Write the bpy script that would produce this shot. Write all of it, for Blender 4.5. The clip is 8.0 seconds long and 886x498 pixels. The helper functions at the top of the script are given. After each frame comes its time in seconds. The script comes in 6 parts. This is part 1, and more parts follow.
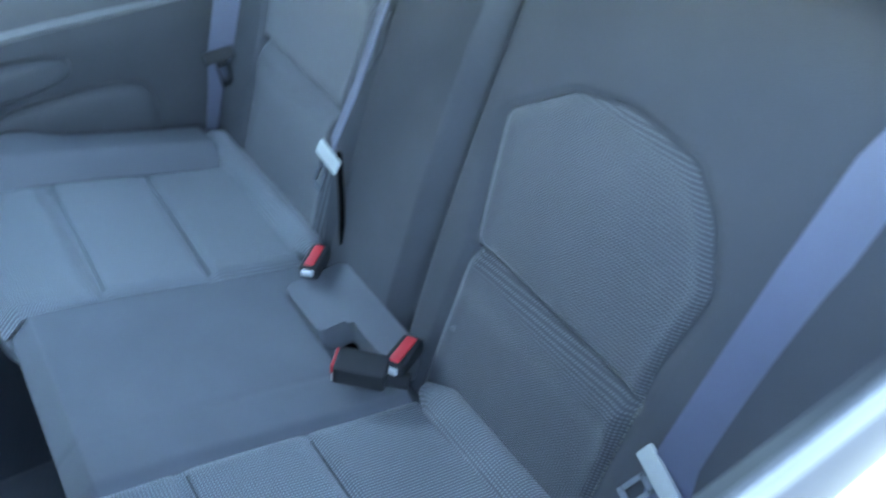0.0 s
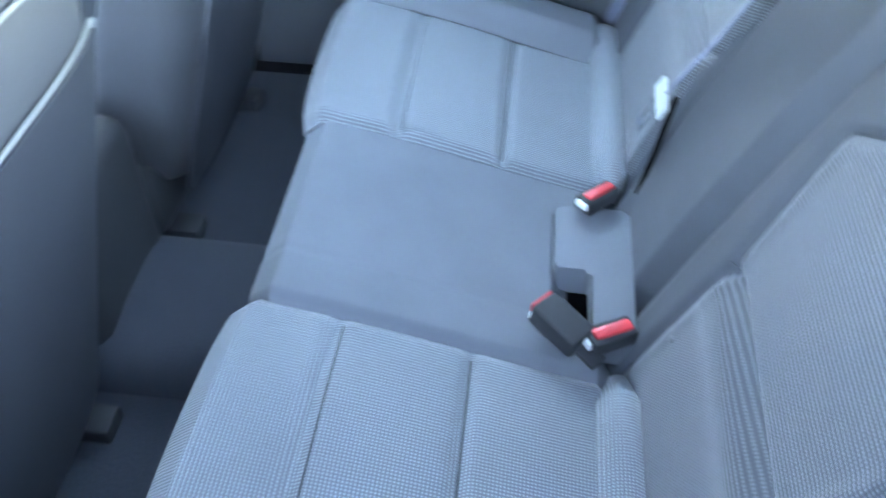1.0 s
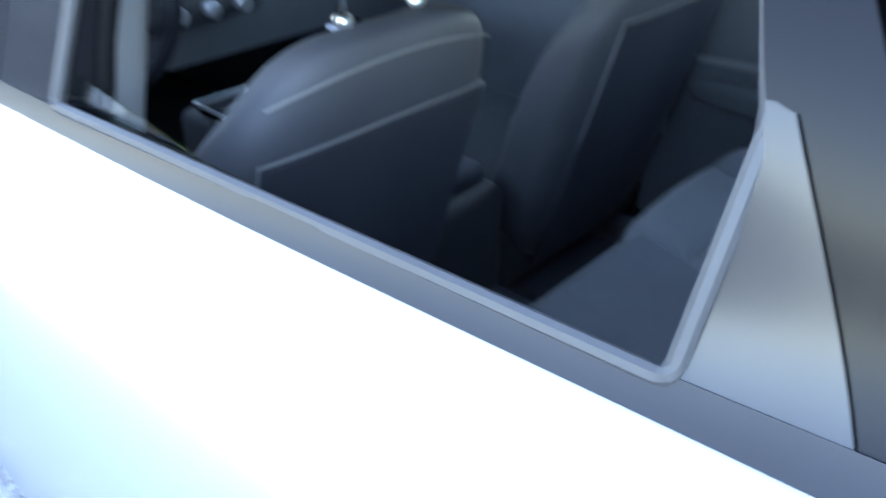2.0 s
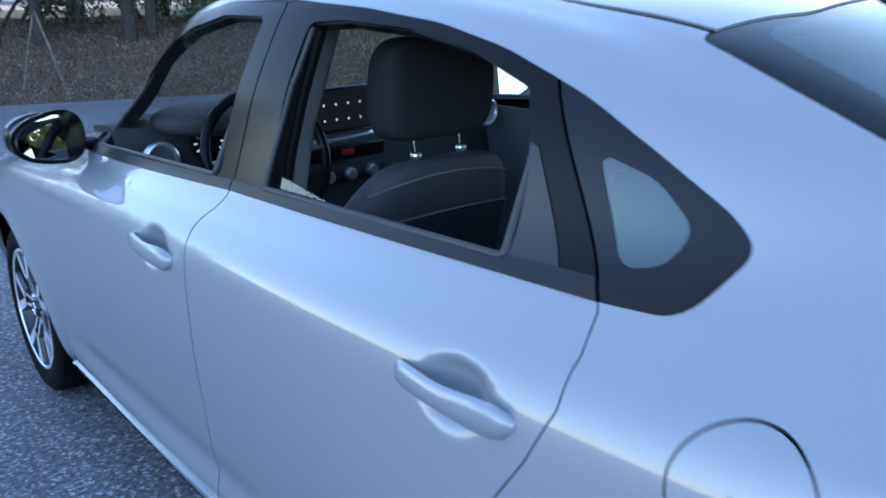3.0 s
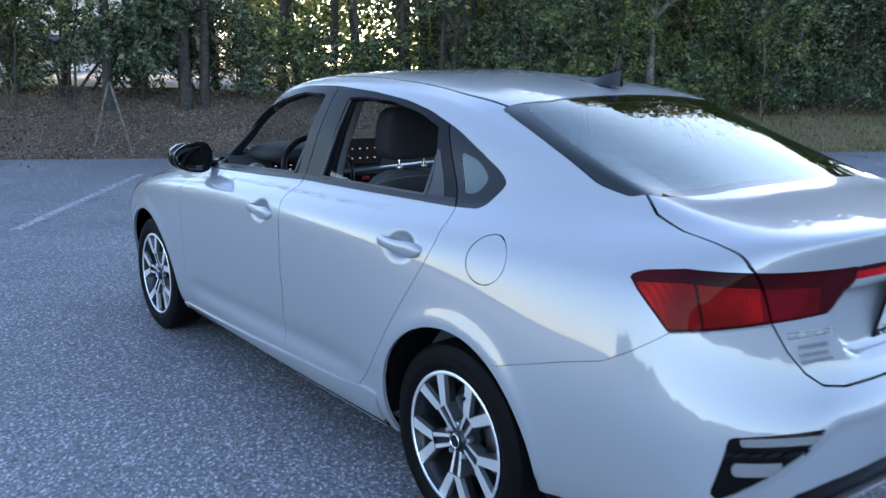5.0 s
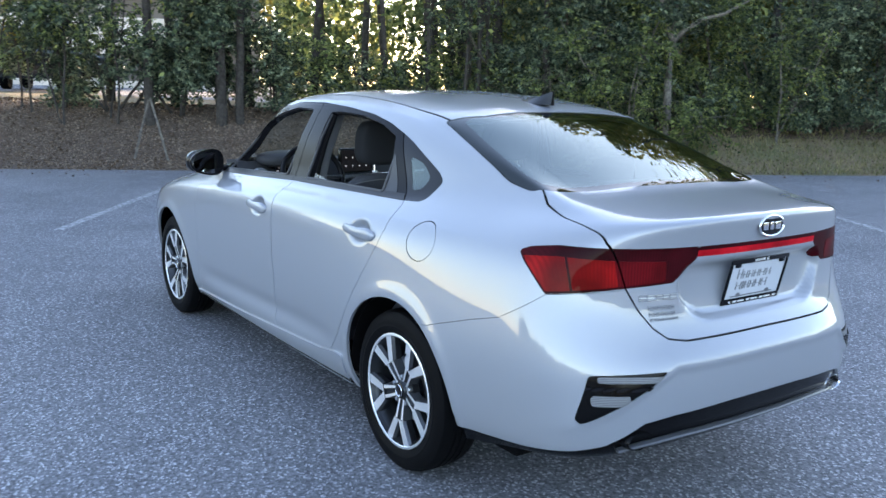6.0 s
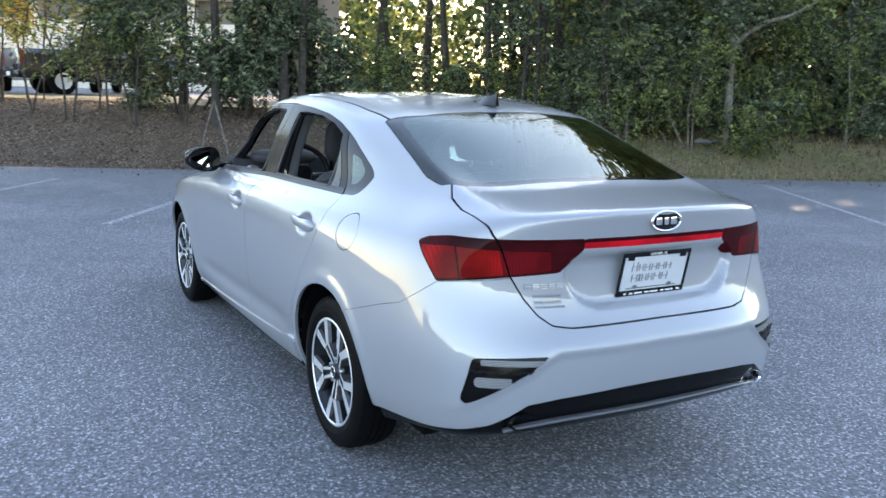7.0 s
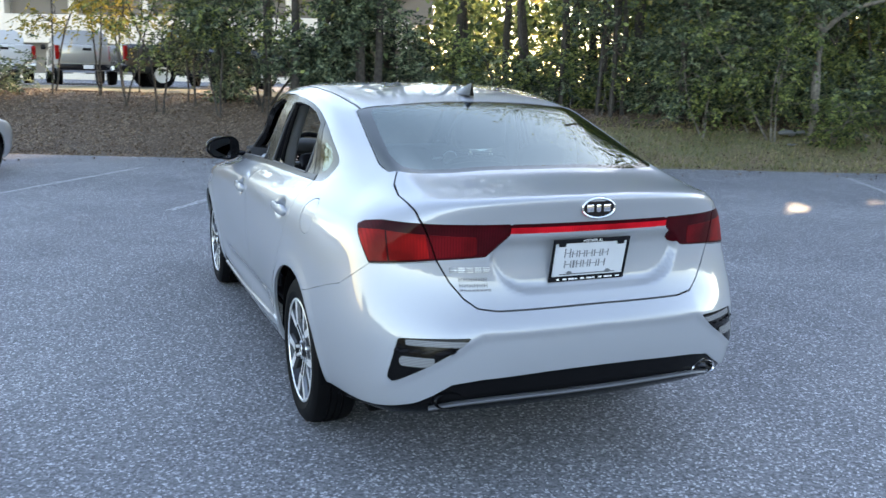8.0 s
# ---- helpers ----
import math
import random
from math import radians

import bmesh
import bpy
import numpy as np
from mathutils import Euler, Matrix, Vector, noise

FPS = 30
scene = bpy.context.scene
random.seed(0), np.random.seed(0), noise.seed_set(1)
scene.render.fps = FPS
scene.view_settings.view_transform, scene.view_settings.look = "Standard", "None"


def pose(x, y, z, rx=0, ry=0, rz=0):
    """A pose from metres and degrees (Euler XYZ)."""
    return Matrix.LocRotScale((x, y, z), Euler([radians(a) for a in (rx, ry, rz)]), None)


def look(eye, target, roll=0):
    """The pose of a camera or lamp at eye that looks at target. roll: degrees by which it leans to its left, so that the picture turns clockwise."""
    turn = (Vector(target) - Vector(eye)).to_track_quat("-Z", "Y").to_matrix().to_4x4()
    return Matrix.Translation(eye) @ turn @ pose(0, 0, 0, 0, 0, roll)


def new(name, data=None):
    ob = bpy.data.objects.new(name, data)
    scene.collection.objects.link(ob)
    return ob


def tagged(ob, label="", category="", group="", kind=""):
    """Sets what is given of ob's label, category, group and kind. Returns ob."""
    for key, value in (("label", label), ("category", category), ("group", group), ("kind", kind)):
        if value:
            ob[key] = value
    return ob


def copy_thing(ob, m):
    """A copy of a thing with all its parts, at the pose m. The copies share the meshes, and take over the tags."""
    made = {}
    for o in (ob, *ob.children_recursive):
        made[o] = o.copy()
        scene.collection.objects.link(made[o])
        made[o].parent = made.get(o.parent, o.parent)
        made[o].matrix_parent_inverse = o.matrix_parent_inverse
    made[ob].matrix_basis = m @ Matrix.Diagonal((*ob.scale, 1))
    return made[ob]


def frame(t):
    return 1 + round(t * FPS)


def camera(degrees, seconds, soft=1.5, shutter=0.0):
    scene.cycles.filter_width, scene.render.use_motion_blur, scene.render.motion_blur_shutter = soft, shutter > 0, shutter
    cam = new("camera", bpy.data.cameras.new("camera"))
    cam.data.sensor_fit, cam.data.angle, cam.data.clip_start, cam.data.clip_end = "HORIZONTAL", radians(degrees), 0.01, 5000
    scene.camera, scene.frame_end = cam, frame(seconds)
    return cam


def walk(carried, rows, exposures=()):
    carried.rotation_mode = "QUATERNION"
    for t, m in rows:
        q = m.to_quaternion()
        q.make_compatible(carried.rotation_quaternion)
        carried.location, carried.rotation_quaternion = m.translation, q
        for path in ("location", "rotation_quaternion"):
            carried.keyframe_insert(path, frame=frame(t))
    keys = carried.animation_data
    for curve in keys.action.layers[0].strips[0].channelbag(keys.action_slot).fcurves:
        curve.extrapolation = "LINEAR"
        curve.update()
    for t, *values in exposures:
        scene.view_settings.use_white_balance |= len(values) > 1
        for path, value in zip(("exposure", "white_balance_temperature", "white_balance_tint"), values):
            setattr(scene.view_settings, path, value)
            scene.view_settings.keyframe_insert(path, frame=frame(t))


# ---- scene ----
cam = camera(55.1, 8.0, shutter=0.45)
PATH = [
    (0, (-0.853, 0.759, 1.353), (0.471, -0.061, 0.099), -1.9),
    (0.5, (-0.780, 0.642, 1.335), (0.555, 0.242, -0.101), 0.3),
    (1, (-0.801, 0.526, 1.324), (0.593, 0.663, -0.104), 1.1),
    (1.5, (-0.940, 0.418, 1.369), (0.450, 1.006, 0.057), 1.0),
    (1.8, (-1.065, 0.283, 1.404), (0.278, 1.132, 0.189), 1.9),
    (2, (-1.092, 0.172, 1.359), (0.194, 1.299, 0.322), 0.8),
    (2.1, (-1.13, 0.117, 1.363), (0.132, 1.349, 0.421), 0.6),
    (2.2, (-1.165, 0.06, 1.37), (0.078, 1.36, 0.494), 0.7),
    (3.3, (-1.644, -0.719, 1.442), (-0.443, 0.779, 0.883), -2.0),
    (3.5, (-1.739, -0.862, 1.456), (-0.524, 0.632, 0.913), -1.8),
    (4, (-1.945, -1.264, 1.451), (-0.746, 0.26, 0.963), -0.1),
    (4.2, (-2.032, -1.422, 1.462), (-0.854, 0.127, 1.0), 0.3),
    (5.3, (-2.492, -2.168, 1.47), (-1.299, -0.614, 1.066), 1.1),
    (5.5, (-2.518, -2.331, 1.461), (-1.337, -0.765, 1.069), 1.3),
    (6, (-2.51, -2.655, 1.476), (-1.382, -1.046, 1.103), 1.5),
    (6.5, (-2.311, -2.902, 1.477), (-1.258, -1.242, 1.111), 1.5),
    (7, (-2.098, -3.153, 1.478), (-1.138, -1.438, 1.11), 1.5),
    (7.5, (-1.9, -3.4, 1.495), (-1.041, -1.634, 1.115), 1.3),
    (8, (-1.623, -3.505, 1.484), (-0.877, -1.691, 1.092), 1.1),
]
EXPOSURES = ((0.0, 5.95, 7300, 9), (0.5, 6.5, 7650, 14), (1.0, 6.85, 8000, 14), (1.5, 6.45, 7300, 16), (2.0, 4.4, 7200, 18), (2.2, 3.9, 6900, 18), (3.3, 2.17, 6120, 18), (4.2, 2.22, 6280, 19), (5.3, 2.5, 7000, 19), (8.0, 2.75, 8350, 18))
walk(cam, [(t, look(eye, target, roll)) for t, eye, target, roll in PATH], EXPOSURES)

# ---- light: a low sun behind the wood, the car in open shade under a blue sky ----
SUN_FROM = Vector((math.sin(radians(50)) * math.cos(radians(17)), math.cos(radians(50)) * math.cos(radians(17)), math.sin(radians(17))))
world = bpy.data.worlds.new("sky")
scene.world = world
world.use_nodes = True
sky = world.node_tree.nodes.new("ShaderNodeTexSky")
sky.sky_type, sky.sun_disc = "NISHITA", False
sky.sun_elevation, sky.sun_rotation = radians(17), radians(50)
sky.air_density, sky.dust_density, sky.ozone_density = 1.0, 0.25, 1.8
backg = world.node_tree.nodes["Background"]
world.node_tree.links.new(sky.outputs[0], backg.inputs[0])
backg.inputs[1].default_value = 0.15
sun = new("sun", bpy.data.lights.new("sun", "SUN"))
sun.data.energy, sun.data.angle, sun.data.color = 3.5, radians(0.6), (1.0, 0.83, 0.62)
sun.matrix_world = look(SUN_FROM * 60, (0, 0, 0))

# ---- materials ----
class Nodes:
    """A node material with a principled shader; small helpers to wire textures into it."""

    def __init__(self, name, color, rough=0.5, metal=0.0, **more):
        self.m = bpy.data.materials.new(name)
        self.m.use_nodes = True
        self.t = self.m.node_tree
        self.b = self.t.nodes["Principled BSDF"]
        self.set("Base Color", (*color, 1))
        self.set("Roughness", rough)
        self.set("Metallic", metal)
        for key, value in more.items():
            self.set(key.replace("_", " "), value)

    def set(self, key, value):
        if isinstance(value, bpy.types.NodeSocket):
            self.t.links.new(value, self.b.inputs[key])
        else:
            self.b.inputs[key].default_value = value

    def node(self, kind, **fields):
        n = self.t.nodes.new(kind)
        for key, value in fields.items():
            if key.startswith("i_"):
                slot = key[2:].replace("_", " ")
                slot = int(slot) if slot.isdigit() else slot
                if isinstance(value, bpy.types.NodeSocket):
                    self.t.links.new(value, n.inputs[slot])
                else:
                    n.inputs[slot].default_value = value
            else:
                setattr(n, key, value)
        return n

    def coords(self, which="Object"):
        return self.node("ShaderNodeTexCoord").outputs[which]

    def noise(self, scale, detail=3.0, where=None, rough=0.5):
        where = where or self.coords()
        return self.node("ShaderNodeTexNoise", i_Scale=scale, i_Detail=detail, i_Roughness=rough, i_Vector=where).outputs[0]

    def ramp(self, fac, *stops):
        r = self.node("ShaderNodeValToRGB", i_Fac=fac)
        e = r.color_ramp.elements
        while len(e) < len(stops):
            e.new(0.5)
        for slot, (at, c) in zip(e, stops):
            slot.position = at
            slot.color = (*c, 1) if len(c) == 3 else c
        return r.outputs[0]

    def mix(self, fac, a, b, blend="MIX"):
        n = self.node("ShaderNodeMix", data_type="RGBA", blend_type=blend)
        for slot, value in ((0, fac), (6, a), (7, b)):
            if isinstance(value, bpy.types.NodeSocket):
                self.t.links.new(value, n.inputs[slot])
            else:
                n.inputs[slot].default_value = value if slot == 0 else (*value, 1)
        return n.outputs[2]

    def bump(self, height, strength=0.3, distance=0.01):
        self.set("Normal", self.node("ShaderNodeBump", i_Height=height, i_Strength=strength, i_Distance=distance).outputs[0])
        return self


def paint_material(name, color, metal=0.75, rough=0.34):
    n = Nodes(name, color, rough, metal, Coat_Weight=1.0, Coat_Roughness=0.012, Coat_IOR=1.64)
    flake = n.noise(900, 1)
    n.set("Base Color", n.mix(n.ramp(flake, (.35, (.2, .2, .2)), (.7, (.8, .8, .8))), tuple(c * .93 for c in color), tuple(min(1, c * 1.05) for c in color)))
    return n.m


def plastic(name, color, rough=0.45, grain=600, strength=0.12, shine=.5):
    n = Nodes(name, color, rough, Specular_IOR_Level=shine)
    g = n.noise(grain, 2)
    n.set("Base Color", n.mix(n.noise(9, 3), tuple(c * .85 for c in color), tuple(c * 1.15 for c in color)))
    return n.bump(g, strength, 0.001).m


def cloth(name, color, scale=420, across=1.0, strength=0.5, light=1.7, second="Y"):
    """Woven cloth: fine ribs and dots from two crossed waves."""
    n = Nodes(name, color, 0.88, Sheen_Weight=0.25, Sheen_Roughness=0.5)
    at = n.coords()
    w1 = n.node("ShaderNodeTexWave", wave_type="BANDS", bands_direction="X", i_Scale=scale / 6.3, i_Distortion=0.3, i_Vector=at).outputs[1]
    w2 = n.node("ShaderNodeTexWave", wave_type="BANDS", bands_direction=second, i_Scale=scale / 6.3 * across, i_Distortion=0.3, i_Vector=at).outputs[1]
    both = n.node("ShaderNodeMath", operation="MULTIPLY", i_0=w1, i_1=w2).outputs[0]
    tone = n.mix(both, tuple(c * .8 for c in color), tuple(c * light for c in color))
    n.set("Base Color", n.mix(n.ramp(n.noise(5, 4), (.35, (0, 0, 0)), (.7, (.35, .35, .35))), tone, tuple(c * .75 for c in color)))
    return n.bump(both, strength, 0.0015).m


SILVER = paint_material("silver_metallic_paint", (.288, .304, .332), .15, .36)
BLACK_GLOSS = Nodes("gloss_black", (.006, .006, .007), .12, Specular_IOR_Level=.4).m
BLACK_TRIM = plastic("satin_black_trim", (.010, .010, .012), .13, 600, .015, .11)
BLACK_SEAM = Nodes("seam_black", (.004, .004, .0045), .9, Specular_IOR_Level=.05).m
RUBBER = plastic("rubber", (.0045, .0045, .005), .55, 300, .2, .06)
BELT_GREY = plastic("grey_belt_rubber", (.024, .0245, .028), .30, 600, .015, .20)
SEAL_GREY = plastic("grey_seal_rubber", (.045, .046, .05), .5, 600, .05, .4)
PIANO_BLACK = Nodes("piano_black", (.008, .008, .010), .06, IOR=1.38).m
SASH_GREY = plastic("satin_grey_cover", (.032, .032, .036), .16, 600, .015, .32)
DIFFUSER_BLACK = plastic("moulded_black_plastic", (.003, .003, .0035), .16, 600, .03, .16)
SEAT_FRONT = plastic("front_seat_cloth", (.030, .031, .035), .85, 700, .3, .15)
DARK_TRIM = plastic("interior_plastic", (.040, .041, .045), .55, 500, .2, .2)
GREY_TRIM = plastic("interior_grey_plastic", (.15, .155, .165), .5, 500, .2)
HEADLINER = plastic("headliner_cloth", (.55, .55, .54), .9, 300, .3)
CARPET = plastic("carpet", (.046, .051, .064), .95, 250, .8)
CARD_TRIM = plastic("door_card_plastic", (.075, .079, .089), .5, 500, .2, .3)
CHROME = Nodes("chrome", (.82, .83, .85), .08, 1.0).m
SATIN_METAL = Nodes("satin_silver_trim", (.62, .64, .66), .3, .9).m
STEEL = Nodes("steel", (.5, .52, .54), .35, 1.0).m
ALLOY_FACE = Nodes("machined_alloy", (.90, .91, .92), .38, .85).m
ALLOY_DARK = Nodes("dark_painted_alloy", (.030, .032, .036), .3, .6).m
ALLOY_GREY = Nodes("grey_painted_alloy", (.13, .137, .15), .3, .7).m
RED_PLASTIC = Nodes("red_plastic", (.62, .04, .05), .4).m
WHITE_PLASTIC = Nodes("white_plastic", (.75, .75, .74), .5).m
PALE_GRIP = plastic("pale_grey_plastic", (.50, .53, .52), .4, 500, .1)
STITCH = Nodes("light_stitching", (.15, .15, .145), .8).m


def glass_material(name, tint, ior=1.5, film=(1, 1, 1)):
    n = Nodes(name, tint, 0.02)
    n.set("Transmission Weight", 1.0)
    n.set("IOR", 1.45)
    thin = n.node("ShaderNodeBsdfTransparent", i_Color=(*tint, 1))
    gloss = n.node("ShaderNodeBsdfGlossy", i_Color=(*film, 1), i_Roughness=0.01)
    # thin pane: the same gloss from either side, rising towards grazing angles
    facing = n.node("ShaderNodeLayerWeight", i_Blend=0.5).outputs["Facing"]
    steep = n.node("ShaderNodeMath", operation="POWER", i_0=facing, i_1=5.0).outputs[0]
    base = 1.9 * ((ior - 1) / (ior + 1)) ** 2
    gain = n.node("ShaderNodeMath", operation="MULTIPLY_ADD", i_0=steep, i_1=1 - base, i_2=base).outputs[0]
    mixed = n.node("ShaderNodeMixShader", i_0=gain)
    n.t.links.new(thin.outputs[0], mixed.inputs[1])
    n.t.links.new(gloss.outputs[0], mixed.inputs[2])
    n.t.links.new(mixed.outputs[0], n.t.nodes["Material Output"].inputs[0])
    return n.m


GLASS = glass_material("tinted_glass", (.72, .80, .77))
GLASS_FRONT = glass_material("windshield_glass", (.86, .92, .90))
GLASS_DARK = glass_material("coated_rear_glass", (.17, .21, .21), 1.70, (.80, .93, .90))
GLASS_BAND = Nodes("black_printed_band", (.004, .004, .005), .015, IOR=1.62, Specular_Tint=(.84, .95, .90, 1)).m
GLASS_EDGE = glass_material("window_glass", (.70, .80, .76))


def lens_material(name, color, rough=0.12, stripes=0):
    n = Nodes(name, color, .5, Specular_IOR_Level=.04, Coat_Weight=.09, Coat_Roughness=rough * .2)
    if stripes:
        w = n.node("ShaderNodeTexWave", wave_type="BANDS", bands_direction="Z", i_Scale=stripes, i_Vector=n.coords()).outputs[1]
        n.set("Base Color", n.mix(w, tuple(c * .55 for c in color), tuple(min(1, c * 1.5) for c in color)))
    else:
        # faint vertical optics and uneven depth behind the lens
        w = n.node("ShaderNodeTexWave", wave_type="BANDS", bands_direction="X", i_Scale=34.0, i_Distortion=1.2, i_Vector=n.coords()).outputs[1]
        deep = n.mix(n.ramp(n.noise(7, 2), (.35, (0, 0, 0)), (.65, (1, 1, 1))), tuple(c * .45 for c in color), tuple(min(1, c * 1.4) for c in color))
        n.set("Base Color", n.mix(n.ramp(w, (.2, (0, 0, 0)), (.9, (.45, .45, .45))), deep, tuple(c * .5 for c in color)))
    return n.m


LENS_DARK = lens_material("dark_red_lens", (.040, .002, .004))
LENS_RED = lens_material("red_lens", (.27, .006, .006))
LENS_MID = lens_material("middle_red_lens", (.10, .003, .005))
LENS_BAR = lens_material("red_light_bar", (.55, .008, .016))
LENS_CLEAR = lens_material("clear_lens", (.17, .173, .177), .1, 60)
# Bench cloths: the backrest copies carry the shade on them in a darker colour.
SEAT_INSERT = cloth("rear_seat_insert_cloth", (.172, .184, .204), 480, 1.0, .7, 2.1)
INSERT_SHADED = cloth("rear_backrest_insert_cloth", (.084, .090, .103), 480, 1.0, .7, 2.1, "Z")
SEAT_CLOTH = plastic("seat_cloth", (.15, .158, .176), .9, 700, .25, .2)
CLOTH_SHADED = plastic("backrest_cloth", (.080, .084, .096), .9, 700, .25, .2)
SEAT_POCKET = plastic("map_pocket_vinyl", (.034, .036, .044), .6, 350, .3, .2)
SEAT_BACK = plastic("seat_back_vinyl", (.060, .061, .068), .55, 350, .25, .25)
BELT = plastic("belt_webbing", (.135, .145, .205), .6, 900, .15)


def asphalt_material():
    n = Nodes("asphalt", (.06, .06, .065), .85)
    fine = n.node("ShaderNodeTexVoronoi", i_Scale=105.0, i_Vector=n.coords()).outputs
    chips = n.ramp(fine[1], (.30, (.055, .056, .062)), (.52, (.13, .133, .142)), (.72, (.25, .255, .27)), (.85, (.92, .93, .96)))
    grain = n.mix(n.ramp(n.noise(48, 4), (.40, (0, 0, 0)), (.62, (1, 1, 1))), (.075, .077, .084), (.21, .215, .228))
    stone = n.mix(.62, chips, grain)
    patch = n.ramp(n.noise(.35, 5), (.35, (.80, .80, .82)), (.65, (1.12, 1.12, 1.12)))
    n.set("Base Color", n.mix(1.0, stone, patch, "MULTIPLY"))
    n.set("Roughness", n.ramp(n.noise(2.0, 4), (.3, (.66, .66, .66)), (.7, (.85, .85, .85))))
    return n.bump(n.mix(.5, fine[0], n.noise(60, 3)), .55, .006).m


def litter_material():
    n = Nodes("leaf_litter", (.12, .08, .05), .9)
    cells = n.node("ShaderNodeTexVoronoi", i_Scale=42.0, i_Vector=n.coords()).outputs
    leaf = n.ramp(n.node("ShaderNodeSeparateColor", i_0=cells[1]).outputs[0], (.0, (.032, .022, .016)), (.4, (.085, .055, .036)), (.75, (.165, .110, .070)), (.97, (.34, .26, .19)))
    soil = n.mix(n.noise(4, 5), (.040, .028, .021), (.125, .084, .057))
    n.set("Base Color", n.mix(n.ramp(n.noise(1.3, 4), (.3, (.25, .25, .25)), (.7, (.85, .85, .85))), soil, leaf))
    return n.bump(n.mix(.5, cells[0], n.noise(30, 4)), .9, .03).m


def grass_material():
    n = Nodes("dry_grass", (.10, .11, .05), .9)
    a = n.mix(n.ramp(n.noise(1.1, 5), (.4, (0, 0, 0)), (.62, (1, 1, 1))), (.29, .215, .130), (.19, .185, .085))
    n.set("Base Color", n.mix(n.ramp(n.noise(40, 4), (.3, (0, 0, 0)), (.75, (.8, .8, .8))), a, (.055, .050, .028)))
    return n.bump(n.noise(55, 4), .8, .03).m


ASPHALT, LITTER, GRASS = asphalt_material(), litter_material(), grass_material()
LINE_PAINT = Nodes("worn_white_paint", (.5, .5, .5), .8)
LINE_PAINT.set("Base Color", LINE_PAINT.mix(LINE_PAINT.ramp(LINE_PAINT.noise(22, 5), (.42, (0, 0, 0)), (.62, (1, 1, 1))), (.38, .385, .395), (.14, .14, .15)))
LINE_PAINT = LINE_PAINT.m


def leaf_material(name, dark, mid, light, glow=.35):
    """Leaves: every leaf its own tone, some light through the blade."""
    n = Nodes(name, mid, .55, Specular_IOR_Level=.3)
    rnd = n.node("ShaderNodeNewGeometry").outputs["Random Per Island"]
    tone = n.ramp(rnd, (.0, dark), (.5, mid), (.92, light))
    tone = n.mix(n.ramp(n.noise(.8, 3), (.35, (0, 0, 0)), (.7, (.55, .55, .55))), tone, dark)
    n.set("Base Color", tone)
    thin = n.node("ShaderNodeBsdfTranslucent", i_Color=tone)
    mixed = n.node("ShaderNodeMixShader", i_0=glow)
    n.t.links.new(n.b.outputs[0], mixed.inputs[1])
    n.t.links.new(thin.outputs[0], mixed.inputs[2])
    n.t.links.new(mixed.outputs[0], n.t.nodes["Material Output"].inputs[0])
    return n.m


def bark_material(name, color):
    n = Nodes(name, color, .9)
    n.set("Base Color", n.mix(n.ramp(n.noise(14, 5), (.35, (0, 0, 0)), (.7, (1, 1, 1))), tuple(c * .55 for c in color), tuple(c * 1.35 for c in color)))
    return n.bump(n.noise(40, 5), .8, .02).m


LEAF_SHRUB = leaf_material("shrub_leaves", (.020, .034, .023), (.082, .124, .074), (.27, .32, .19))
LEAF_GREEN = leaf_material("green_leaves", (.028, .044, .018), (.118, .164, .056), (.33, .37, .12), .45)
LEAF_YELLOW = leaf_material("autumn_leaves", (.09, .10, .022), (.22, .19, .035), (.42, .29, .055), .5)
LEAF_FAR = leaf_material("far_leaves", (.07, .085, .025), (.15, .15, .04), (.28, .23, .07), .5)
BARK = bark_material("bark", (.085, .070, .056))
BARK_PALE = bark_material("pale_bark", (.145, .128, .108))
BARK_DARK = bark_material("dark_bark", (.045, .038, .032))


# ---- mesh helpers ----
def part(name, bm, material, parent=None, label="", smooth=True, at=None):
    mesh = bpy.data.meshes.new(name)
    bmesh.ops.recalc_face_normals(bm, faces=bm.faces)
    bm.to_mesh(mesh)
    bm.free()
    mesh.materials.append(material)
    if smooth:
        mesh.polygons.foreach_set("use_smooth", [True] * len(mesh.polygons))
        mesh.set_sharp_from_angle(angle=radians(35))
    ob = new(name, mesh)
    ob.parent = parent
    if at is not None:
        ob.matrix_local = at
    return tagged(ob, label)


def box(x0, y0, z0, x1, y1, z1, bevel=0.0, seg=2, m=None, bm=None):
    bm = bm or bmesh.new()
    made = bmesh.ops.create_cube(bm, size=1, matrix=Matrix.LocRotScale(((x0 + x1) / 2, (y0 + y1) / 2, (z0 + z1) / 2), None, (abs(x1 - x0), abs(y1 - y0), abs(z1 - z0))))["verts"]
    if bevel:
        es = list({e for v in made for e in v.link_edges})
        made = list({v for f in bmesh.ops.bevel(bm, geom=es, offset=bevel, segments=seg, profile=.5, affect="EDGES")["faces"] for v in f.verts} | {v for v in made if v.is_valid})
    if m is not None:
        bmesh.ops.transform(bm, matrix=m, verts=made)
    return bm


def lathe(profile, segments=64, axis="X", bm=None):
    """A turned body: profile rows of (along the axis, radius)."""
    bm = bm or bmesh.new()
    rows = []
    for a, r in profile:
        ring = []
        for k in range(segments):
            t = 2 * math.pi * k / segments
            p = (a, r * math.cos(t), r * math.sin(t))
            ring.append(bm.verts.new(p if axis == "X" else (p[1], a, p[2]) if axis == "Y" else (p[1], p[2], a)))
        rows.append(ring)
    for a, b in zip(rows, rows[1:]):
        for k in range(segments):
            bm.faces.new((a[k], a[(k + 1) % segments], b[(k + 1) % segments], b[k]))
    return bm


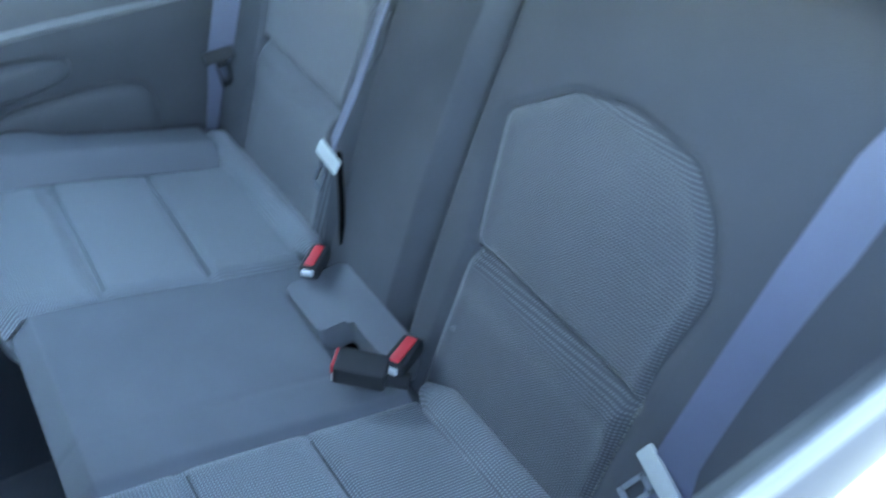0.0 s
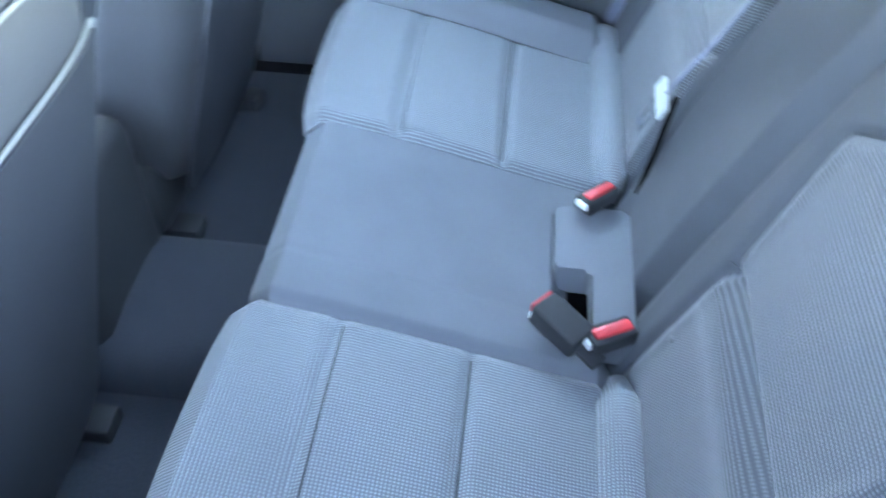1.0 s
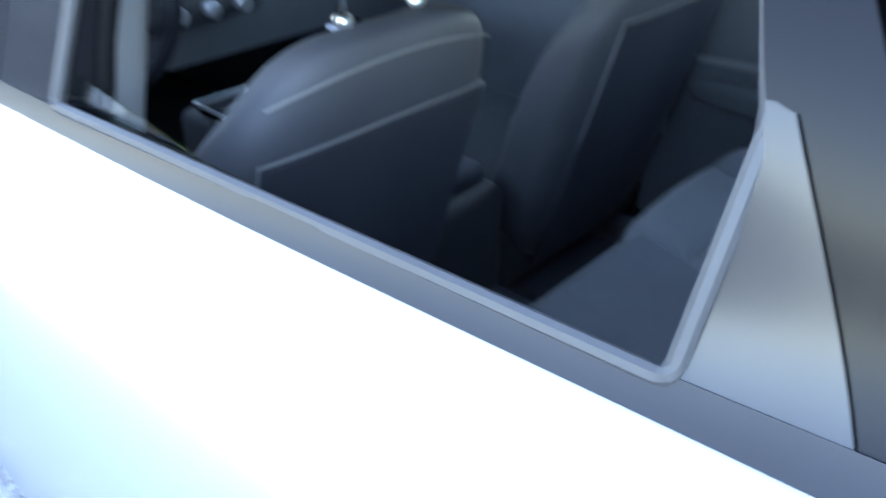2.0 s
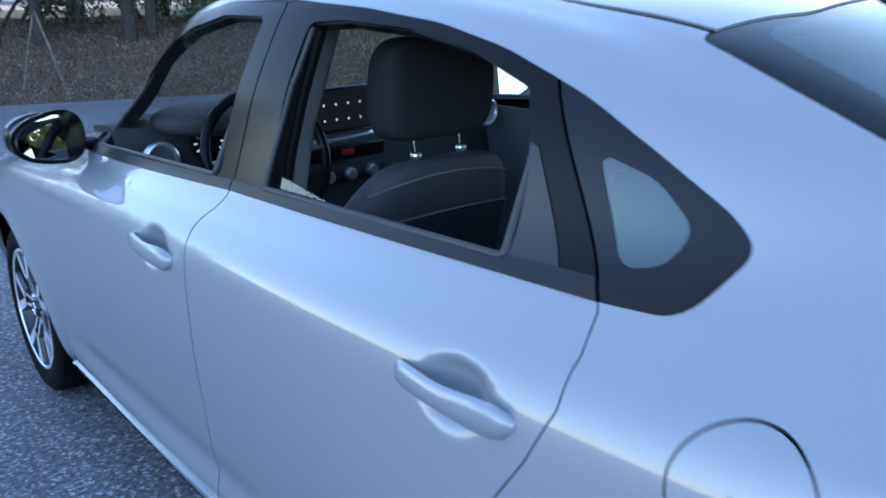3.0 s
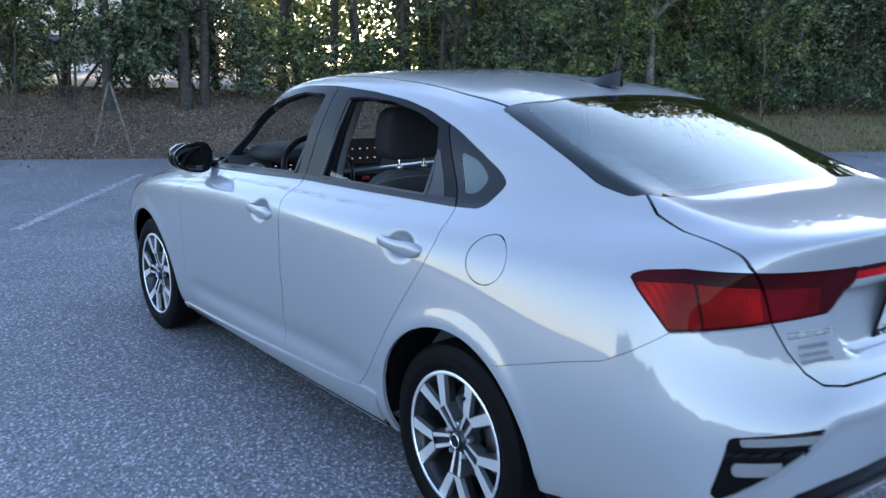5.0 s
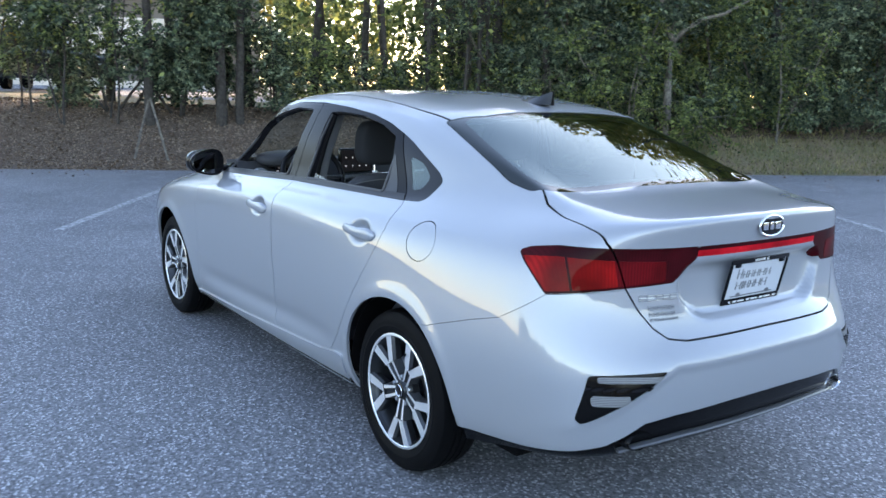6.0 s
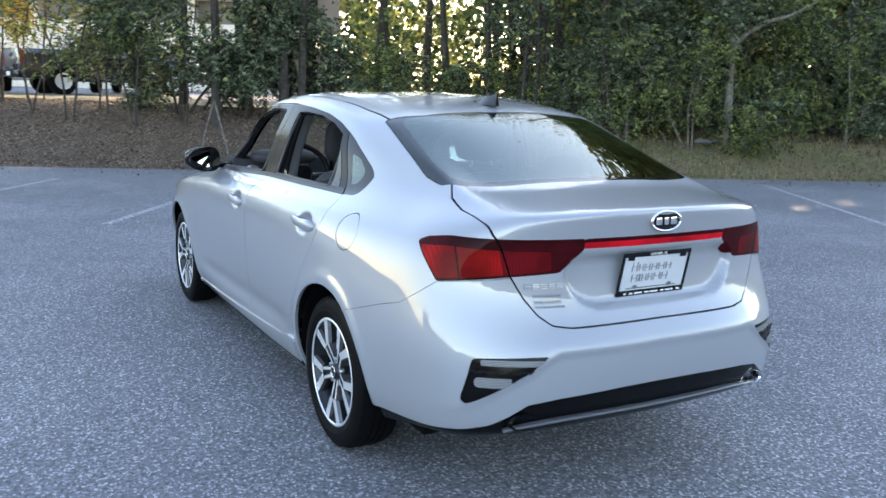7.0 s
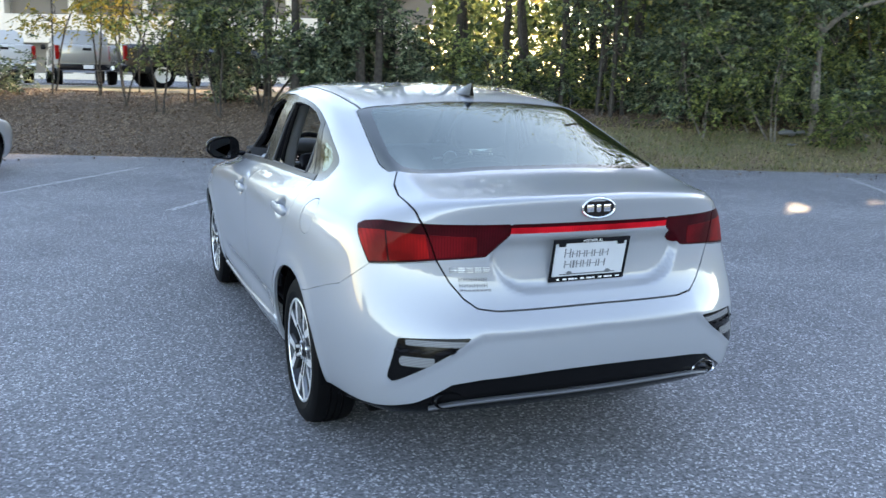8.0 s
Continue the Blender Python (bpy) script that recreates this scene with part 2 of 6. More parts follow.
def tube(points, radius, segments=10, bm=None, flat=1.0, up=(0, 0, 1), closed=False):
    """A round or flattened bar along a path; radius a number or one for each point."""
    bm = bm or bmesh.new()
    pts = [Vector(p) for p in points]
    rows = []
    for i, p in enumerate(pts):
        a = pts[i - 1] if i or closed else p
        b = pts[(i + 1) % len(pts)] if i + 1 < len(pts) or closed else p
        d = (b - a).normalized()
        u = d.cross(Vector(up))
        u = u.normalized() if u.length > 1e-4 else Vector((1, 0, 0))
        w = u.cross(d).normalized()
        r = radius[i] if isinstance(radius, (list, tuple)) else radius
        rows.append([bm.verts.new(p + u * (r * math.cos(2 * math.pi * k / segments)) + w * (r * flat * math.sin(2 * math.pi * k / segments))) for k in range(segments)])
    pairs = list(zip(rows, rows[1:])) + ([(rows[-1], rows[0])] if closed else [])
    for a, b in pairs:
        for k in range(segments):
            bm.faces.new((a[k], a[(k + 1) % segments], b[(k + 1) % segments], b[k]))
    if not closed:
        bm.faces.new(rows[0])
        bm.faces.new(rows[-1][::-1])
    return bm


def prism(outline, depth, to3d, bm=None):
    """A plate: the 2D outline, from 0 to depth, placed by to3d(a, b, d)."""
    bm = bm or bmesh.new()
    lo = [bm.verts.new(to3d(a, b, 0)) for a, b in outline]
    hi = [bm.verts.new(to3d(a, b, depth)) for a, b in outline]
    n = len(outline)
    bm.faces.new(lo[::-1])
    bm.faces.new(hi)
    for k in range(n):
        bm.faces.new((lo[k], lo[(k + 1) % n], hi[(k + 1) % n], hi[k]))
    return bm


def sheet(fn, nu, nv, thick=0.0, bm=None):
    """A surface fn(u, v), u and v from 0 to 1, closed to a body of that thickness along its normals."""
    bm = bm or bmesh.new()
    g = np.array([[fn(i / nu, j / nv) for j in range(nv + 1)] for i in range(nu + 1)], float)
    layers = [g]
    if thick:
        n = np.cross(np.gradient(g, axis=0), np.gradient(g, axis=1))
        n /= np.maximum(np.linalg.norm(n, axis=2), 1e-9)[..., None]
        layers.append(g - n * thick)
    vs = [[[bm.verts.new(p) for p in row] for row in lay] for lay in layers]
    for k, lay in enumerate(vs):
        for i in range(nu):
            for j in range(nv):
                q = (lay[i][j], lay[i + 1][j], lay[i + 1][j + 1], lay[i][j + 1])
                bm.faces.new(q if k == 0 else q[::-1])
    if thick:
        a, b = vs
        loop = [(i, 0) for i in range(nu)] + [(nu, j) for j in range(nv)] + [(i, nv) for i in range(nu, 0, -1)] + [(0, j) for j in range(nv, 0, -1)]
        for (i, j), (k, l) in zip(loop, loop[1:] + loop[:1]):
            bm.faces.new((a[i][j], b[i][j], b[k][l], a[k][l]))
    return bm


def lump(radius_xyz, power=2.6, nu=28, nv=18, m=None, bm=None):
    """A rounded box (superellipsoid)."""
    bm = bm or bmesh.new()

    def s(v):
        return math.copysign(abs(v) ** (2 / power), v)

    rows = []
    for j in range(1, nv):
        b = math.pi * (j / nv - .5)
        rows.append([bm.verts.new((radius_xyz[0] * s(math.cos(b)) * s(math.cos(a)), radius_xyz[1] * s(math.cos(b)) * s(math.sin(a)), radius_xyz[2] * s(math.sin(b))))
                     for a in (2 * math.pi * i / nu for i in range(nu))])
    lo, hi = bm.verts.new((0, 0, -radius_xyz[2])), bm.verts.new((0, 0, radius_xyz[2]))
    for a, b in zip(rows, rows[1:]):
        for k in range(nu):
            bm.faces.new((a[k], a[(k + 1) % nu], b[(k + 1) % nu], b[k]))
    for k in range(nu):
        bm.faces.new((lo, rows[0][(k + 1) % nu], rows[0][k]))
        bm.faces.new((hi, rows[-1][k], rows[-1][(k + 1) % nu]))
    if m is not None:
        bmesh.ops.transform(bm, matrix=m, verts=[v for r in rows for v in r] + [lo, hi])
    return bm


def text_part(name, words, size, material, parent, m, label="", thick=0.0006):
    """Raised lettering in the built-in font, centred at m."""
    c = bpy.data.curves.new(name, "FONT")
    c.body, c.size, c.extrude, c.align_x, c.align_y = words, size, thick, "CENTER", "CENTER"
    tmp = bpy.data.objects.new(name, c)
    mesh = bpy.data.meshes.new_from_object(tmp)
    bpy.data.objects.remove(tmp)
    mesh.materials.clear()
    mesh.materials.append(material)
    ob = new(name, mesh)
    ob.parent = parent
    ob.matrix_local = m
    return tagged(ob, label)
# ---- the body's surface: control rings from the sill to the roof, rear centre round to front centre ----
RINGS = {
    "bottom": [(0, -.93, .32), (.30, -.92, .32), (.55, -.88, .315), (.70, -.76, .295), (.76, -.55, .27), (.79, -.30, .23), (.80, .15, .215), (.81, .6, .215),
               (.815, 1.1, .215), (.815, 1.7, .215), (.81, 2.2, .215), (.80, 2.75, .22), (.70, 3.25, .22), (.38, 3.50, .22), (0, 3.55, .22)],
    "skirt": [(0, -1.0, .40), (.30, -.99, .40), (.56, -.945, .385), (.745, -.81, .355), (.81, -.56, .34), (.84, -.28, .33), (.85, .15, .31), (.85, .6, .305),
              (.855, 1.1, .305), (.855, 1.7, .305), (.85, 2.2, .305), (.845, 2.75, .32), (.74, 3.30, .33), (.40, 3.55, .33), (0, 3.6, .33)],
    "bumper": [(0, -1.035, .60), (.30, -1.022, .60), (.57, -.957, .585), (.768, -.81, .50), (.835, -.56, .49), (.873, -.25, .49), (.885, .15, .48), (.875, .6, .47),
               (.868, 1.1, .47), (.868, 1.7, .47), (.875, 2.25, .48), (.88, 2.75, .50), (.76, 3.33, .50), (.41, 3.58, .5), (0, 3.635, .5)],
    "flank": [(0, -1.005, .69), (.30, -.993, .69), (.57, -.928, .68), (.775, -.785, .65), (.845, -.54, .645), (.875, -.22, .645), (.892, .15, .65), (.89, .6, .65),
              (.888, 1.1, .65), (.888, 1.7, .65), (.89, 2.25, .65), (.885, 2.75, .66), (.765, 3.33, .64), (.41, 3.57, .62), (0, 3.62, .62)],
    "waist": [(0, -.955, .80), (.30, -.945, .80), (.56, -.885, .815), (.757, -.728, .835), (.815, -.50, .84), (.845, -.20, .845), (.872, .15, .845), (.886, .6, .84),
              (.89, 1.1, .835), (.89, 1.7, .825), (.885, 2.25, .81), (.865, 2.75, .79), (.745, 3.27, .74), (.40, 3.50, .73), (0, 3.55, .73)],
    "lamp": [(0, -.965, 1.0), (.30, -.95, .995), (.56, -.875, .985), (.715, -.715, .965), (.765, -.47, .96), (.80, -.18, .955), (.83, .15, .945), (.852, .6, .935),
             (.858, 1.1, .925), (.858, 1.7, .905), (.85, 2.25, .875), (.82, 2.75, .84), (.70, 3.20, .775), (.38, 3.42, .765), (0, 3.47, .765)],
    "shoulder": [(0, -.985, 1.085), (.30, -.965, 1.08), (.53, -.885, 1.065), (.65, -.70, 1.05), (.705, -.44, 1.045), (.745, -.15, 1.035), (.775, .15, 1.02), (.80, .6, 1.0),
                 (.81, 1.1, .985), (.81, 1.7, .965), (.785, 2.25, .93), (.74, 2.75, .885), (.62, 3.12, .825), (.35, 3.30, .82), (0, 3.35, .82)],
    "belt": [(0, -.90, 1.105), (.29, -.885, 1.102), (.51, -.80, 1.09), (.60, -.64, 1.085), (.655, -.38, 1.09), (.70, -.12, 1.085), (.735, .15, 1.055), (.763, .6, 1.04),
             (.775, 1.1, 1.022), (.77, 1.7, 1.0), (.725, 2.2, .97), (.66, 2.65, .93), (.52, 2.95, .89), (.30, 3.05, .89), (0, 3.08, .885)],
    "deck": [(0, -.66, 1.125), (.28, -.65, 1.122), (.48, -.60, 1.118), (.575, -.50, 1.138), (.61, -.30, 1.15), (.665, -.08, 1.14), (.705, .17, 1.12), (.735, .6, 1.12),
             (.748, 1.1, 1.11), (.742, 1.65, 1.08), (.69, 2.05, 1.03), (.61, 2.32, 1.0), (.48, 2.45, .985), (.27, 2.52, .99), (0, 2.55, .99)],
    "glass_low": [(0, -.50, 1.165), (.27, -.49, 1.163), (.45, -.44, 1.165), (.555, -.34, 1.19), (.59, -.17, 1.215), (.625, .02, 1.235), (.66, .22, 1.245), (.685, .6, 1.255),
                  (.695, 1.08, 1.25), (.685, 1.55, 1.21), (.65, 1.85, 1.14), (.60, 2.03, 1.085), (.49, 2.16, 1.055), (.27, 2.23, 1.045), (0, 2.26, 1.045)],
    "glass_high": [(0, -.13, 1.315), (.26, -.12, 1.312), (.44, -.08, 1.305), (.535, -.02, 1.30), (.565, .09, 1.31), (.59, .21, 1.325), (.61, .36, 1.34), (.625, .65, 1.365),
                   (.635, 1.05, 1.365), (.625, 1.42, 1.338), (.60, 1.63, 1.283), (.56, 1.77, 1.24), (.46, 1.88, 1.205), (.26, 1.95, 1.205), (0, 1.97, 1.205)],
    "roof_edge": [(0, .11, 1.395), (.26, .115, 1.39), (.43, .125, 1.375), (.525, .15, 1.352), (.55, .22, 1.352), (.565, .32, 1.362), (.575, .48, 1.38), (.585, .75, 1.405),
                  (.588, 1.05, 1.40), (.575, 1.30, 1.39), (.555, 1.45, 1.366), (.52, 1.55, 1.35), (.43, 1.62, 1.345), (.25, 1.665, 1.34), (0, 1.68, 1.345)],
    "roof": [(0, .30, 1.426), (.24, .30, 1.422), (.38, .31, 1.413), (.45, .34, 1.406), (.47, .40, 1.408), (.48, .48, 1.415), (.49, .62, 1.426), (.495, .82, 1.438),
             (.495, 1.02, 1.436), (.485, 1.17, 1.423), (.47, 1.26, 1.413), (.44, 1.33, 1.406), (.36, 1.38, 1.408), (.22, 1.41, 1.416), (0, 1.42, 1.418)],
}


def spline(n, per):
    """Rows of weights of a uniform cubic B-spline over n control points and one phantom at either end."""
    rows = []
    for i in range((n - 1) * per + 1):
        k = min(i // per, n - 2)
        t = i / per - k
        row = np.zeros(n + 2)
        row[k:k + 4] = ((1 - t) ** 3 / 6, (3 * t ** 3 - 6 * t * t + 4) / 6, (-3 * t ** 3 + 3 * t * t + 3 * t + 1) / 6, t ** 3 / 6)
        rows.append(row)
    return np.array(rows)


def padded(net):
    """The net with its phantom columns (mirrored in the middle plane) and phantom rings."""
    flip = np.array((-1, 1, 1))
    net = np.concatenate([net[:, 1:2] * flip, net, net[:, -2:-1] * flip], 1)
    return np.concatenate([2 * net[:1] - net[1:2], net, 2 * net[-1:] - net[-2:-1]], 0)


def body_surface(per_u=16, per_v=12):
    """Points of the left half as a grid: rings upwards, columns from the rear's middle to the front's."""
    net = np.array(list(RINGS.values()), float)
    net[5, 3:12, 0] += .011
    net[5, 3:12, 2] += .010
    net[10:13, 8:, 2] += .014
    net[9, 9:, 1] += .04
    net[10, 9:, 1] += .075
    net[11, 9:, 1] += .085
    net[12, 9:, 1] += .07
    net[10:12, 8, 1] += .03
    net[10:13, 6:8, 2] += .006
    top = net[-1]
    mid = np.stack([top[:, 0] * .5, .82 + (top[:, 1] - .82) * .55, top[:, 2] + (1.464 - top[:, 2]) * .72], 1)
    end = np.stack([top[:, 0] * 0, .82 + (top[:, 1] - .82) * .2, top[:, 2] * 0 + 1.467], 1)
    net = np.concatenate([net, mid[None], end[None]], 0)
    goal = net.copy()
    one_u, one_v = spline(net.shape[1], 1), spline(net.shape[0], 1)
    for _ in range(3):
        now = np.einsum("ai,ijk,bj->abk", one_v, padded(net), one_u)
        net += (goal - now) * .8
    grid = np.einsum("ai,ijk,bj->abk", spline(net.shape[0], per_v), padded(net), spline(net.shape[1], per_u))
    grid[:, 0, 0] = grid[:, -1, 0] = 0
    grid[-1, :, 0] = 0
    grid[:, :, 0] *= -1
    return grid


# ---- cutting the body's skin into panels ----
def distance(p, poly):
    """Signed distance of points to a closed polygon, negative inside."""
    poly = np.array(poly, float)
    best, inside = np.full(len(p), 1e9), np.zeros(len(p), bool)
    for a, b in zip(poly, np.roll(poly, -1, 0)):
        ab, ap = b - a, p - a
        k = np.clip((ap @ ab) / (ab @ ab), 0, 1)
        best = np.minimum(best, np.hypot(*(ap - k[:, None] * ab).T))
        if a[1] != b[1]:
            crosses = (a[1] > p[:, 1]) != (b[1] > p[:, 1])
            inside ^= crosses & (p[:, 0] < a[0] + (p[:, 1] - a[1]) * ab[0] / ab[1])
    return np.where(inside, -best, best)


def rounded(poly, r, steps=5):
    """The polygon with its corners rounded by arcs of about r."""
    out, n = [], len(poly)
    for i in range(n):
        a, b, c = (Vector(poly[(i + k) % n]) for k in (-1, 0, 1))
        u, w = a - b, c - b
        d = min(r, u.length * .45, w.length * .45)
        p, q = b + u.normalized() * d, b + w.normalized() * d
        for k in range(steps + 1):
            t = k / steps
            out.append(tuple((1 - t) ** 2 * p + 2 * t * (1 - t) * b + t * t * q))
    return out


class Skin:
    """Triangles with a normal at every corner."""

    def __init__(self, v, n, t):
        self.v, self.n, self.t = v, n, t

    def kept(self, faces):
        used, back = np.unique(faces, return_inverse=True)
        return Skin(self.v[used], self.n[used], back.reshape(-1, 3))

    def cut(self, f):
        """The part where f < 0, and the rest, with a clean edge along f = 0."""
        f = np.where(np.abs(f) < 1e-7, 1e-7, f)
        pos = f > 0
        c = pos[self.t].sum(1)
        low, high = [self.t[c == 0]], [self.t[c == 3]]
        v, n = self.v, self.n
        mixed = self.t[(c == 1) | (c == 2)]
        if len(mixed):
            s = pos[mixed]
            odd = np.where(s.sum(1) == 1, s.argmax(1), (~s).argmax(1))
            k = np.arange(len(mixed))
            a, b, d = (mixed[k, (odd + j) % 3] for j in range(3))
            pairs = np.sort(np.concatenate([np.stack([a, b], 1), np.stack([a, d], 1)]), 1)
            keys, back = np.unique(pairs, axis=0, return_inverse=True)
            back = back.reshape(-1)
            w = (f[keys[:, 0]] / (f[keys[:, 0]] - f[keys[:, 1]]))[:, None]
            nn = self.n[keys[:, 0]] * (1 - w) + self.n[keys[:, 1]] * w
            base = len(v)
            v = np.concatenate([v, self.v[keys[:, 0]] * (1 - w) + self.v[keys[:, 1]] * w])
            n = np.concatenate([n, nn / np.linalg.norm(nn, axis=1)[:, None]])
            ab, ad = base + back[:len(mixed)], base + back[len(mixed):]
            tip, foot = np.stack([a, ab, ad], 1), np.concatenate([np.stack([ab, b, d], 1), np.stack([ab, d, ad], 1)])
            up = pos[a]
            up2 = np.concatenate([up, up])
            low += [tip[~up], foot[up2]]
            high += [tip[up], foot[~up2]]
        whole = Skin(v, n, self.t)
        return whole.kept(np.concatenate(low)), whole.kept(np.concatenate(high))

    def inside(self, f):
        return self.cut(f)[0]

    def moved(self, d):
        return Skin(self.v + self.n * d, self.n, self.t)


def skin_object(name, skin, material, parent=None, label="", rim=0.014, origin=None):
    """A panel: the skin, and a rim that turns inwards along its edges."""
    v, n, t = skin.v, skin.n, skin.t
    faces = t
    if rim:
        e = np.concatenate([t[:, [0, 1]], t[:, [1, 2]], t[:, [2, 0]]])
        _, first, count = np.unique(np.sort(e, 1), axis=0, return_index=True, return_counts=True)
        e = e[first[count == 1]]
        p, q = v[e[:, 0]], v[e[:, 1]]
        side = np.cross(q - p, n[e[:, 0]])
        side /= np.maximum(np.linalg.norm(side, axis=1), 1e-9)[:, None]
        base = len(v)
        m = len(e)
        v = np.concatenate([v, p, q, q - n[e[:, 1]] * rim, p - n[e[:, 0]] * rim])
        n = np.concatenate([n, side, side, side, side])
        k = base + np.arange(m)
        faces = np.concatenate([t, np.stack([k, k + 3 * m, k + 2 * m], 1), np.stack([k, k + 2 * m, k + m], 1)])
    mesh = bpy.data.meshes.new(name)
    mesh.from_pydata(v.tolist(), [], faces.tolist())
    mesh.polygons.foreach_set("use_smooth", [True] * len(faces))
    mesh.normals_split_custom_set_from_vertices(n.tolist())
    mesh.materials.append(material)
    ob = new(name, mesh)
    ob.parent = parent
    return tagged(ob, label)


def smooth01(t):
    t = np.clip(t, 0, 1)
    return t * t * (3 - 2 * t)


def line_at(points, q):
    p = np.array(points, float)
    return np.interp(q, p[:, 0], p[:, 1])


HANDLES = ((.275, .905), (1.265, .884))
PLATE_RECESS = rounded([(-.355, .945), (.355, .945), (.395, .885), (.345, .79), (.27, .752), (-.27, .752), (-.345, .79), (-.395, .885)], .05)


def car_skin(along=24, round_it=12):
    g = body_surface(along, round_it)
    # hollows behind the door handles
    side = g[..., 0] < -.7
    for y, z in HANDLES:
        d = np.hypot((g[..., 1] - y) / .080, (g[..., 2] - z) / .050)
        g[..., 0] += np.where(side, .026 * smooth01((1.05 - d) / .75), 0)
    # the number plate's recess in the lid
    back = (g[..., 1] < -.8) & (g[..., 2] > .7) & (g[..., 2] < .99)
    f = distance(np.stack([g[..., 0].ravel(), g[..., 2].ravel()], 1), PLATE_RECESS).reshape(g.shape[:2])
    g[..., 1] += np.where(back, .034 * smooth01(-f / .020), 0)
    # the sculpted crease across the rear bumper, falling outward along the reflector pockets
    a = np.abs(g[..., 0])
    line = np.interp(a, [0, .44, .76, 1.0], [.648, .640, .436, .42])
    s = g[..., 2] - line
    ridge = np.where(s > 0, np.exp(-(s / .060) ** 2), np.exp(-(s / .020) ** 2))
    g[..., 1] -= np.where(g[..., 1] < -.70, .011 * ridge * smooth01((.80 - a) / .08), 0)
    # flared lips over the wheels
    for y in (0.0, 2.70):
        d = np.hypot(g[..., 1] - y, g[..., 2] - .325)
        lip = np.exp(-((d - .385) / .03) ** 2) * (g[..., 2] > .2)
        g[..., 0] -= np.where(g[..., 0] < -.6, .007 * lip, 0)
    # the crisp shoulder line under the windows: the skin turns inwards above it
    s = g[..., 2] - np.interp(g[..., 1], [-.55, -.1, .45, 1.1, 2.0], [.972, .984, .985, .975, .945])
    fall = .012 * (1 - np.exp(-np.maximum(s, 0) / .032)) * smooth01((g[..., 1] + .62) / .25) * smooth01((2.4 - g[..., 1]) / .5)
    g[..., 0] += np.where((g[..., 0] < -.45) & (s < .30), fall * (1 - smooth01((s - .10) / .18)), 0)
    # a pressed crease low along the doors
    crease = np.exp(-((g[..., 2] - (.415 - .02 * g[..., 1])) / .045) ** 2) * smooth01((g[..., 1] - .4) / .3) * smooth01((2.25 - g[..., 1]) / .3)
    g[..., 0] += np.where(side, .012 * crease, 0)
    du, dv = np.gradient(g, axis=1), np.gradient(g, axis=0)
    n = np.cross(dv, du)
    n /= np.maximum(np.linalg.norm(n, axis=2), 1e-9)[..., None]
    n[-1] = (0, 0, 1)
    n[:, 0, 0] = n[:, -1, 0] = 0
    if n[..., 0][g[..., 0] < -.75].mean() > 0:
        n = -n
    n[-1] = (0, 0, 1)
    rows, cols = g.shape[:2]
    v, n = g.reshape(-1, 3), n.reshape(-1, 3)
    i = (np.arange(rows - 1)[:, None] * cols + np.arange(cols - 1)[None]).ravel()
    t = np.concatenate([np.stack([i, i + cols, i + 1], 1), np.stack([i + 1, i + cols, i + cols + 1], 1)])
    a, b, c = (v[t[:, k]] for k in range(3))
    if (np.cross(b - a, c - a) * n[t[:, 0]]).sum() < 0:
        t = t[:, ::-1]
    flip = np.array((-1, 1, 1))
    v2 = np.concatenate([v, v * (-1.022, 1, 1)])
    n2 = np.concatenate([n, n * flip])
    t2 = np.concatenate([t, t[:, ::-1] + len(v)])
    # weld the two halves along the middle
    key = np.round(v2 * 1e5).astype(np.int64)
    _, first, back = np.unique(key, axis=0, return_index=True, return_inverse=True)
    t2 = back.reshape(-1)[t2]
    t2 = t2[(t2[:, 0] != t2[:, 1]) & (t2[:, 1] != t2[:, 2]) & (t2[:, 0] != t2[:, 2])]
    return Skin(v2[first], n2[first], t2)

# ---- the car's panels ----
DLO = rounded([(2.17, .966), (1.10, 1.020), (.48, 1.032), (.14, 1.038), (.028, 1.045), (-.026, 1.125), (.012, 1.157), (.124, 1.214), (.232, 1.265), (.303, 1.290),
               (.418, 1.326), (.57, 1.357), (.78, 1.379), (1.052, 1.394), (1.32, 1.389), (1.55, 1.353), (1.76, 1.277), (1.94, 1.168), (2.09, 1.050)], .03)
REAR_HOLE = rounded([(.968, 1.045), (.318, 1.054), (.312, 1.192), (.345, 1.276), (.479, 1.320), (.636, 1.347), (.828, 1.358), (.935, 1.352), (.948, 1.24)], .010)
FRONT_HOLE = rounded([(2.02, .993), (1.182, 1.040), (1.118, 1.360), (1.32, 1.361), (1.53, 1.323), (1.73, 1.249), (1.90, 1.145), (2.01, 1.050)], .018)
QUARTER = rounded([(.206, 1.207), (.114, 1.183), (.052, 1.134), (.078, 1.088), (.136, 1.076)], .022)
B_SEAM = [(1.14, .28), (1.12, .40), (1.09, .57), (1.087, .70), (1.085, .80), (1.092, .89), (1.112, .96), (1.102, 1.02), (1.045, 1.40)]
REAR_EDGE = [(.62, .29), (.535, .345), (.45, .43), (.355, .55), (.27, .67), (.19, .785), (.138, .868), (.107, .94), (.111, .994), (.130, 1.03), (.153, 1.05), (.301, 1.287), (.33, 1.40)]
DOOR_FOOT = [(.5, .350), (.62, .330), (.75, .322), (1.14, .302), (1.7, .272), (2.3, .245)]
LAMP = [(.322, 1.003), (.685, 1.002), (.893, 1.001), (1.0, .987), (1.050, .969), (1.03, .938), (.945, .849), (.631, .876), (.424, .888), (.322, .966)]
LID = [(0, .709), (.375, .706), (.442, .716), (.485, .748), (.527, .803), (.565, .875), (.577, .917), (.599, .99), (.616, 1.041), (.625, 1.142), (.624, 1.289), (.606, 1.418),
       (.573, 1.520), (.545, 1.60), (0, 1.60)]
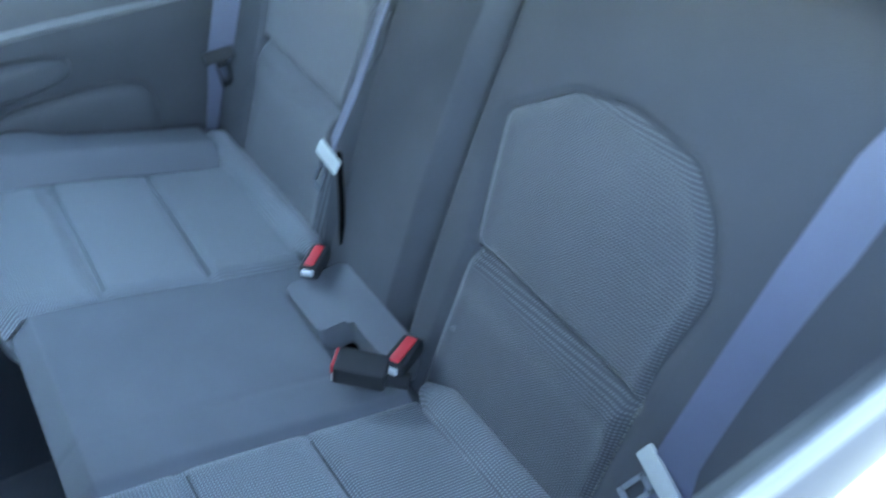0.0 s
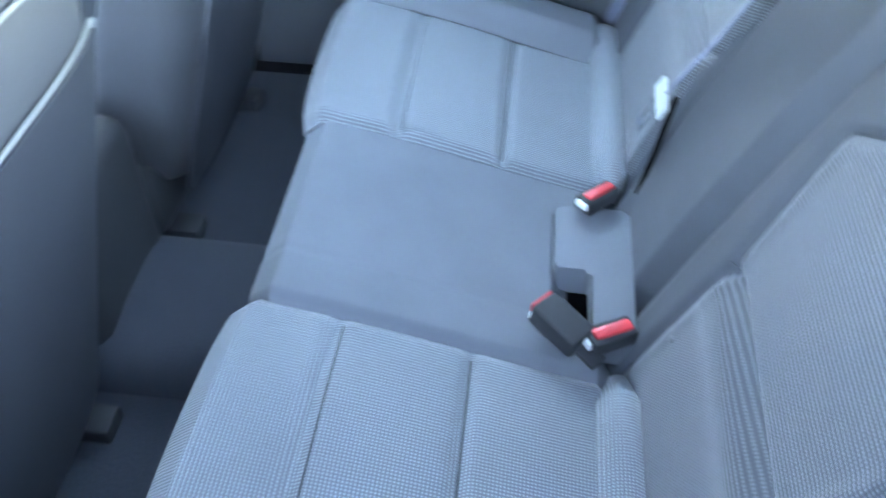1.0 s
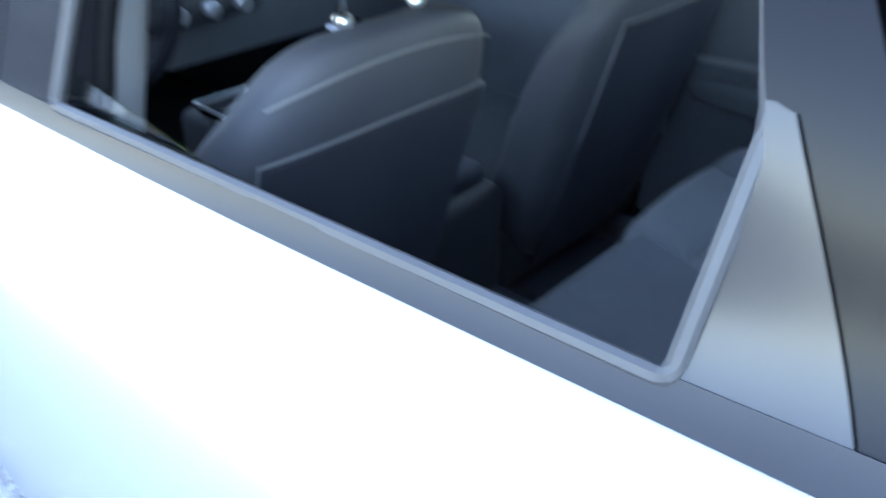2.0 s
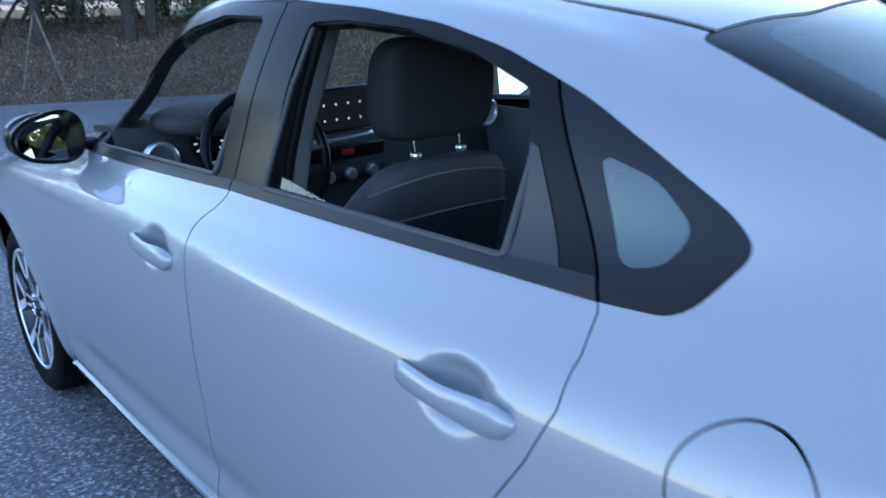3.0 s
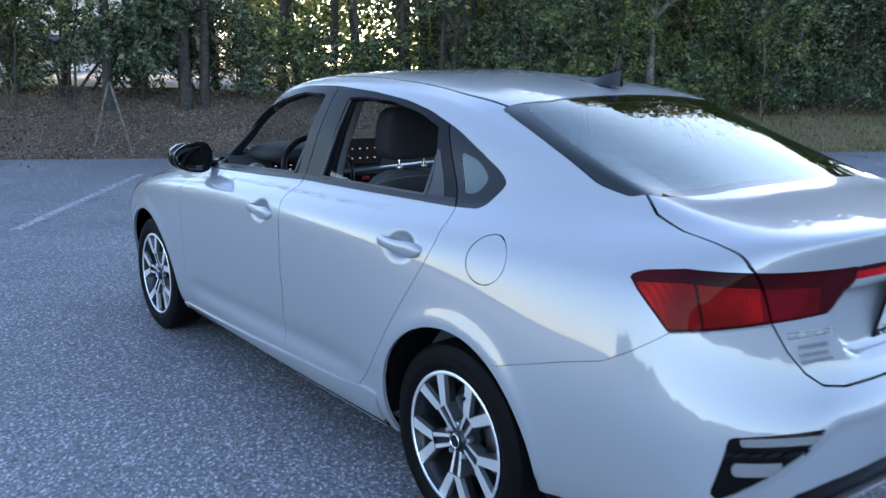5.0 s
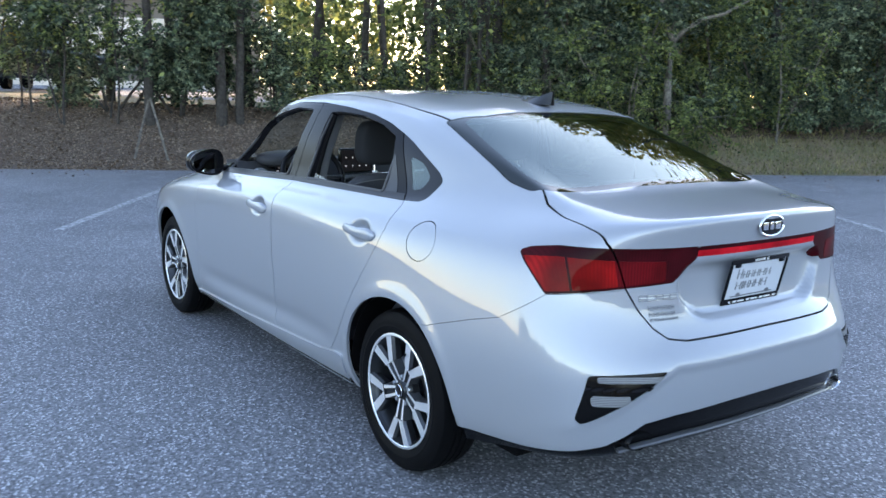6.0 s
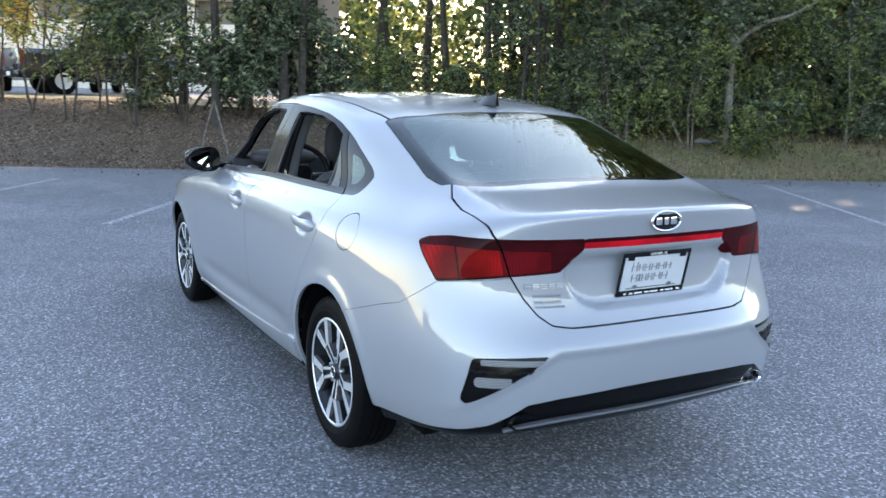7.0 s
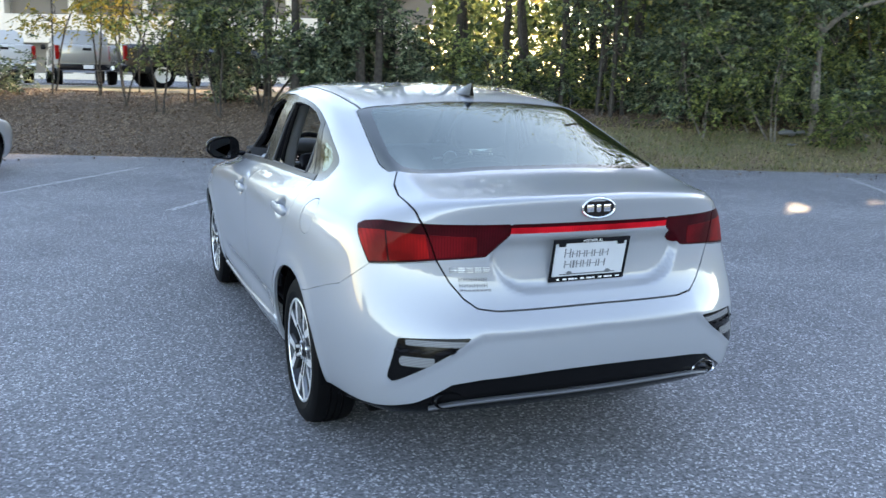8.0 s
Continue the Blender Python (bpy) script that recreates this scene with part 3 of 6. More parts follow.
REAR_GLASS = rounded([(-.549, .155), (-.58, -.126), (-.597, -.327), (-.592, -.445), (-.548, -.515), (-.372, -.545), (0, -.556), (.372, -.545), (.548, -.515), (.592, -.445),
                      (.597, -.327), (.58, -.126), (.549, .155), (.40, .085), (.15, .087), (0, .088), (-.15, .087), (-.40, .085)], .02)
FOG = rounded([(.702, .616), (.474, .627), (.536, .574), (.722, .458), (.738, .474)], .012)
LOWER_LIP = [(0, .487), (.129, .485), (.40, .472), (.522, .457), (.60, .418), (.683, .385), (.80, .362), (1.0, .335), (1.28, .305), (1.6, .29)]
BUMPER_TOP = [(0, .72), (.6, .876), (.94, .849), (1.124, .75), (1.242, .716), (1.442, .648), (1.7, .60)]
WINDSHIELD = rounded([(-.545, 1.57), (-.60, 1.90), (-.635, 2.22), (-.55, 2.43), (0, 2.53), (.55, 2.43), (.635, 2.22), (.60, 1.90), (.545, 1.57), (.40, 1.67), (0, 1.73), (-.40, 1.67)], .04)
GAP = 0.0025


def yz(s):
    return s.v[:, 1:]


def ax(s):
    return np.abs(s.v[:, 0])


def wrap(s):
    """How far round the rear corner: across the back, then forward along the side."""
    return ax(s) + .8 * (s.v[:, 1] + .95)


def over(s):
    """How far up the back, then forward over the lid."""
    return s.v[:, 2] + np.maximum(0, s.v[:, 1] + .86)


def side_only(s, f, x=.5):
    return np.maximum(f, x - ax(s))


def halves(s):
    return s.cut(s.v[:, 0])


car = tagged(new("sedan"), "silver four-door sedan with open side windows, parked on asphalt", "car")
skin = car_skin()
for hub in (0.0, 2.70):
    f = np.hypot(skin.v[:, 1] - hub, skin.v[:, 2] - .325) - .366
    skin = skin.cut(side_only(skin, f, .6))[1]

# a dark inner shell that closes the shut lines, open at the windows
inner = car_skin(10, 6)
for hub in (0.0, 2.70):
    inner = inner.cut(side_only(inner, np.hypot(inner.v[:, 1] - hub, inner.v[:, 2] - .325) - .366, .6))[1]
inner = inner.moved(-.016)
for poly in (REAR_HOLE, FRONT_HOLE, QUARTER):
    inner = inner.cut(side_only(inner, distance(yz(inner), poly) - .012))[1]
f = np.maximum(distance(inner.v[:, :2], REAR_GLASS) + .03, np.maximum(1.10 - inner.v[:, 2], inner.v[:, 1] - .25))
inner = inner.cut(f)[1]
f = np.maximum(distance(inner.v[:, :2], WINDSHIELD) + .03, np.maximum(.95 - inner.v[:, 2], 1.3 - inner.v[:, 1]))
inner = inner.cut(f)[1]
skin_object("inner_shell", inner, BLACK_SEAM, car, "dark inner body shell", rim=0)

dlo, skin = skin.cut(side_only(skin, distance(yz(skin), DLO)))
f = np.maximum(distance(skin.v[:, :2], REAR_GLASS), np.maximum(1.10 - skin.v[:, 2], skin.v[:, 1] - .25))
rear_glass, skin = skin.cut(f)
f = np.maximum(distance(skin.v[:, :2], WINDSHIELD), np.maximum(.95 - skin.v[:, 2], 1.3 - skin.v[:, 1]))
windshield, skin = skin.cut(f)


def at_back(s, f):
    return np.maximum(f, s.v[:, 1] + .45)


def lamp_f(s):
    return at_back(s, distance(np.stack([wrap(s), s.v[:, 2]], 1), LAMP))


lamp, skin = skin.cut(lamp_f(skin))
bar, skin = skin.cut(at_back(skin, np.maximum(ax(skin) - .322, np.abs(skin.v[:, 2] - .985) - .0175)))
fog, skin = skin.cut(at_back(skin, distance(np.stack([ax(skin), skin.v[:, 2]], 1), FOG)))
rear_low, skin = skin.cut(np.maximum(skin.v[:, 2] - line_at(LOWER_LIP, wrap(skin)), skin.v[:, 1] + .2))


def lid_f(s):
    return np.maximum(distance(np.stack([ax(s), over(s)], 1), LID + [(-.2, 1.60), (-.2, .709)]), s.v[:, 1] + .40)


lid, skin = skin.cut(lid_f(skin))
lid = lid.inside(lid_f(lid) + GAP * 1.3)
lamp_in, lamp_out = lamp.cut(lid_f(lamp))
lamp_in, lamp_out = lamp_in.inside(lid_f(lamp_in) + GAP), lamp_out.cut(lid_f(lamp_out) - GAP)[1]
bumper, skin = skin.cut(np.maximum(skin.v[:, 2] - line_at(BUMPER_TOP, wrap(skin)), skin.v[:, 1] + .2))
bumper = bumper.inside(bumper.v[:, 2] - line_at(BUMPER_TOP, wrap(bumper)) + GAP * .8)
bumper = bumper.cut(lid_f(bumper) - GAP)[1]
skin = skin.cut(lid_f(skin) - GAP)[1]


def door_f(s, rear_door):
    y, z = s.v[:, 1], s.v[:, 2]
    seam = line_at([(b, a) for a, b in B_SEAM], z)
    foot = line_at(DOOR_FOOT, y) - z
    if rear_door:
        edge = line_at([(b, a) for a, b in REAR_EDGE], z)
        slope = 0.75
        return side_only(s, np.maximum.reduce([y - seam, (edge - y) * slope, foot, z - 1.39]))
    front = line_at([(.24, 2.24), (.4, 2.20), (.6, 2.16), (.85, 2.17), (.96, 2.175), (1.1, 2.1)], z)
    return side_only(s, np.maximum.reduce([seam - y, y - front, foot, z - 1.39]))


doors = {}
for rear_door in (False, True):
    piece, skin = skin.cut(np.maximum(door_f(skin, rear_door), skin.v[:, 2] - 1.075))
    doors[rear_door] = piece.inside(door_f(piece, rear_door) + GAP)


def fuel_f(s):
    return np.maximum(np.hypot((s.v[:, 1] + .118) / .079, (s.v[:, 2] - .925) / .072) - 1, s.v[:, 0] + .6) * .075


fuel, skin = skin.cut(fuel_f(skin))
fuel = fuel.inside(fuel_f(fuel) + GAP * 1.2)


def roof_f(s):
    edge = line_at([(.10, .528), (.3, .533), (.43, .537), (.69, .553), (1.0, .562), (1.36, .555), (1.68, .53)], s.v[:, 1])
    return np.maximum(np.maximum(ax(s) - edge, 1.30 - s.v[:, 2]), np.maximum(-.05 - s.v[:, 1], s.v[:, 1] - 1.82))


roof, skin = skin.cut(roof_f(skin) + .005)
ditch, skin = skin.cut(roof_f(skin) - .005)
hood, skin = skin.cut(np.maximum(np.maximum(ax(skin) - .66, 2.28 - skin.v[:, 1]), np.maximum(skin.v[:, 1] - 3.30, .80 - skin.v[:, 2])))
nose, skin = skin.cut(np.maximum(3.05 - skin.v[:, 1], skin.v[:, 2] - .78))

skin_object("roof_panel", roof, SILVER, car)
for s in halves(ditch):
    skin_object("roof_moulding", s.moved(-.004), BLACK_TRIM, car, "narrow black roof moulding", rim=0)
skin_object("hood", hood, SILVER, car)
skin_object("front_bumper", nose, SILVER, car)
sill, skin = skin.cut(side_only(skin, np.maximum.reduce([skin.v[:, 2] - line_at(DOOR_FOOT, skin.v[:, 1]) + .004, .42 - skin.v[:, 1], skin.v[:, 1] - 2.31])))
for s in halves(skin):
    skin_object("body_side", s, SILVER, car)
for s in halves(sill):
    skin_object("sill", s.moved(.009), SILVER, car, "silver door sill", rim=.02)
rear_bumper = skin_object("rear_bumper", bumper, SILVER, car, rim=.02)
trunk_lid = skin_object("trunk_lid", lid, SILVER, car, rim=.02)
skin_object("diffuser", rear_low.moved(-.012), DIFFUSER_BLACK, rear_bumper, "gloss black lower bumper trim", rim=0)
skin_object("fuel_door", fuel.moved(-.001), SILVER, car)

# glass: a black printed border round the rear window, clear inside
f = np.maximum(distance(rear_glass.v[:, :2], REAR_GLASS), -1)
inset = rounded([(-.50, .10), (-.530, -.12), (-.552, -.33), (-.545, -.44), (-.50, -.482), (-.36, -.507), (0, -.520), (.36, -.507), (.50, -.482), (.545, -.44), (.552, -.33), (.530, -.12),
                 (.50, .10), (.36, .060), (0, .062), (-.36, .060)], .04)
clear, border = rear_glass.cut(distance(rear_glass.v[:, :2], inset))
border = border.inside(distance(border.v[:, :2], REAR_GLASS) + .002)
rear_window = skin_object("rear_window", clear.moved(-.003), GLASS_DARK, car, "tinted rear window", rim=0)
rear_window.visible_shadow = False
skin_object("border", border.moved(-.003), GLASS_BAND, rear_window, "black printed glass border")
f = distance(windshield.v[:, :2], WINDSHIELD)
clear, border = windshield.cut(f + .05)
screen = skin_object("windshield", clear.moved(-.003), GLASS_FRONT, car, "clear front windshield", rim=0)
screen.visible_shadow = False
skin_object("border", border.moved(-.003), BLACK_GLOSS, screen, "black printed glass border")

# doors, their window frames and the fixed quarter windows
for rear_door in (True, False):
    frame_skin = dlo.inside(door_f(dlo, rear_door) + GAP)
    hole = REAR_HOLE if rear_door else FRONT_HOLE
    frame_skin = frame_skin.cut(distance(yz(frame_skin), hole))[1]
    floor_z = (lambda s: line_at([(.0, 1.045), (.14, 1.037), (.48, 1.029), (1.10, 1.017), (2.17, .964)], s.v[:, 1]))
    belt_strip, frame_skin = frame_skin.cut(np.maximum(frame_skin.v[:, 2] - floor_z(frame_skin) - .024, distance(yz(frame_skin), DLO)))
    sash = None
    if rear_door:
        sash, frame_skin = frame_skin.cut(np.maximum.reduce([.2195 + (frame_skin.v[:, 2] - 1.059) * .555 - frame_skin.v[:, 1], frame_skin.v[:, 1] - .36, frame_skin.v[:, 2] - 1.205]))
        sash = sash.inside(.2215 + (sash.v[:, 2] - 1.059) * .555 - sash.v[:, 1])
    for k in (0, 1):
        panel = skin_object("rear_door" if rear_door else "front_door", halves(doors[rear_door])[k], SILVER, car, rim=.02)
        skin_object("window_frame", halves(frame_skin)[k], BLACK_TRIM, panel, "satin black window frame", rim=.035)
        skin_object("belt_moulding", halves(belt_strip)[k].moved(.003), BELT_GREY, panel, "dark grey rubber belt moulding", rim=.025)
        if sash is not None:
            skin_object("sash_cover", halves(sash)[k].moved(.0015), SASH_GREY, panel, "satin dark grey triangular sash cover", rim=.03)
# the closed windows of the far side
for hole, kind in ((REAR_HOLE, "rear_door"), (FRONT_HOLE, "front_door")):
    far = halves(dlo.inside(distance(yz(dlo), hole) - .012))[1]
    owner = next(o for o in car.children if o.name.startswith(kind) and o.data.vertices[0].co.x > 0)
    skin_object("door_glass", far.moved(-.010), GLASS, owner, "closed tinted door glass", rim=0).visible_shadow = False
qa, _ = dlo.cut(dlo.v[:, 1] - line_at([(b, a) for a, b in REAR_EDGE], dlo.v[:, 2]) + GAP)
qg, qframe = qa.cut(distance(yz(qa), QUARTER))
for k in (0, 1):
    qpart = skin_object("quarter_window", halves(qframe)[k], PIANO_BLACK, car, "gloss black quarter window surround")
    pane = skin_object("pane", halves(qg)[k].moved(-.001), GLASS_DARK, qpart, "tinted fixed glass", rim=0)
    pane.visible_shadow = False

# rear lamps: dark upper band, brighter lower chambers, and the red bar between them
for k in (0, 1):
    for piece, owner in ((lamp_out, car), (lamp_in, trunk_lid)):
        s = halves(piece)[k]
        base = skin_object("tail_lamp", s, LENS_DARK, owner, "dark red wraparound tail lamp")
        w, z = wrap(s), s.v[:, 2]
        top = line_at([(.3, .955), (.6, .962), (.9, .968), (1.05, .955)], w)
        chamber = s.inside(np.maximum.reduce([z - top, lamp_f(s) + .008, .46 - w]))
        if len(chamber.t):
            for lo, hi in ((.44, .66), (.66, .845), (.855, 1.05)):
                seg = chamber.inside(np.maximum(lo - wrap(chamber) + (chamber.v[:, 2] - .9) * .25, wrap(chamber) - (chamber.v[:, 2] - .9) * .25 - hi))
                if len(seg.t) > 3:
                    skin_object("lamp_chamber", seg.moved(.0012), LENS_RED if lo > .6 else LENS_MID, base, "bright red lamp chamber", rim=.003)
glow, shade = bar.cut(bar.v[:, 2] - .989)
light_bar = skin_object("light_bar", glow, LENS_BAR, trunk_lid, "thin red light bar across the lid")
skin_object("bar_cover", shade, LENS_DARK, light_bar, "dark red cover strip over the bar", rim=.004)


# ---- wheels ----
def build_wheel():
    """A wheel whose outer face looks along -x, its middle at the origin of its Empty."""
    wheel = new("wheel")
    wheel.parent = car
    tyre_profile = [(.085, .222), (.092, .240), (.098, .268), (.094, .292), (.082, .309), (.060, .316), (.034, .3175), (.030, .311), (.026, .311), (.022, .3180), (.004, .3182), (.002, .311), (-.002, .311),
                    (-.004, .3182), (-.022, .3180), (-.026, .311), (-.030, .311), (-.034, .3175), (-.060, .316), (-.082, .309), (-.094, .292), (-.098, .268), (-.097, .26), (-.0985, .256), (-.0955, .247), (-.092, .238), (-.085, .224)]
    part("tyre", lathe(tyre_profile, 96), RUBBER, wheel, "black rubber road tyre")
    rim_profile = [(.08, .205), (.08, .19), (-.03, .178), (-.060, .186), (-.078, .197), (-.086, .2085), (-.090, .2085), (-.090, .200), (-.084, .1975), (-.074, .194), (-.05, .184), (.0, .17), (.06, .16), (.078, .15), (.08, .06), (.08, .0)]
    part("rim", lathe(rim_profile, 96), ALLOY_DARK, wheel, "dark alloy rim barrel")
    part("rim_lip", lathe([(-.0905, .2085), (-.092, .206), (-.092, .200), (-.0885, .1975), (-.086, .200)], 96), ALLOY_FACE, wheel, "bright machined rim edge")
    disc = lathe([(.0, .135), (-.012, .135), (-.012, .07), (.0, .07)], 48)
    part("brake_disc", disc, STEEL, wheel, "steel brake disc")
    part("caliper", box(-.028, -.062, .075, .03, .062, .146, .012), GREY_TRIM, wheel, "grey brake caliper")
    for k in range(5):
        turn = Matrix.Rotation(2 * math.pi * k / 5 + .31, 4, "X")
        # each spoke: a stem with two machined strips along a groove, forking into two broad arms
        def bar(stations, section, mats, label):
            bm = bmesh.new()
            rows = [[bm.verts.new((x + dx, off + dy * wide, r)) for dx, dy in section] for x, off, wide, r in stations]
            m = len(section)
            for a, b in zip(rows, rows[1:]):
                for j in range(m):
                    bm.faces.new((a[j], a[(j + 1) % m], b[(j + 1) % m], b[j])).material_index = mats[j]
            bm.faces.new(rows[0]).material_index = 2
            bm.faces.new(rows[-1][::-1]).material_index = 2
            bmesh.ops.transform(bm, matrix=turn, verts=bm.verts)
            ob = part("spoke", bm, ALLOY_FACE, wheel, label, smooth=False)
            ob.data.materials.append(ALLOY_GREY)
            ob.data.materials.append(ALLOY_DARK)

        stem = [(-.068 - .016 * t, 0, .8 + .45 * t, .030 + .092 * t) for t in (0, .25, .5, .75, 1)]
        bar(stem, ((0, -.021), (0, -.010), (.006, -.006), (.006, .006), (0, .010), (0, .021), (.038, .026), (.038, -.026)), (0, 2, 2, 2, 0, 1, 2, 1), "alloy spoke stem with a grooved machined face")
        for arm in (-1, 1):
            fork = [(-.084 - .002 * t, arm * (.013 + .047 * t), 1.1 + .35 * t, .106 + .091 * t) for t in (0, .25, .5, .75, 1)]
            bar(fork, ((0, -.0135), (0, .0135), (.014, .0175), (.038, .0175), (.038, -.0175), (.014, -.0175)), (0, 1, 2, 2, 2, 1), "machined alloy spoke arm with grey sides")
        nut = lathe([(-.055, .010), (-.072, .010), (-.076, .007), (-.076, .0)], 6)
        bmesh.ops.transform(nut, matrix=Matrix.Rotation(2 * math.pi * k / 5 + .31 + math.pi / 5, 4, "X") @ Matrix.Translation((0, 0, .055)), verts=nut.verts)
        part("lug_nut", nut, STEEL, wheel)
    for piece in wheel.children:
        if piece.name.split(".")[0] in ("rim", "rim_lip", "spoke"):
            piece.data.transform(Matrix.Diagonal((1, 1.085, 1.085, 1)))
    part("hub", lathe([(-.03, .068), (-.056, .066), (-.064, .045), (-.072, .034), (-.079, .031)], 40), ALLOY_DARK, wheel, "dark alloy hub")
    part("centre_cap", lathe([(-.072, .031), (-.080, .030), (-.083, .024), (-.083, .0)], 40), BLACK_GLOSS, wheel, "black centre cap")
    part("cap_ring", lathe([(-.0832, .024), (-.085, .022), (-.0832, .020)], 40), CHROME, wheel, "thin chrome ring on the cap")
    part("valve", tube([(-.080, .0, .172), (-.092, .0, .160)], .004, 8), BLACK_TRIM, wheel)
    return wheel


MIRROR = Nodes("mirror", (.80, .81, .82), .01, 1.0).m
first_wheel = build_wheel()
first_wheel.matrix_local = pose(-.758, 0, .318, 17)
for x, y, turn, spin in ((-.758, 2.70, 0, 40), (.758, 0, 180, 5), (.758, 2.70, 180, 60)):
    copy_thing(first_wheel, pose(x, y, .318) @ pose(0, 0, 0, 0, 0, turn) @ pose(0, 0, 0, spin))
for x in (-1, 1):
    for y in (0.0, 2.70):
        # wheel-house liner: a dark half drum above the tyre
        bm = bmesh.new()
        rows = [[bm.verts.new((x * w, y + .372 * math.cos(a), .325 + .372 * math.sin(a))) for a in (math.radians(-6 + 192 * k / 24) for k in range(25))] for w in (.80 if y > 1 else .845, .80, .60, .50)]
        for a, b in zip(rows, rows[1:]):
            for k in range(24):
                bm.faces.new((a[k], a[k + 1], b[k + 1], b[k]))
        cap = bm.verts.new((x * .50, y, .28))
        for k in range(24):
            bm.faces.new((rows[-1][k], rows[-1][k + 1], cap))
        part("wheel_liner", bm, BLACK_SEAM, car, "black wheel-house liner")


# ---- door handles, mirrors, fin, badge, plate, bumper fittings ----
def on_side(y, z, out=0.0, sign=-1):
    """The point of the left (-1) or right flank at y, z."""
    d = np.hypot(flank.v[:, 1] - y, flank.v[:, 2] - z)
    near = np.argsort(d)[:6]
    w = 1 / (d[near] + 1e-4)
    return Vector((sign * (float((np.abs(flank.v[near, 0]) * w).sum() / w.sum()) + out), y, z))


plain = body_surface(24, 12).reshape(-1, 3)
keep = (plain[:, 0] < -.5) & (plain[:, 2] < 1.40)
flank = Skin(plain[keep], plain[keep], np.zeros((0, 3), int))
door_objects = [o for o in car.children if o.name.split(".")[0] in ("front_door", "rear_door")]
for (y, z), kind in zip(HANDLES, ("rear_door", "front_door")):
    for sign in (-1, 1):
        owner = next(o for o in door_objects if o.name.startswith(kind) and np.sign(o.data.vertices[0].co.x) == sign)
        bm = bmesh.new()
        rows = []
        stations = 17
        for i in range(stations):
            t = i / (stations - 1)
            yy = y + .112 - .226 * t
            lift = .024 * math.sin(math.pi * min(1, max(0, t * 1.0))) ** .35 + .004
            hz = (.019 + .006 * smooth01((t - .45) / .4)) * (1 - .75 * max(0, (t - .86) / .14) ** 2) * (1 - .45 * max(0, (.08 - t) / .08))
            zz = z + .003 - .006 * t
            c = on_side(yy, zz, lift - .010, sign)
            ring = []
            for k in range(12):
                a = 2 * math.pi * k / 12
                ring.append(bm.verts.new(c + Vector((sign * (.011 * math.cos(a)), 0, hz * math.sin(a)))))
            rows.append(ring)
        for a, b in zip(rows, rows[1:]):
            for k in range(12):
                bm.faces.new((a[k], a[(k + 1) % 12], b[(k + 1) % 12], b[k]))
        bm.faces.new(rows[0])
        bm.faces.new(rows[-1][::-1])
        part("door_handle", bm, SILVER, owner, "silver body-colour pull handle")

# rubber seals round the window openings
for hole, kind in ((REAR_HOLE, "rear_door"), (FRONT_HOLE, "front_door")):
    for sign in (-1, 1):
        owner = next(o for o in door_objects if o.name.startswith(kind) and np.sign(o.data.vertices[0].co.x) == sign)
        part("window_seal", tube([on_side(y, z, -.010, sign) for y, z in hole], .0065, 8, closed=True), SEAL_GREY, owner, "black rubber window seal")

for sign in (-1, 1):
    owner = next(o for o in door_objects if o.name.startswith("front_door") and np.sign(o.data.vertices[0].co.x) == sign)
    bm = lump((.118, .078, .075), 2.9, 32, 20)
    for v in bm.verts:
        t = (v.co.x / .118 + 1) / 2
        v.co.z = v.co.z * (.62 + .38 * math.sin(math.pi * min(1, .25 + .6 * (1 - t)))) + .006 * (1 - t)
        v.co.y = v.co.y * (1.0 if v.co.y > 0 else .35) * (.8 + .2 * (1 - t))
    bmesh.ops.transform(bm, matrix=Matrix.Translation((sign * .872, 2.045, 1.030)) @ Matrix.Diagonal((-sign * .86, .9, .92, 1)), verts=bm.verts)
    for f in bm.faces:
        f.material_index = 1 if f.calc_center_median().z < 1.068 or f.calc_center_median().y < 2.045 else 0
    mirror = part("door_mirror", bm, SILVER, owner, "silver door mirror cap over a black housing")
    mirror.data.materials.append(BLACK_GLOSS)
    def face(a, b, d, k=1.0):
        return (sign * (.872 + a * k * .86), 2.010 - d - a * .21 + b * k * .13, 1.032 + b * k * .92 * (1 - .22 * a / .115))

    face_outline = [(.122 * math.copysign(abs(math.cos(a)) ** .8, math.cos(a)), .076 * math.copysign(abs(math.sin(a)) ** .8, math.sin(a))) for a in (2 * math.pi * k / 48 for k in range(48))]
    part("mirror_bezel", prism(face_outline, .012, face), BLACK_GLOSS, mirror, "black mirror bezel", smooth=False)
    part("mirror_glass", prism(face_outline, .014, lambda a, b, d: face(a, b, d, .84)), MIRROR, mirror, "reflecting mirror glass", smooth=False)
    part("mirror_foot", tube([(sign * .725, 2.10, .985), (sign * .77, 2.09, .995), (sign * .82, 2.06, 1.005)], [.030, .024, .024], 12, flat=.7), BLACK_TRIM, mirror, "black mirror foot")

# roof fin
bm = bmesh.new()
rows = []
for i in range(14):
    t = i / 13
    half = .030 * math.sin(math.pi * (.08 + .86 * t)) ** .6 * (1 if t > .12 else .7)
    rows.append((t, half))
fin = bmesh.new()
prev = None
for t, half in rows:
    yy = .345 - .215 * t
    base = 1.412 + .055 * (yy - .13)
    top = base + .010 + .052 * t ** 1.5 - (.004 if t > .97 else 0)
    yt = yy + .0 - .012 * (1 - t)
    ring = [fin.verts.new(p) for p in ((-half, yy, base), (-half * .55, yy, base + (top - base) * .45), (-half * .16, yt, top), (half * .16, yt, top), (half * .55, yy, base + (top - base) * .45), (half, yy, base))]
    if prev:
        for k in range(5):
            fin.faces.new((prev[k], prev[k + 1], ring[k + 1], ring[k]))
    else:
        fin.faces.new(ring)
    prev = ring
fin.faces.new(prev[::-1])
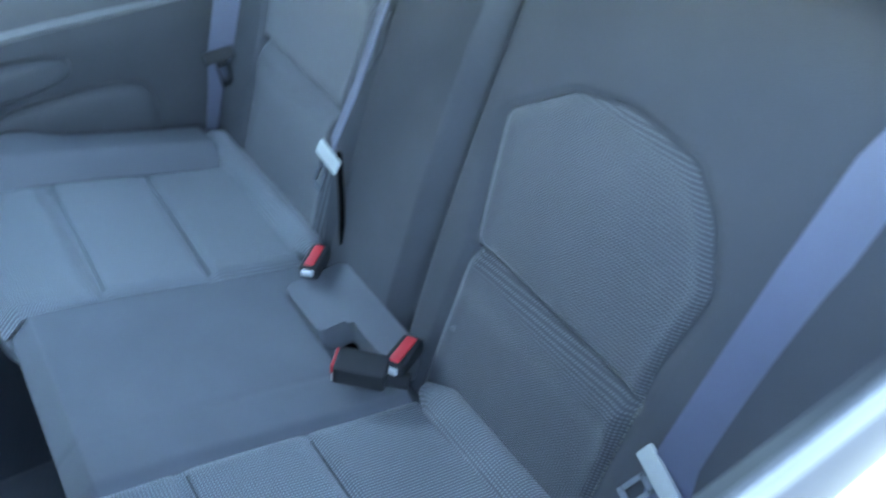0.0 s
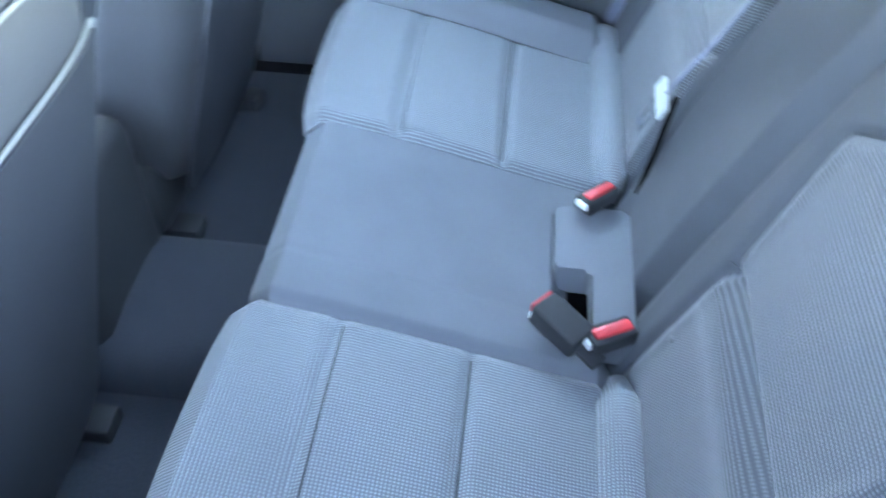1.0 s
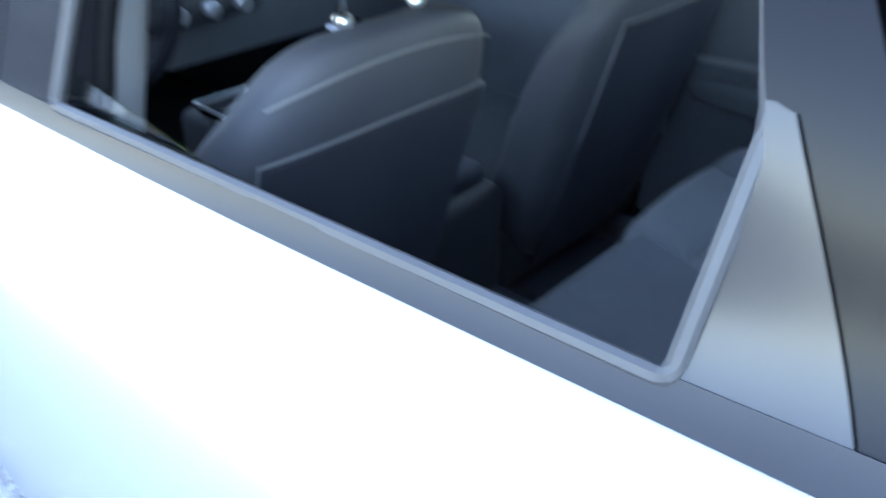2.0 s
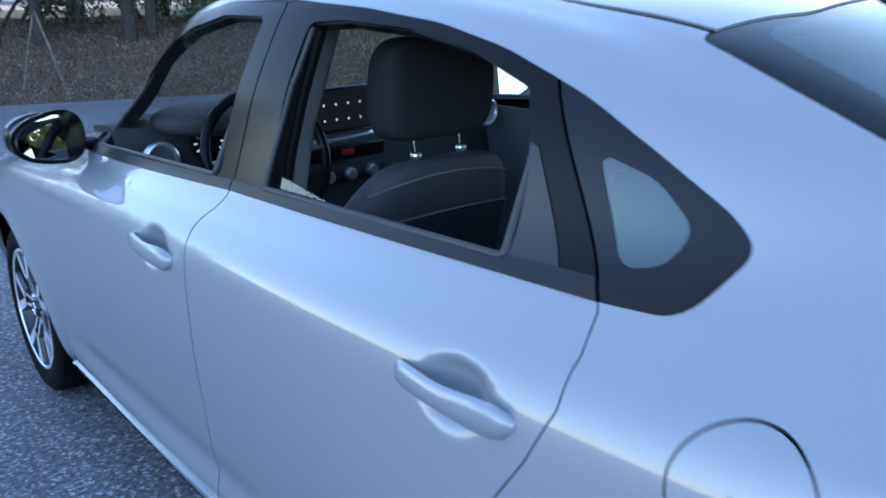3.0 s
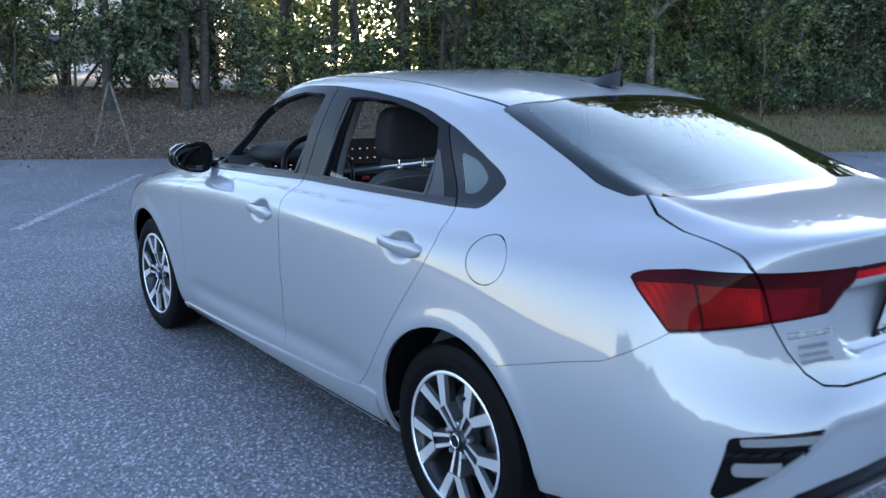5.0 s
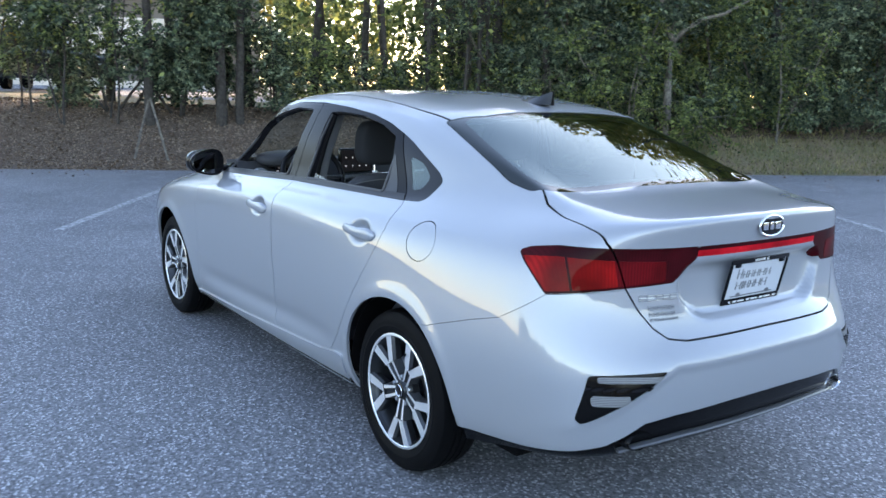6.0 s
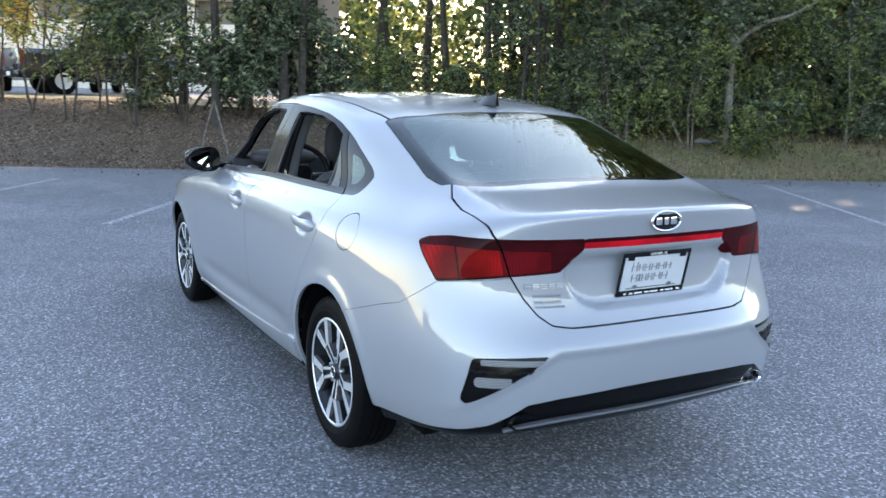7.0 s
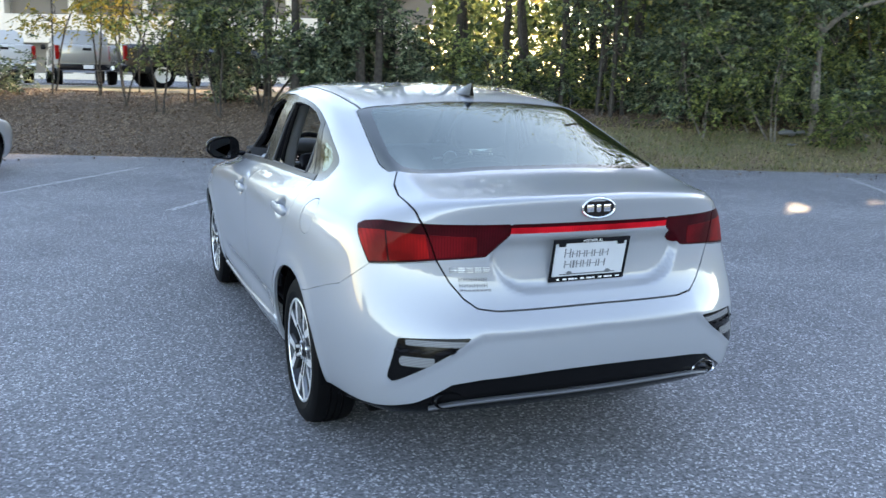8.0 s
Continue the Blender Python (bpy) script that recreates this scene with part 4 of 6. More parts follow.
part("roof_antenna", fin, BLACK_GLOSS, car, "glossy black shark-fin antenna")


def on_back(x, z, out=0.0):
    d = np.hypot(tail.v[:, 0] - x, tail.v[:, 2] - z)
    near = np.argsort(d)[:8]
    w = 1 / (d[near] + 1e-4)
    return Vector((x, float((tail.v[near, 1] * w).sum() / w.sum()) - out, z))


both = np.concatenate([plain, plain * (-1, 1, 1)])
keep = (both[:, 1] < -.62) & (both[:, 2] < 1.082)
tail = Skin(both[keep], both[keep], np.zeros((0, 3), int))


def oval(rx, rz, n=40, x=0.0, z=0.0):
    return [(x + rx * math.cos(2 * math.pi * k / n), z + rz * math.sin(2 * math.pi * k / n)) for k in range(n)]


B0 = on_back(0, 1.052)
badge_at = Matrix.Translation(B0) @ pose(0, 0, 0, 90, 0, 0)
badge = part("badge", prism(oval(.066, .034), .006, lambda a, b, d: (a, b, d)), BLACK_GLOSS, trunk_lid, "oval black badge with chrome rim", at=badge_at)
part("badge_rim", tube([(a, b, .006) for a, b in oval(.066, .034)], .0042, 8, closed=True, up=(.001, 0, 1)), CHROME, badge, "chrome badge rim")
for x, w in ((-.034, .018), (.0, .010), (.034, .020)):
    part("badge_bar", box(x - w / 2 - .004, -.013, .0055, x + w / 2 + .004, .013, .009, .002), CHROME, badge, "plain chrome bar")

# number plate in its frame: dealer plate, lettering as plain bars
PLATE_WHITE = plastic("plate_white", (.52, .54, .57), .35, 200, .05)
plate_at = Matrix.Translation((0, -.938, .862)) @ pose(0, 0, 0, 90 + 12, 0, 0)
plate = part("license_plate", box(-.152, -.076, 0, .152, .076, .003, .002, 1), PLATE_WHITE, trunk_lid, "white dealer plate", at=plate_at)
for x0, x1, y0, y1 in ((-.157, .157, .066, .082), (-.157, .157, -.082, -.062), (-.157, -.147, -.062, .066), (.147, .157, -.062, .066)):
    part("plate_frame", box(x0, y0, .001, x1, y1, .009, .003), BLACK_TRIM, plate, "black plastic plate frame")
GREY_INK = Nodes("grey_print", (.13, .135, .145), .5).m
for x0, x1, y0, y1 in ((-.105, -.080, .010, .045), (-.074, -.052, .010, .036), (-.046, -.022, .010, .036), (-.016, .010, .010, .036), (.016, .044, .010, .036), (.050, .076, .010, .036),
                       (-.100, -.072, -.030, -.002), (-.066, -.058, -.030, -.002), (-.052, -.030, -.030, -.002), (-.024, -.002, -.030, -.002), (.004, .034, -.030, -.002), (.040, .068, -.030, -.002)):
    b = box(x0, y0, .003, x0 + .004, y1, .0042)
    box(x1 - .004, y0, .003, x1, y1, .0042, bm=b)
    box(x0, (y0 + y1) / 2 - .001, .003, x1, (y0 + y1) / 2 + .001, .0042, bm=b)
    part("print_bar", b, GREY_INK, plate, "grey printed bar", smooth=False)
part("print_bar", box(-.115, -.057, .003, .115, -.053, .0040), GREY_INK, plate, "grey printed bar", smooth=False)
for x in (-.075, .085):
    part("emblem_print", prism(oval(.012, .008, 12, x, -.051), .001, lambda a, b, d: (a, b, .003 + d)), GREY_INK, plate, "small printed emblem")
text_part("frame_lettering", "HOOVER, AL", .014, WHITE_PLASTIC, plate, pose(0, .0745, .0095), "white raised lettering")
for k in range(11):
    w = .010 + .006 * ((k * 7) % 3)
    x = -.125 + k * .0245
    part("print_bar", box(x, -.0750, .009, x + w, -.0690, .0098), WHITE_PLASTIC, plate, "white printed bar", smooth=False)
for x in (-.12, .12):
    part("plate_clip", box(x - .014, .054, .003, x + .014, .068, .010, .003), BLACK_TRIM, plate)

# model name and dealer sticker on the lid, as bars
for k in range(5):
    p, q = on_back(-.525 + k * .028, .845, .002), on_back(-.525 + k * .028 + .022, .845, .002)
    b = bmesh.new()
    for z0, z1 in ((.8365, .8395), (.8435, .8462), (.8505, .8535)):
        vs = [on_back(x, z, o) for o in (.0, .004) for x, z in ((p.x, z0), (q.x, z0), (q.x, z1), (p.x, z1))]
        v = [b.verts.new(c) for c in vs]
        for f in ((0, 1, 2, 3), (7, 6, 5, 4), (0, 4, 5, 1), (1, 5, 6, 2), (2, 6, 7, 3), (3, 7, 4, 0)):
            b.faces.new([v[i] for i in f])
    part("model_lettering", b, STEEL, trunk_lid, "chrome model lettering as plain bars", smooth=False)
for row, (z, h, n, w) in enumerate(((.812, .014, 6, .0125), (.792, .013, 6, .0125), (.776, .009, 8, .0095))):
    for k in range(n):
        x = -.497 + .002 * row + k * (w + .0042)
        b = bmesh.new()
        for x0, x1, z0, z1 in ((x, x + .003, z - h / 2, z + h / 2), (x + w - .003, x + w, z - h / 2, z + h / 2), (x, x + w, z - .0015, z + .0015)):
            v = [b.verts.new(on_back(xx, zz, .0016)) for xx, zz in ((x0, z0), (x1, z0), (x1, z1), (x0, z1))]
            b.faces.new(v)
        part("sticker_bar", b, GREY_INK, trunk_lid, "dark sticker print as plain bars", smooth=False)

# reflector pockets in the bumper
for k, sgn in ((0, -1), (1, 1)):
    pocket = skin_object("reflector_pocket", halves(fog)[k].moved(-.004), DIFFUSER_BLACK, rear_bumper, "black triangular reflector pocket", rim=.004)
    s = halves(fog)[k]
    up = s.inside(np.maximum.reduce([.594 - s.v[:, 2], s.v[:, 2] - .6135, ax(s) - .680, .505 - ax(s) + (s.v[:, 2] - .60) * -1.2]))
    if len(up.t):
        skin_object("reflector", up.moved(.001), LENS_CLEAR, pocket, "clear upper reflector lens", rim=.004)
    low = s.inside(np.maximum.reduce([.522 - s.v[:, 2], s.v[:, 2] - .555, ax(s) - .700, .598 - ax(s)]))
    if len(low.t):
        skin_object("reverse_lamp", low.moved(.001), LENS_CLEAR, pocket, "clear reversing lamp lens", rim=.004)
    rib = s.inside(np.maximum(np.abs(s.v[:, 2] - .575 + (ax(s) - .6) * .0) - .006, ax(s) - .715))
    skin_object("rib", rib.moved(.004), BLACK_TRIM, pocket, "black rib", rim=.004)

# lower edge blade and exhausts
BLADE_GREY = Nodes("satin_grey_blade", (.10, .103, .11), .25, .3).m
blade = []
for k in range(41):
    x = -.60 + 1.20 * k / 40
    blade.append(on_back(x, .392 - .03 * (abs(x) / .6) ** 6, -.004))
part("blade", tube(blade, .018, 10, flat=.45), BLADE_GREY, rear_bumper, "satin grey diffuser blade")
for sgn in (1, -1):
    z = .395
    ring = [(-.985, .047), (-1.012, .047), (-1.017, .043), (-1.012, .039), (-.96, .037), (-.93, .037)]
    ex = lathe(ring, 40, "Y")
    bmesh.ops.transform(ex, matrix=Matrix.Translation((sgn * .540, .060, z)) @ Matrix.Diagonal((1.2, 1, .66, 1)), verts=ex.verts)
    tip = part("exhaust_tip", ex, CHROME if sgn > 0 else DIFFUSER_BLACK, rear_bumper, "oval chrome exhaust tip" if sgn > 0 else "oval black exhaust finisher")
    hole = lathe([(-.95, .037), (-.95, 0)], 32, "Y")
    bmesh.ops.transform(hole, matrix=Matrix.Translation((sgn * .540, .060, z)) @ Matrix.Diagonal((1.2, 1, .66, 1)), verts=hole.verts)
    part("exhaust_bore", hole, BLACK_SEAM, tip, "black exhaust bore")

# underside
under = bmesh.new()
box(-.70, -.55, .225, .70, 3.2, .25, bm=under)
part("underbody", under, BLACK_SEAM, car, "dark underbody", smooth=False)
for sgn in (-1, 1):
    part("sill", tube([(sgn * .800, .40, .232), (sgn * .806, 1.2, .225), (sgn * .802, 2.27, .222)], .030, 12, flat=.5), BLACK_TRIM, car, "black sill underside")


# ---- inside the car ----
def sheet_skin(fn, nu, nv):
    """A skin from a surface fn(u, v) of arrays, its normals towards +z or +y."""
    u, v = np.meshgrid(np.linspace(0, 1, nu + 1), np.linspace(0, 1, nv + 1), indexing="ij")
    g = np.stack(fn(u, v), -1)
    n = np.cross(np.gradient(g, axis=0), np.gradient(g, axis=1))
    n /= np.maximum(np.linalg.norm(n, axis=2), 1e-9)[..., None]
    if (n[..., 2] + n[..., 1] * .8).sum() < 0:
        n = -n
    i = (np.arange(nu)[:, None] * (nv + 1) + np.arange(nv)[None]).ravel()
    t = np.concatenate([np.stack([i, i + nv + 1, i + 1], 1), np.stack([i + 1, i + nv + 1, i + nv + 2], 1)])
    p, n = g.reshape(-1, 3), n.reshape(-1, 3)
    a, b, c = (p[t[:, k]] for k in range(3))
    if (np.cross(b - a, c - a) * n[t[:, 0]]).sum() < 0:
        t = t[:, ::-1]
    return Skin(p, n, t)


def groove(d, depth, width=.007):
    return -depth * np.exp(-(d / width) ** 2)


skin_object("headliner", roof.moved(-.035), HEADLINER, car, "pale headliner cloth", rim=0)

# The shade in the bench's creases, put into a dark colour.
SEAM_SHADE = Nodes("dark_seam_thread", (.070, .074, .083), .9).m


def seam_line(s, points, axes, out, name="seam"):
    """A thin tube, dark for a seam's shade, laid on a skin: points in two axes, the third taken from the skin."""
    third = 3 - sum(axes)
    flat, line = s.v[:, axes], []
    for p in points:
        d = np.hypot(flat[:, 0] - p[0], flat[:, 1] - p[1])
        near = np.argpartition(d, 5)[:5]
        q = [0, 0, 0]
        q[axes[0]], q[axes[1]], q[third] = p[0], p[1], float(np.median(s.v[near, third])) + out
        line.append(tuple(q))
    part(name, tube(line, .0014, 6), SEAM_SHADE, rear_bench, "dark line for the shade in a sewn seam")


rear_bench = tagged(new("rear_bench"), "dark grey cloth rear bench with textured inserts in the sedan", "car seat")


def cushion_path(v):
    """Along a cushion from its front foot over the top to its back edge: y and z."""
    py = np.array([.715, .785, .822, .822, .790, .70, .60, .50, .43, .395, .375])
    pz = np.array([.33, .40, .50, .555, .583, .563, .536, .508, .490, .482, .450])
    s = np.linspace(0, 1, len(py))
    return np.interp(v, s, py), np.interp(v, s, pz)


def cushion_skin(x0, x1, bulge, outer=0, y_shift=0.0):
    """One seat cushion between x0 and x1; outer: -1 or 1 where a raised bolster runs along that side."""
    def fn(u, v):
        y, z = cushion_path(v)
        x = x0 + (x1 - x0) * u
        edge = np.minimum(u, 1 - u) * (x1 - x0)
        top = smooth01((v - .22) / .12)
        z = z - .014 * (1 - smooth01(edge / .020)) * top + bulge * np.sin(np.pi * u) * top
        if outer:
            d = (x1 - x) if outer > 0 else (x - x0)
            z = z + top * .034 * smooth01((.135 - d) / .05)
            z = z + top * groove(d - .135, .010)
            inside = smooth01((d - .135) / .02)
            for seam in ((.700, .550) if outer < 0 else (.688, .538)):
                z = z + top * inside * groove(y - seam, .015, .0075) * smooth01(edge / .022)
        y = y - .012 * (1 - smooth01(edge / .03)) * (1 - top)
        if outer:
            front = smooth01((y - .60) / .20)
            y = y + front * (.016 + .010 * np.sin(np.pi * u) - .004 * (1 - smooth01(edge / .08)))
            y = y - front * .085 * smooth01((.17 - d) / .17) ** 1.5
        return x, y + y_shift, z
    return sheet_skin(fn, 130, 260)


def smooth_skin(s, rounds=2):
    """Soften a skin's corners a little."""
    for _ in range(rounds):
        total, count = np.zeros_like(s.v), np.zeros(len(s.v))
        for a, b in ((0, 1), (1, 2), (2, 0)):
            for p, q in ((a, b), (b, a)):
                np.add.at(total, s.t[:, p], s.v[s.t[:, q]])
                np.add.at(count, s.t[:, p], 1)
        s = Skin(.5 * s.v + .5 * total / np.maximum(count, 1)[:, None], s.n, s.t)
    a, b, c = (s.v[s.t[:, k]] for k in range(3))
    f = np.cross(b - a, c - a)
    n = np.zeros_like(s.v)
    for k in range(3):
        np.add.at(n, s.t[:, k], f)
    s.n = n / np.maximum(np.linalg.norm(n, axis=1), 1e-12)[:, None]
    return s


for name, x0, x1, outer in (("left", -.660, -.171, -1), ("right", .169, .640, 1)):
    s = smooth_skin(cushion_skin(x0, x1, .010, outer))
    d = (x1 - s.v[:, 0]) if outer > 0 else (s.v[:, 0] - x0)
    insert, plainpart = s.cut(.135 - d)
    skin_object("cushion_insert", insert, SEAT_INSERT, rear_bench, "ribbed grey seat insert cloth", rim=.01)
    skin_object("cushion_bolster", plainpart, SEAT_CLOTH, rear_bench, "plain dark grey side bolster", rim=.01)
    a, b = (x0 + .140, x1 - .02) if outer < 0 else (x0 + .02, x1 - .140)
    for y in ((.700, .550) if outer < 0 else (.688, .538)):
        seam_line(s, [(a + (b - a) * k / 24, y) for k in range(25)], (0, 1), .0012)
    x = x0 + .135 if outer < 0 else x1 - .135
    seam_line(s, [(x, .44 + .33 * k / 24) for k in range(25)], (0, 1), .0012)
s = cushion_skin(-.178, .176, -.003)
ridge = groove(s.v[:, 0] + .092, .0025, .006) * smooth01((s.v[:, 2] - .45) / .02)
s.v[:, 2] += ridge
tray = np.maximum(np.abs(s.v[:, 0] + .02) - .118, s.v[:, 1] - .457)
s.v[:, 2] -= .022 * smooth01(-tray / .012)
skin_object("cushion_middle", smooth_skin(s), SEAT_CLOTH, rear_bench, "plain dark grey middle cushion", rim=.01)


def back_y(z):
    return .335 - (z - .53) * .42


def backrest_skin(x0, x1, insert=None, seam=None):
    def fn(u, v):
        x = x0 + (x1 - x0) * u
        z = .43 + .66 * v
        y = back_y(z)
        edge = np.minimum(u, 1 - u) * (x1 - x0)
        y = y - .035 * (1 - smooth01(edge / .035)) - .06 * smooth01((v - .93) / .07) ** 2
        y = y + .018 * np.sin(np.pi * np.clip(v * 1.05, 0, 1)) ** .7
        if insert:
            f = distance(np.stack([x.ravel(), z.ravel()], 1), insert).reshape(x.shape)
            y = y + groove(f, .010, .007) - .005 * smooth01(-f / .03)
            zs = seam[0] + (x - x0) * seam[1]
            y = y + groove(z - zs, .018, .009) * (f < 0) + .007 * np.exp(-((z - zs + .03) / .024) ** 2) * smooth01(-f / .02)
        return x, y, z
    return sheet_skin(fn, 170, 190)


LEFT_INSERT = rounded([(-.145, .42), (-.160, .68), (-.132, .842), (-.225, .898), (-.305, .910), (-.405, .897), (-.450, .860), (-.482, .805), (-.466, .72), (-.458, .42)], .012)
RIGHT_INSERT = [(.36 - (x + .31), z) for x, z in LEFT_INSERT]
for x0, x1, insert, seam in ((-.690, -.066, LEFT_INSERT, (.655, .045)), (.178, .66, RIGHT_INSERT, (.69, .04))):
    s = smooth_skin(backrest_skin(x0, x1, insert, seam))
    a, b = s.cut(distance(np.stack([s.v[:, 0], s.v[:, 2]], 1), insert))
    skin_object("backrest_insert", a, INSERT_SHADED, rear_bench, "ribbed grey backrest insert with shade in its tone", rim=.008)
    skin_object("backrest", b, CLOTH_SHADED, rear_bench, "plain dark grey backrest cloth with shade in its tone", rim=.01)
    wide = [x for x, z in insert]
    a, b = min(wide) + .018, max(wide) - .018
    seam_line(s, [(a + (b - a) * k / 24, seam[0] + (a + (b - a) * k / 24 - x0) * seam[1]) for k in range(25)], (0, 2), .0012)
    seam_line(s, [(x, z) for x, z in insert if z > .50], (0, 2), .0012)
skin_object("backrest_middle", smooth_skin(backrest_skin(-.062, .174)), CLOTH_SHADED, rear_bench, "plain dark grey middle backrest with shade in its tone", rim=.01)
# the roll between cushion and backrest
for x0, x1 in ((-.655, -.172), (.170, .635)):
    pts = [(x0 + (x1 - x0) * k / 12, .372, .478) for k in range(13)]
    part("lumbar_roll", tube(pts, [.012] + [.030] * 11 + [.012], 16, flat=1.1), SEAT_INSERT, rear_bench, "padded roll at the foot of the backrest")
# twin stitching down the outer edge of the insert
for off in (0, .009):
    pts = [Vector((x + off * -1, back_y(z) + .0085 - .0, z)) for x, z in ((-.486, .800), (-.478, .765), (-.470, .72), (-.466, .66), (-.464, .60), (-.462, .53), (-.462, .49))]
    for a, b in zip(pts, pts[1:]):
        n = max(2, int((b - a).length / .0085))
        for k in range(n):
            p, q = a.lerp(b, k / n), a.lerp(b, (k + .62) / n)
            part("stitch", tube([p, q], .0011, 4), STITCH, rear_bench)
# rear headrests, in a darker cloth that stands for the shadow on them
for x in (-.33, .36):
    bm = lump((.125, .045, .075), 3, 28, 16, Matrix.Translation((x, .10, 1.115)) @ pose(0, 0, 0, 12))
    part("headrest", bm, SEAT_FRONT, rear_bench, "cloth headrest with its shadow in the dark grey tone")
part("backrest_stud", lathe([(0, .006), (.004, .006), (.006, .004), (.006, 0)], 12, "Y"), GREY_TRIM, rear_bench, at=pose(-.175, back_y(.57) + .004, .57))
# pad between the buckles, with a sunk pocket
pad = prism(rounded([(.098, .352), (.098, .455), (-.022, .455), (-.022, .405), (-.135, .405), (-.135, .352)], .010), .050, lambda a, b, d: (a, b, .462 + d))
bmesh.ops.bevel(pad, geom=[e for e in pad.edges if all(v.co.z > .511 for v in e.verts)], offset=.006, segments=2, profile=.5, affect="EDGES")
part("buckle_pad", pad, SEAT_CLOTH, rear_bench, "dark pad between the belt buckles")
part("pocket", box(-.138, .400, .44, -.024, .458, .466), BLACK_SEAM, rear_bench, "black pocket below the pad", smooth=False)


def buckle(m, label):
    thing = tagged(new("belt_buckle"), label, "seat belt buckle", group="rear belt buckles")
    thing.matrix_world = m
    part("housing", box(-.024, -.050, -.020, .024, .030, .016, .006, 3), DARK_TRIM, thing, "black buckle housing")
    part("release_button", box(-.020, .029, -.003, .020, .0345, .015, .003), RED_PLASTIC, thing, "red release button")
    part("slot_face", box(-.020, .029, -.018, .020, .032, -.004, .001), WHITE_PLASTIC, thing, "pale slot face")
    part("stalk", box(-.014, -.085, -.016, .014, -.045, -.004, .004), DARK_TRIM, thing, "black buckle stalk")
    return thing


def flat_buckle(m, label):
    thing = tagged(new("belt_buckle"), label, "seat belt buckle", group="rear belt buckles")
    thing.matrix_world = m
    part("housing", box(-.036, -.018, -.020, .040, .020, .010, .006, 3), DARK_TRIM, thing, "black buckle housing")
    part("release_button", box(-.028, -.010, .008, .034, .010, .0145, .004), RED_PLASTIC, thing, "red release button")
    part("slot_face", box(-.042, -.012, -.006, -.034, .012, .006, .002), WHITE_PLASTIC, thing, "pale slot face")
    return thing


buckle(Matrix.Translation((-.128, .452, .532)) @ pose(0, 0, 0, 8, 0, -42) @ Matrix.Scale(.88, 4), "black seat belt buckle with red button lying on the cushion")
flat_buckle(Matrix.Translation((-.142, .388, .528)) @ pose(0, 0, 0, 0, 0, -62) @ Matrix.Scale(.82, 4), "black seat belt buckle with red button beside the pad")
flat_buckle(Matrix.Translation((.098, .400, .535)) @ pose(0, 0, 0, 0, 0, -48) @ Matrix.Scale(.78, 4), "black seat belt buckle with red button at the far cushion")


def strap(points, width, across, thick=.0014):
    """A flat webbing strap along a path; across: its width's direction."""
    bm = bmesh.new()
    pts = [Vector(p) for p in points]
    rows = []
    for i, p in enumerate(pts):
        d = (pts[min(i + 1, len(pts) - 1)] - pts[max(i - 1, 0)]).normalized()
        a = Vector(across)
        a = (a - d * a.dot(d)).normalized() * width / 2
        n = d.cross(a).normalized() * thick
        rows.append([bm.verts.new(p + q) for q in (a + n, -a + n, -a - n, a - n)])
    for a, b in zip(rows, rows[1:]):
        for k in range(4):
            bm.faces.new((a[k], a[(k + 1) % 4], b[(k + 1) % 4], b[k]))
    bm.faces.new(rows[0])
    bm.faces.new(rows[-1][::-1])
    return bm


def belt(points, width, across, tongue_at, label, grip):
    thing = tagged(new("seat_belt"), label, "seat belt", group="rear seat belts")
    part("webbing", strap(points, width, across), BELT, thing, "woven grey-blue belt webbing")
    t = part("tongue", box(-.030, -.003, -.012, .030, .003, .012, .0025), grip, thing, "plastic tongue grip", at=tongue_at)
    metal = bmesh.new()
    for x0, x1, z0, z1 in ((-.012, -.006, -.05, -.01), (.006, .012, -.05, -.01), (-.012, .012, -.058, -.048), (-.012, .012, -.022, -.01)):
        box(x0, -.0012, z0, x1, .0012, z1, bm=metal)
    part("latch_plate", metal, CHROME, t, "bright steel latch plate", smooth=False)
    return thing


belt([(-.620, .105, 1.12), (-.568, .172, .97), (-.556, .215, .87), (-.546, .262, .76), (-.538, .300, .67), (-.555, .345, .56), (-.60, .36, .48)], .047, (.9, .25, .35),
     Matrix.Translation((-.530, .318, .650)) @ pose(0, 0, 0, 25, -20, -10), "blue-grey seat belt hanging over the near backrest", PALE_GRIP)
belt([(.075, .205, 1.03), (.105, .245, .90), (.130, .285, .78), (.148, .325, .69)], .042, (.9, -.38, -.12),
     Matrix.Translation((.147, .335, .672)) @ pose(0, 0, 0, 22, -12, 0), "blue-grey middle seat belt with a bright tongue", PALE_GRIP)
belt([(.690, .16, 1.10), (.655, .23, .90), (.628, .29, .74), (.620, .32, .66), (.63, .335, .57), (.65, .35, .48)], .048, (.2, 1, .2),
     Matrix.Translation((.612, .33, .65)) @ pose(0, 0, 0, 15, 10, 70), "blue-grey seat belt along the far pillar", DARK_TRIM)

# A black strip laid in place of the shade between the backrests.
part("gap", strap([(.150, .316, .67), (.134, .328, .60), (.120, .342, .53)], .016, (.9, -.3, 0), .004), BLACK_SEAM, rear_bench, "black strip for the shade beside the middle backrest")

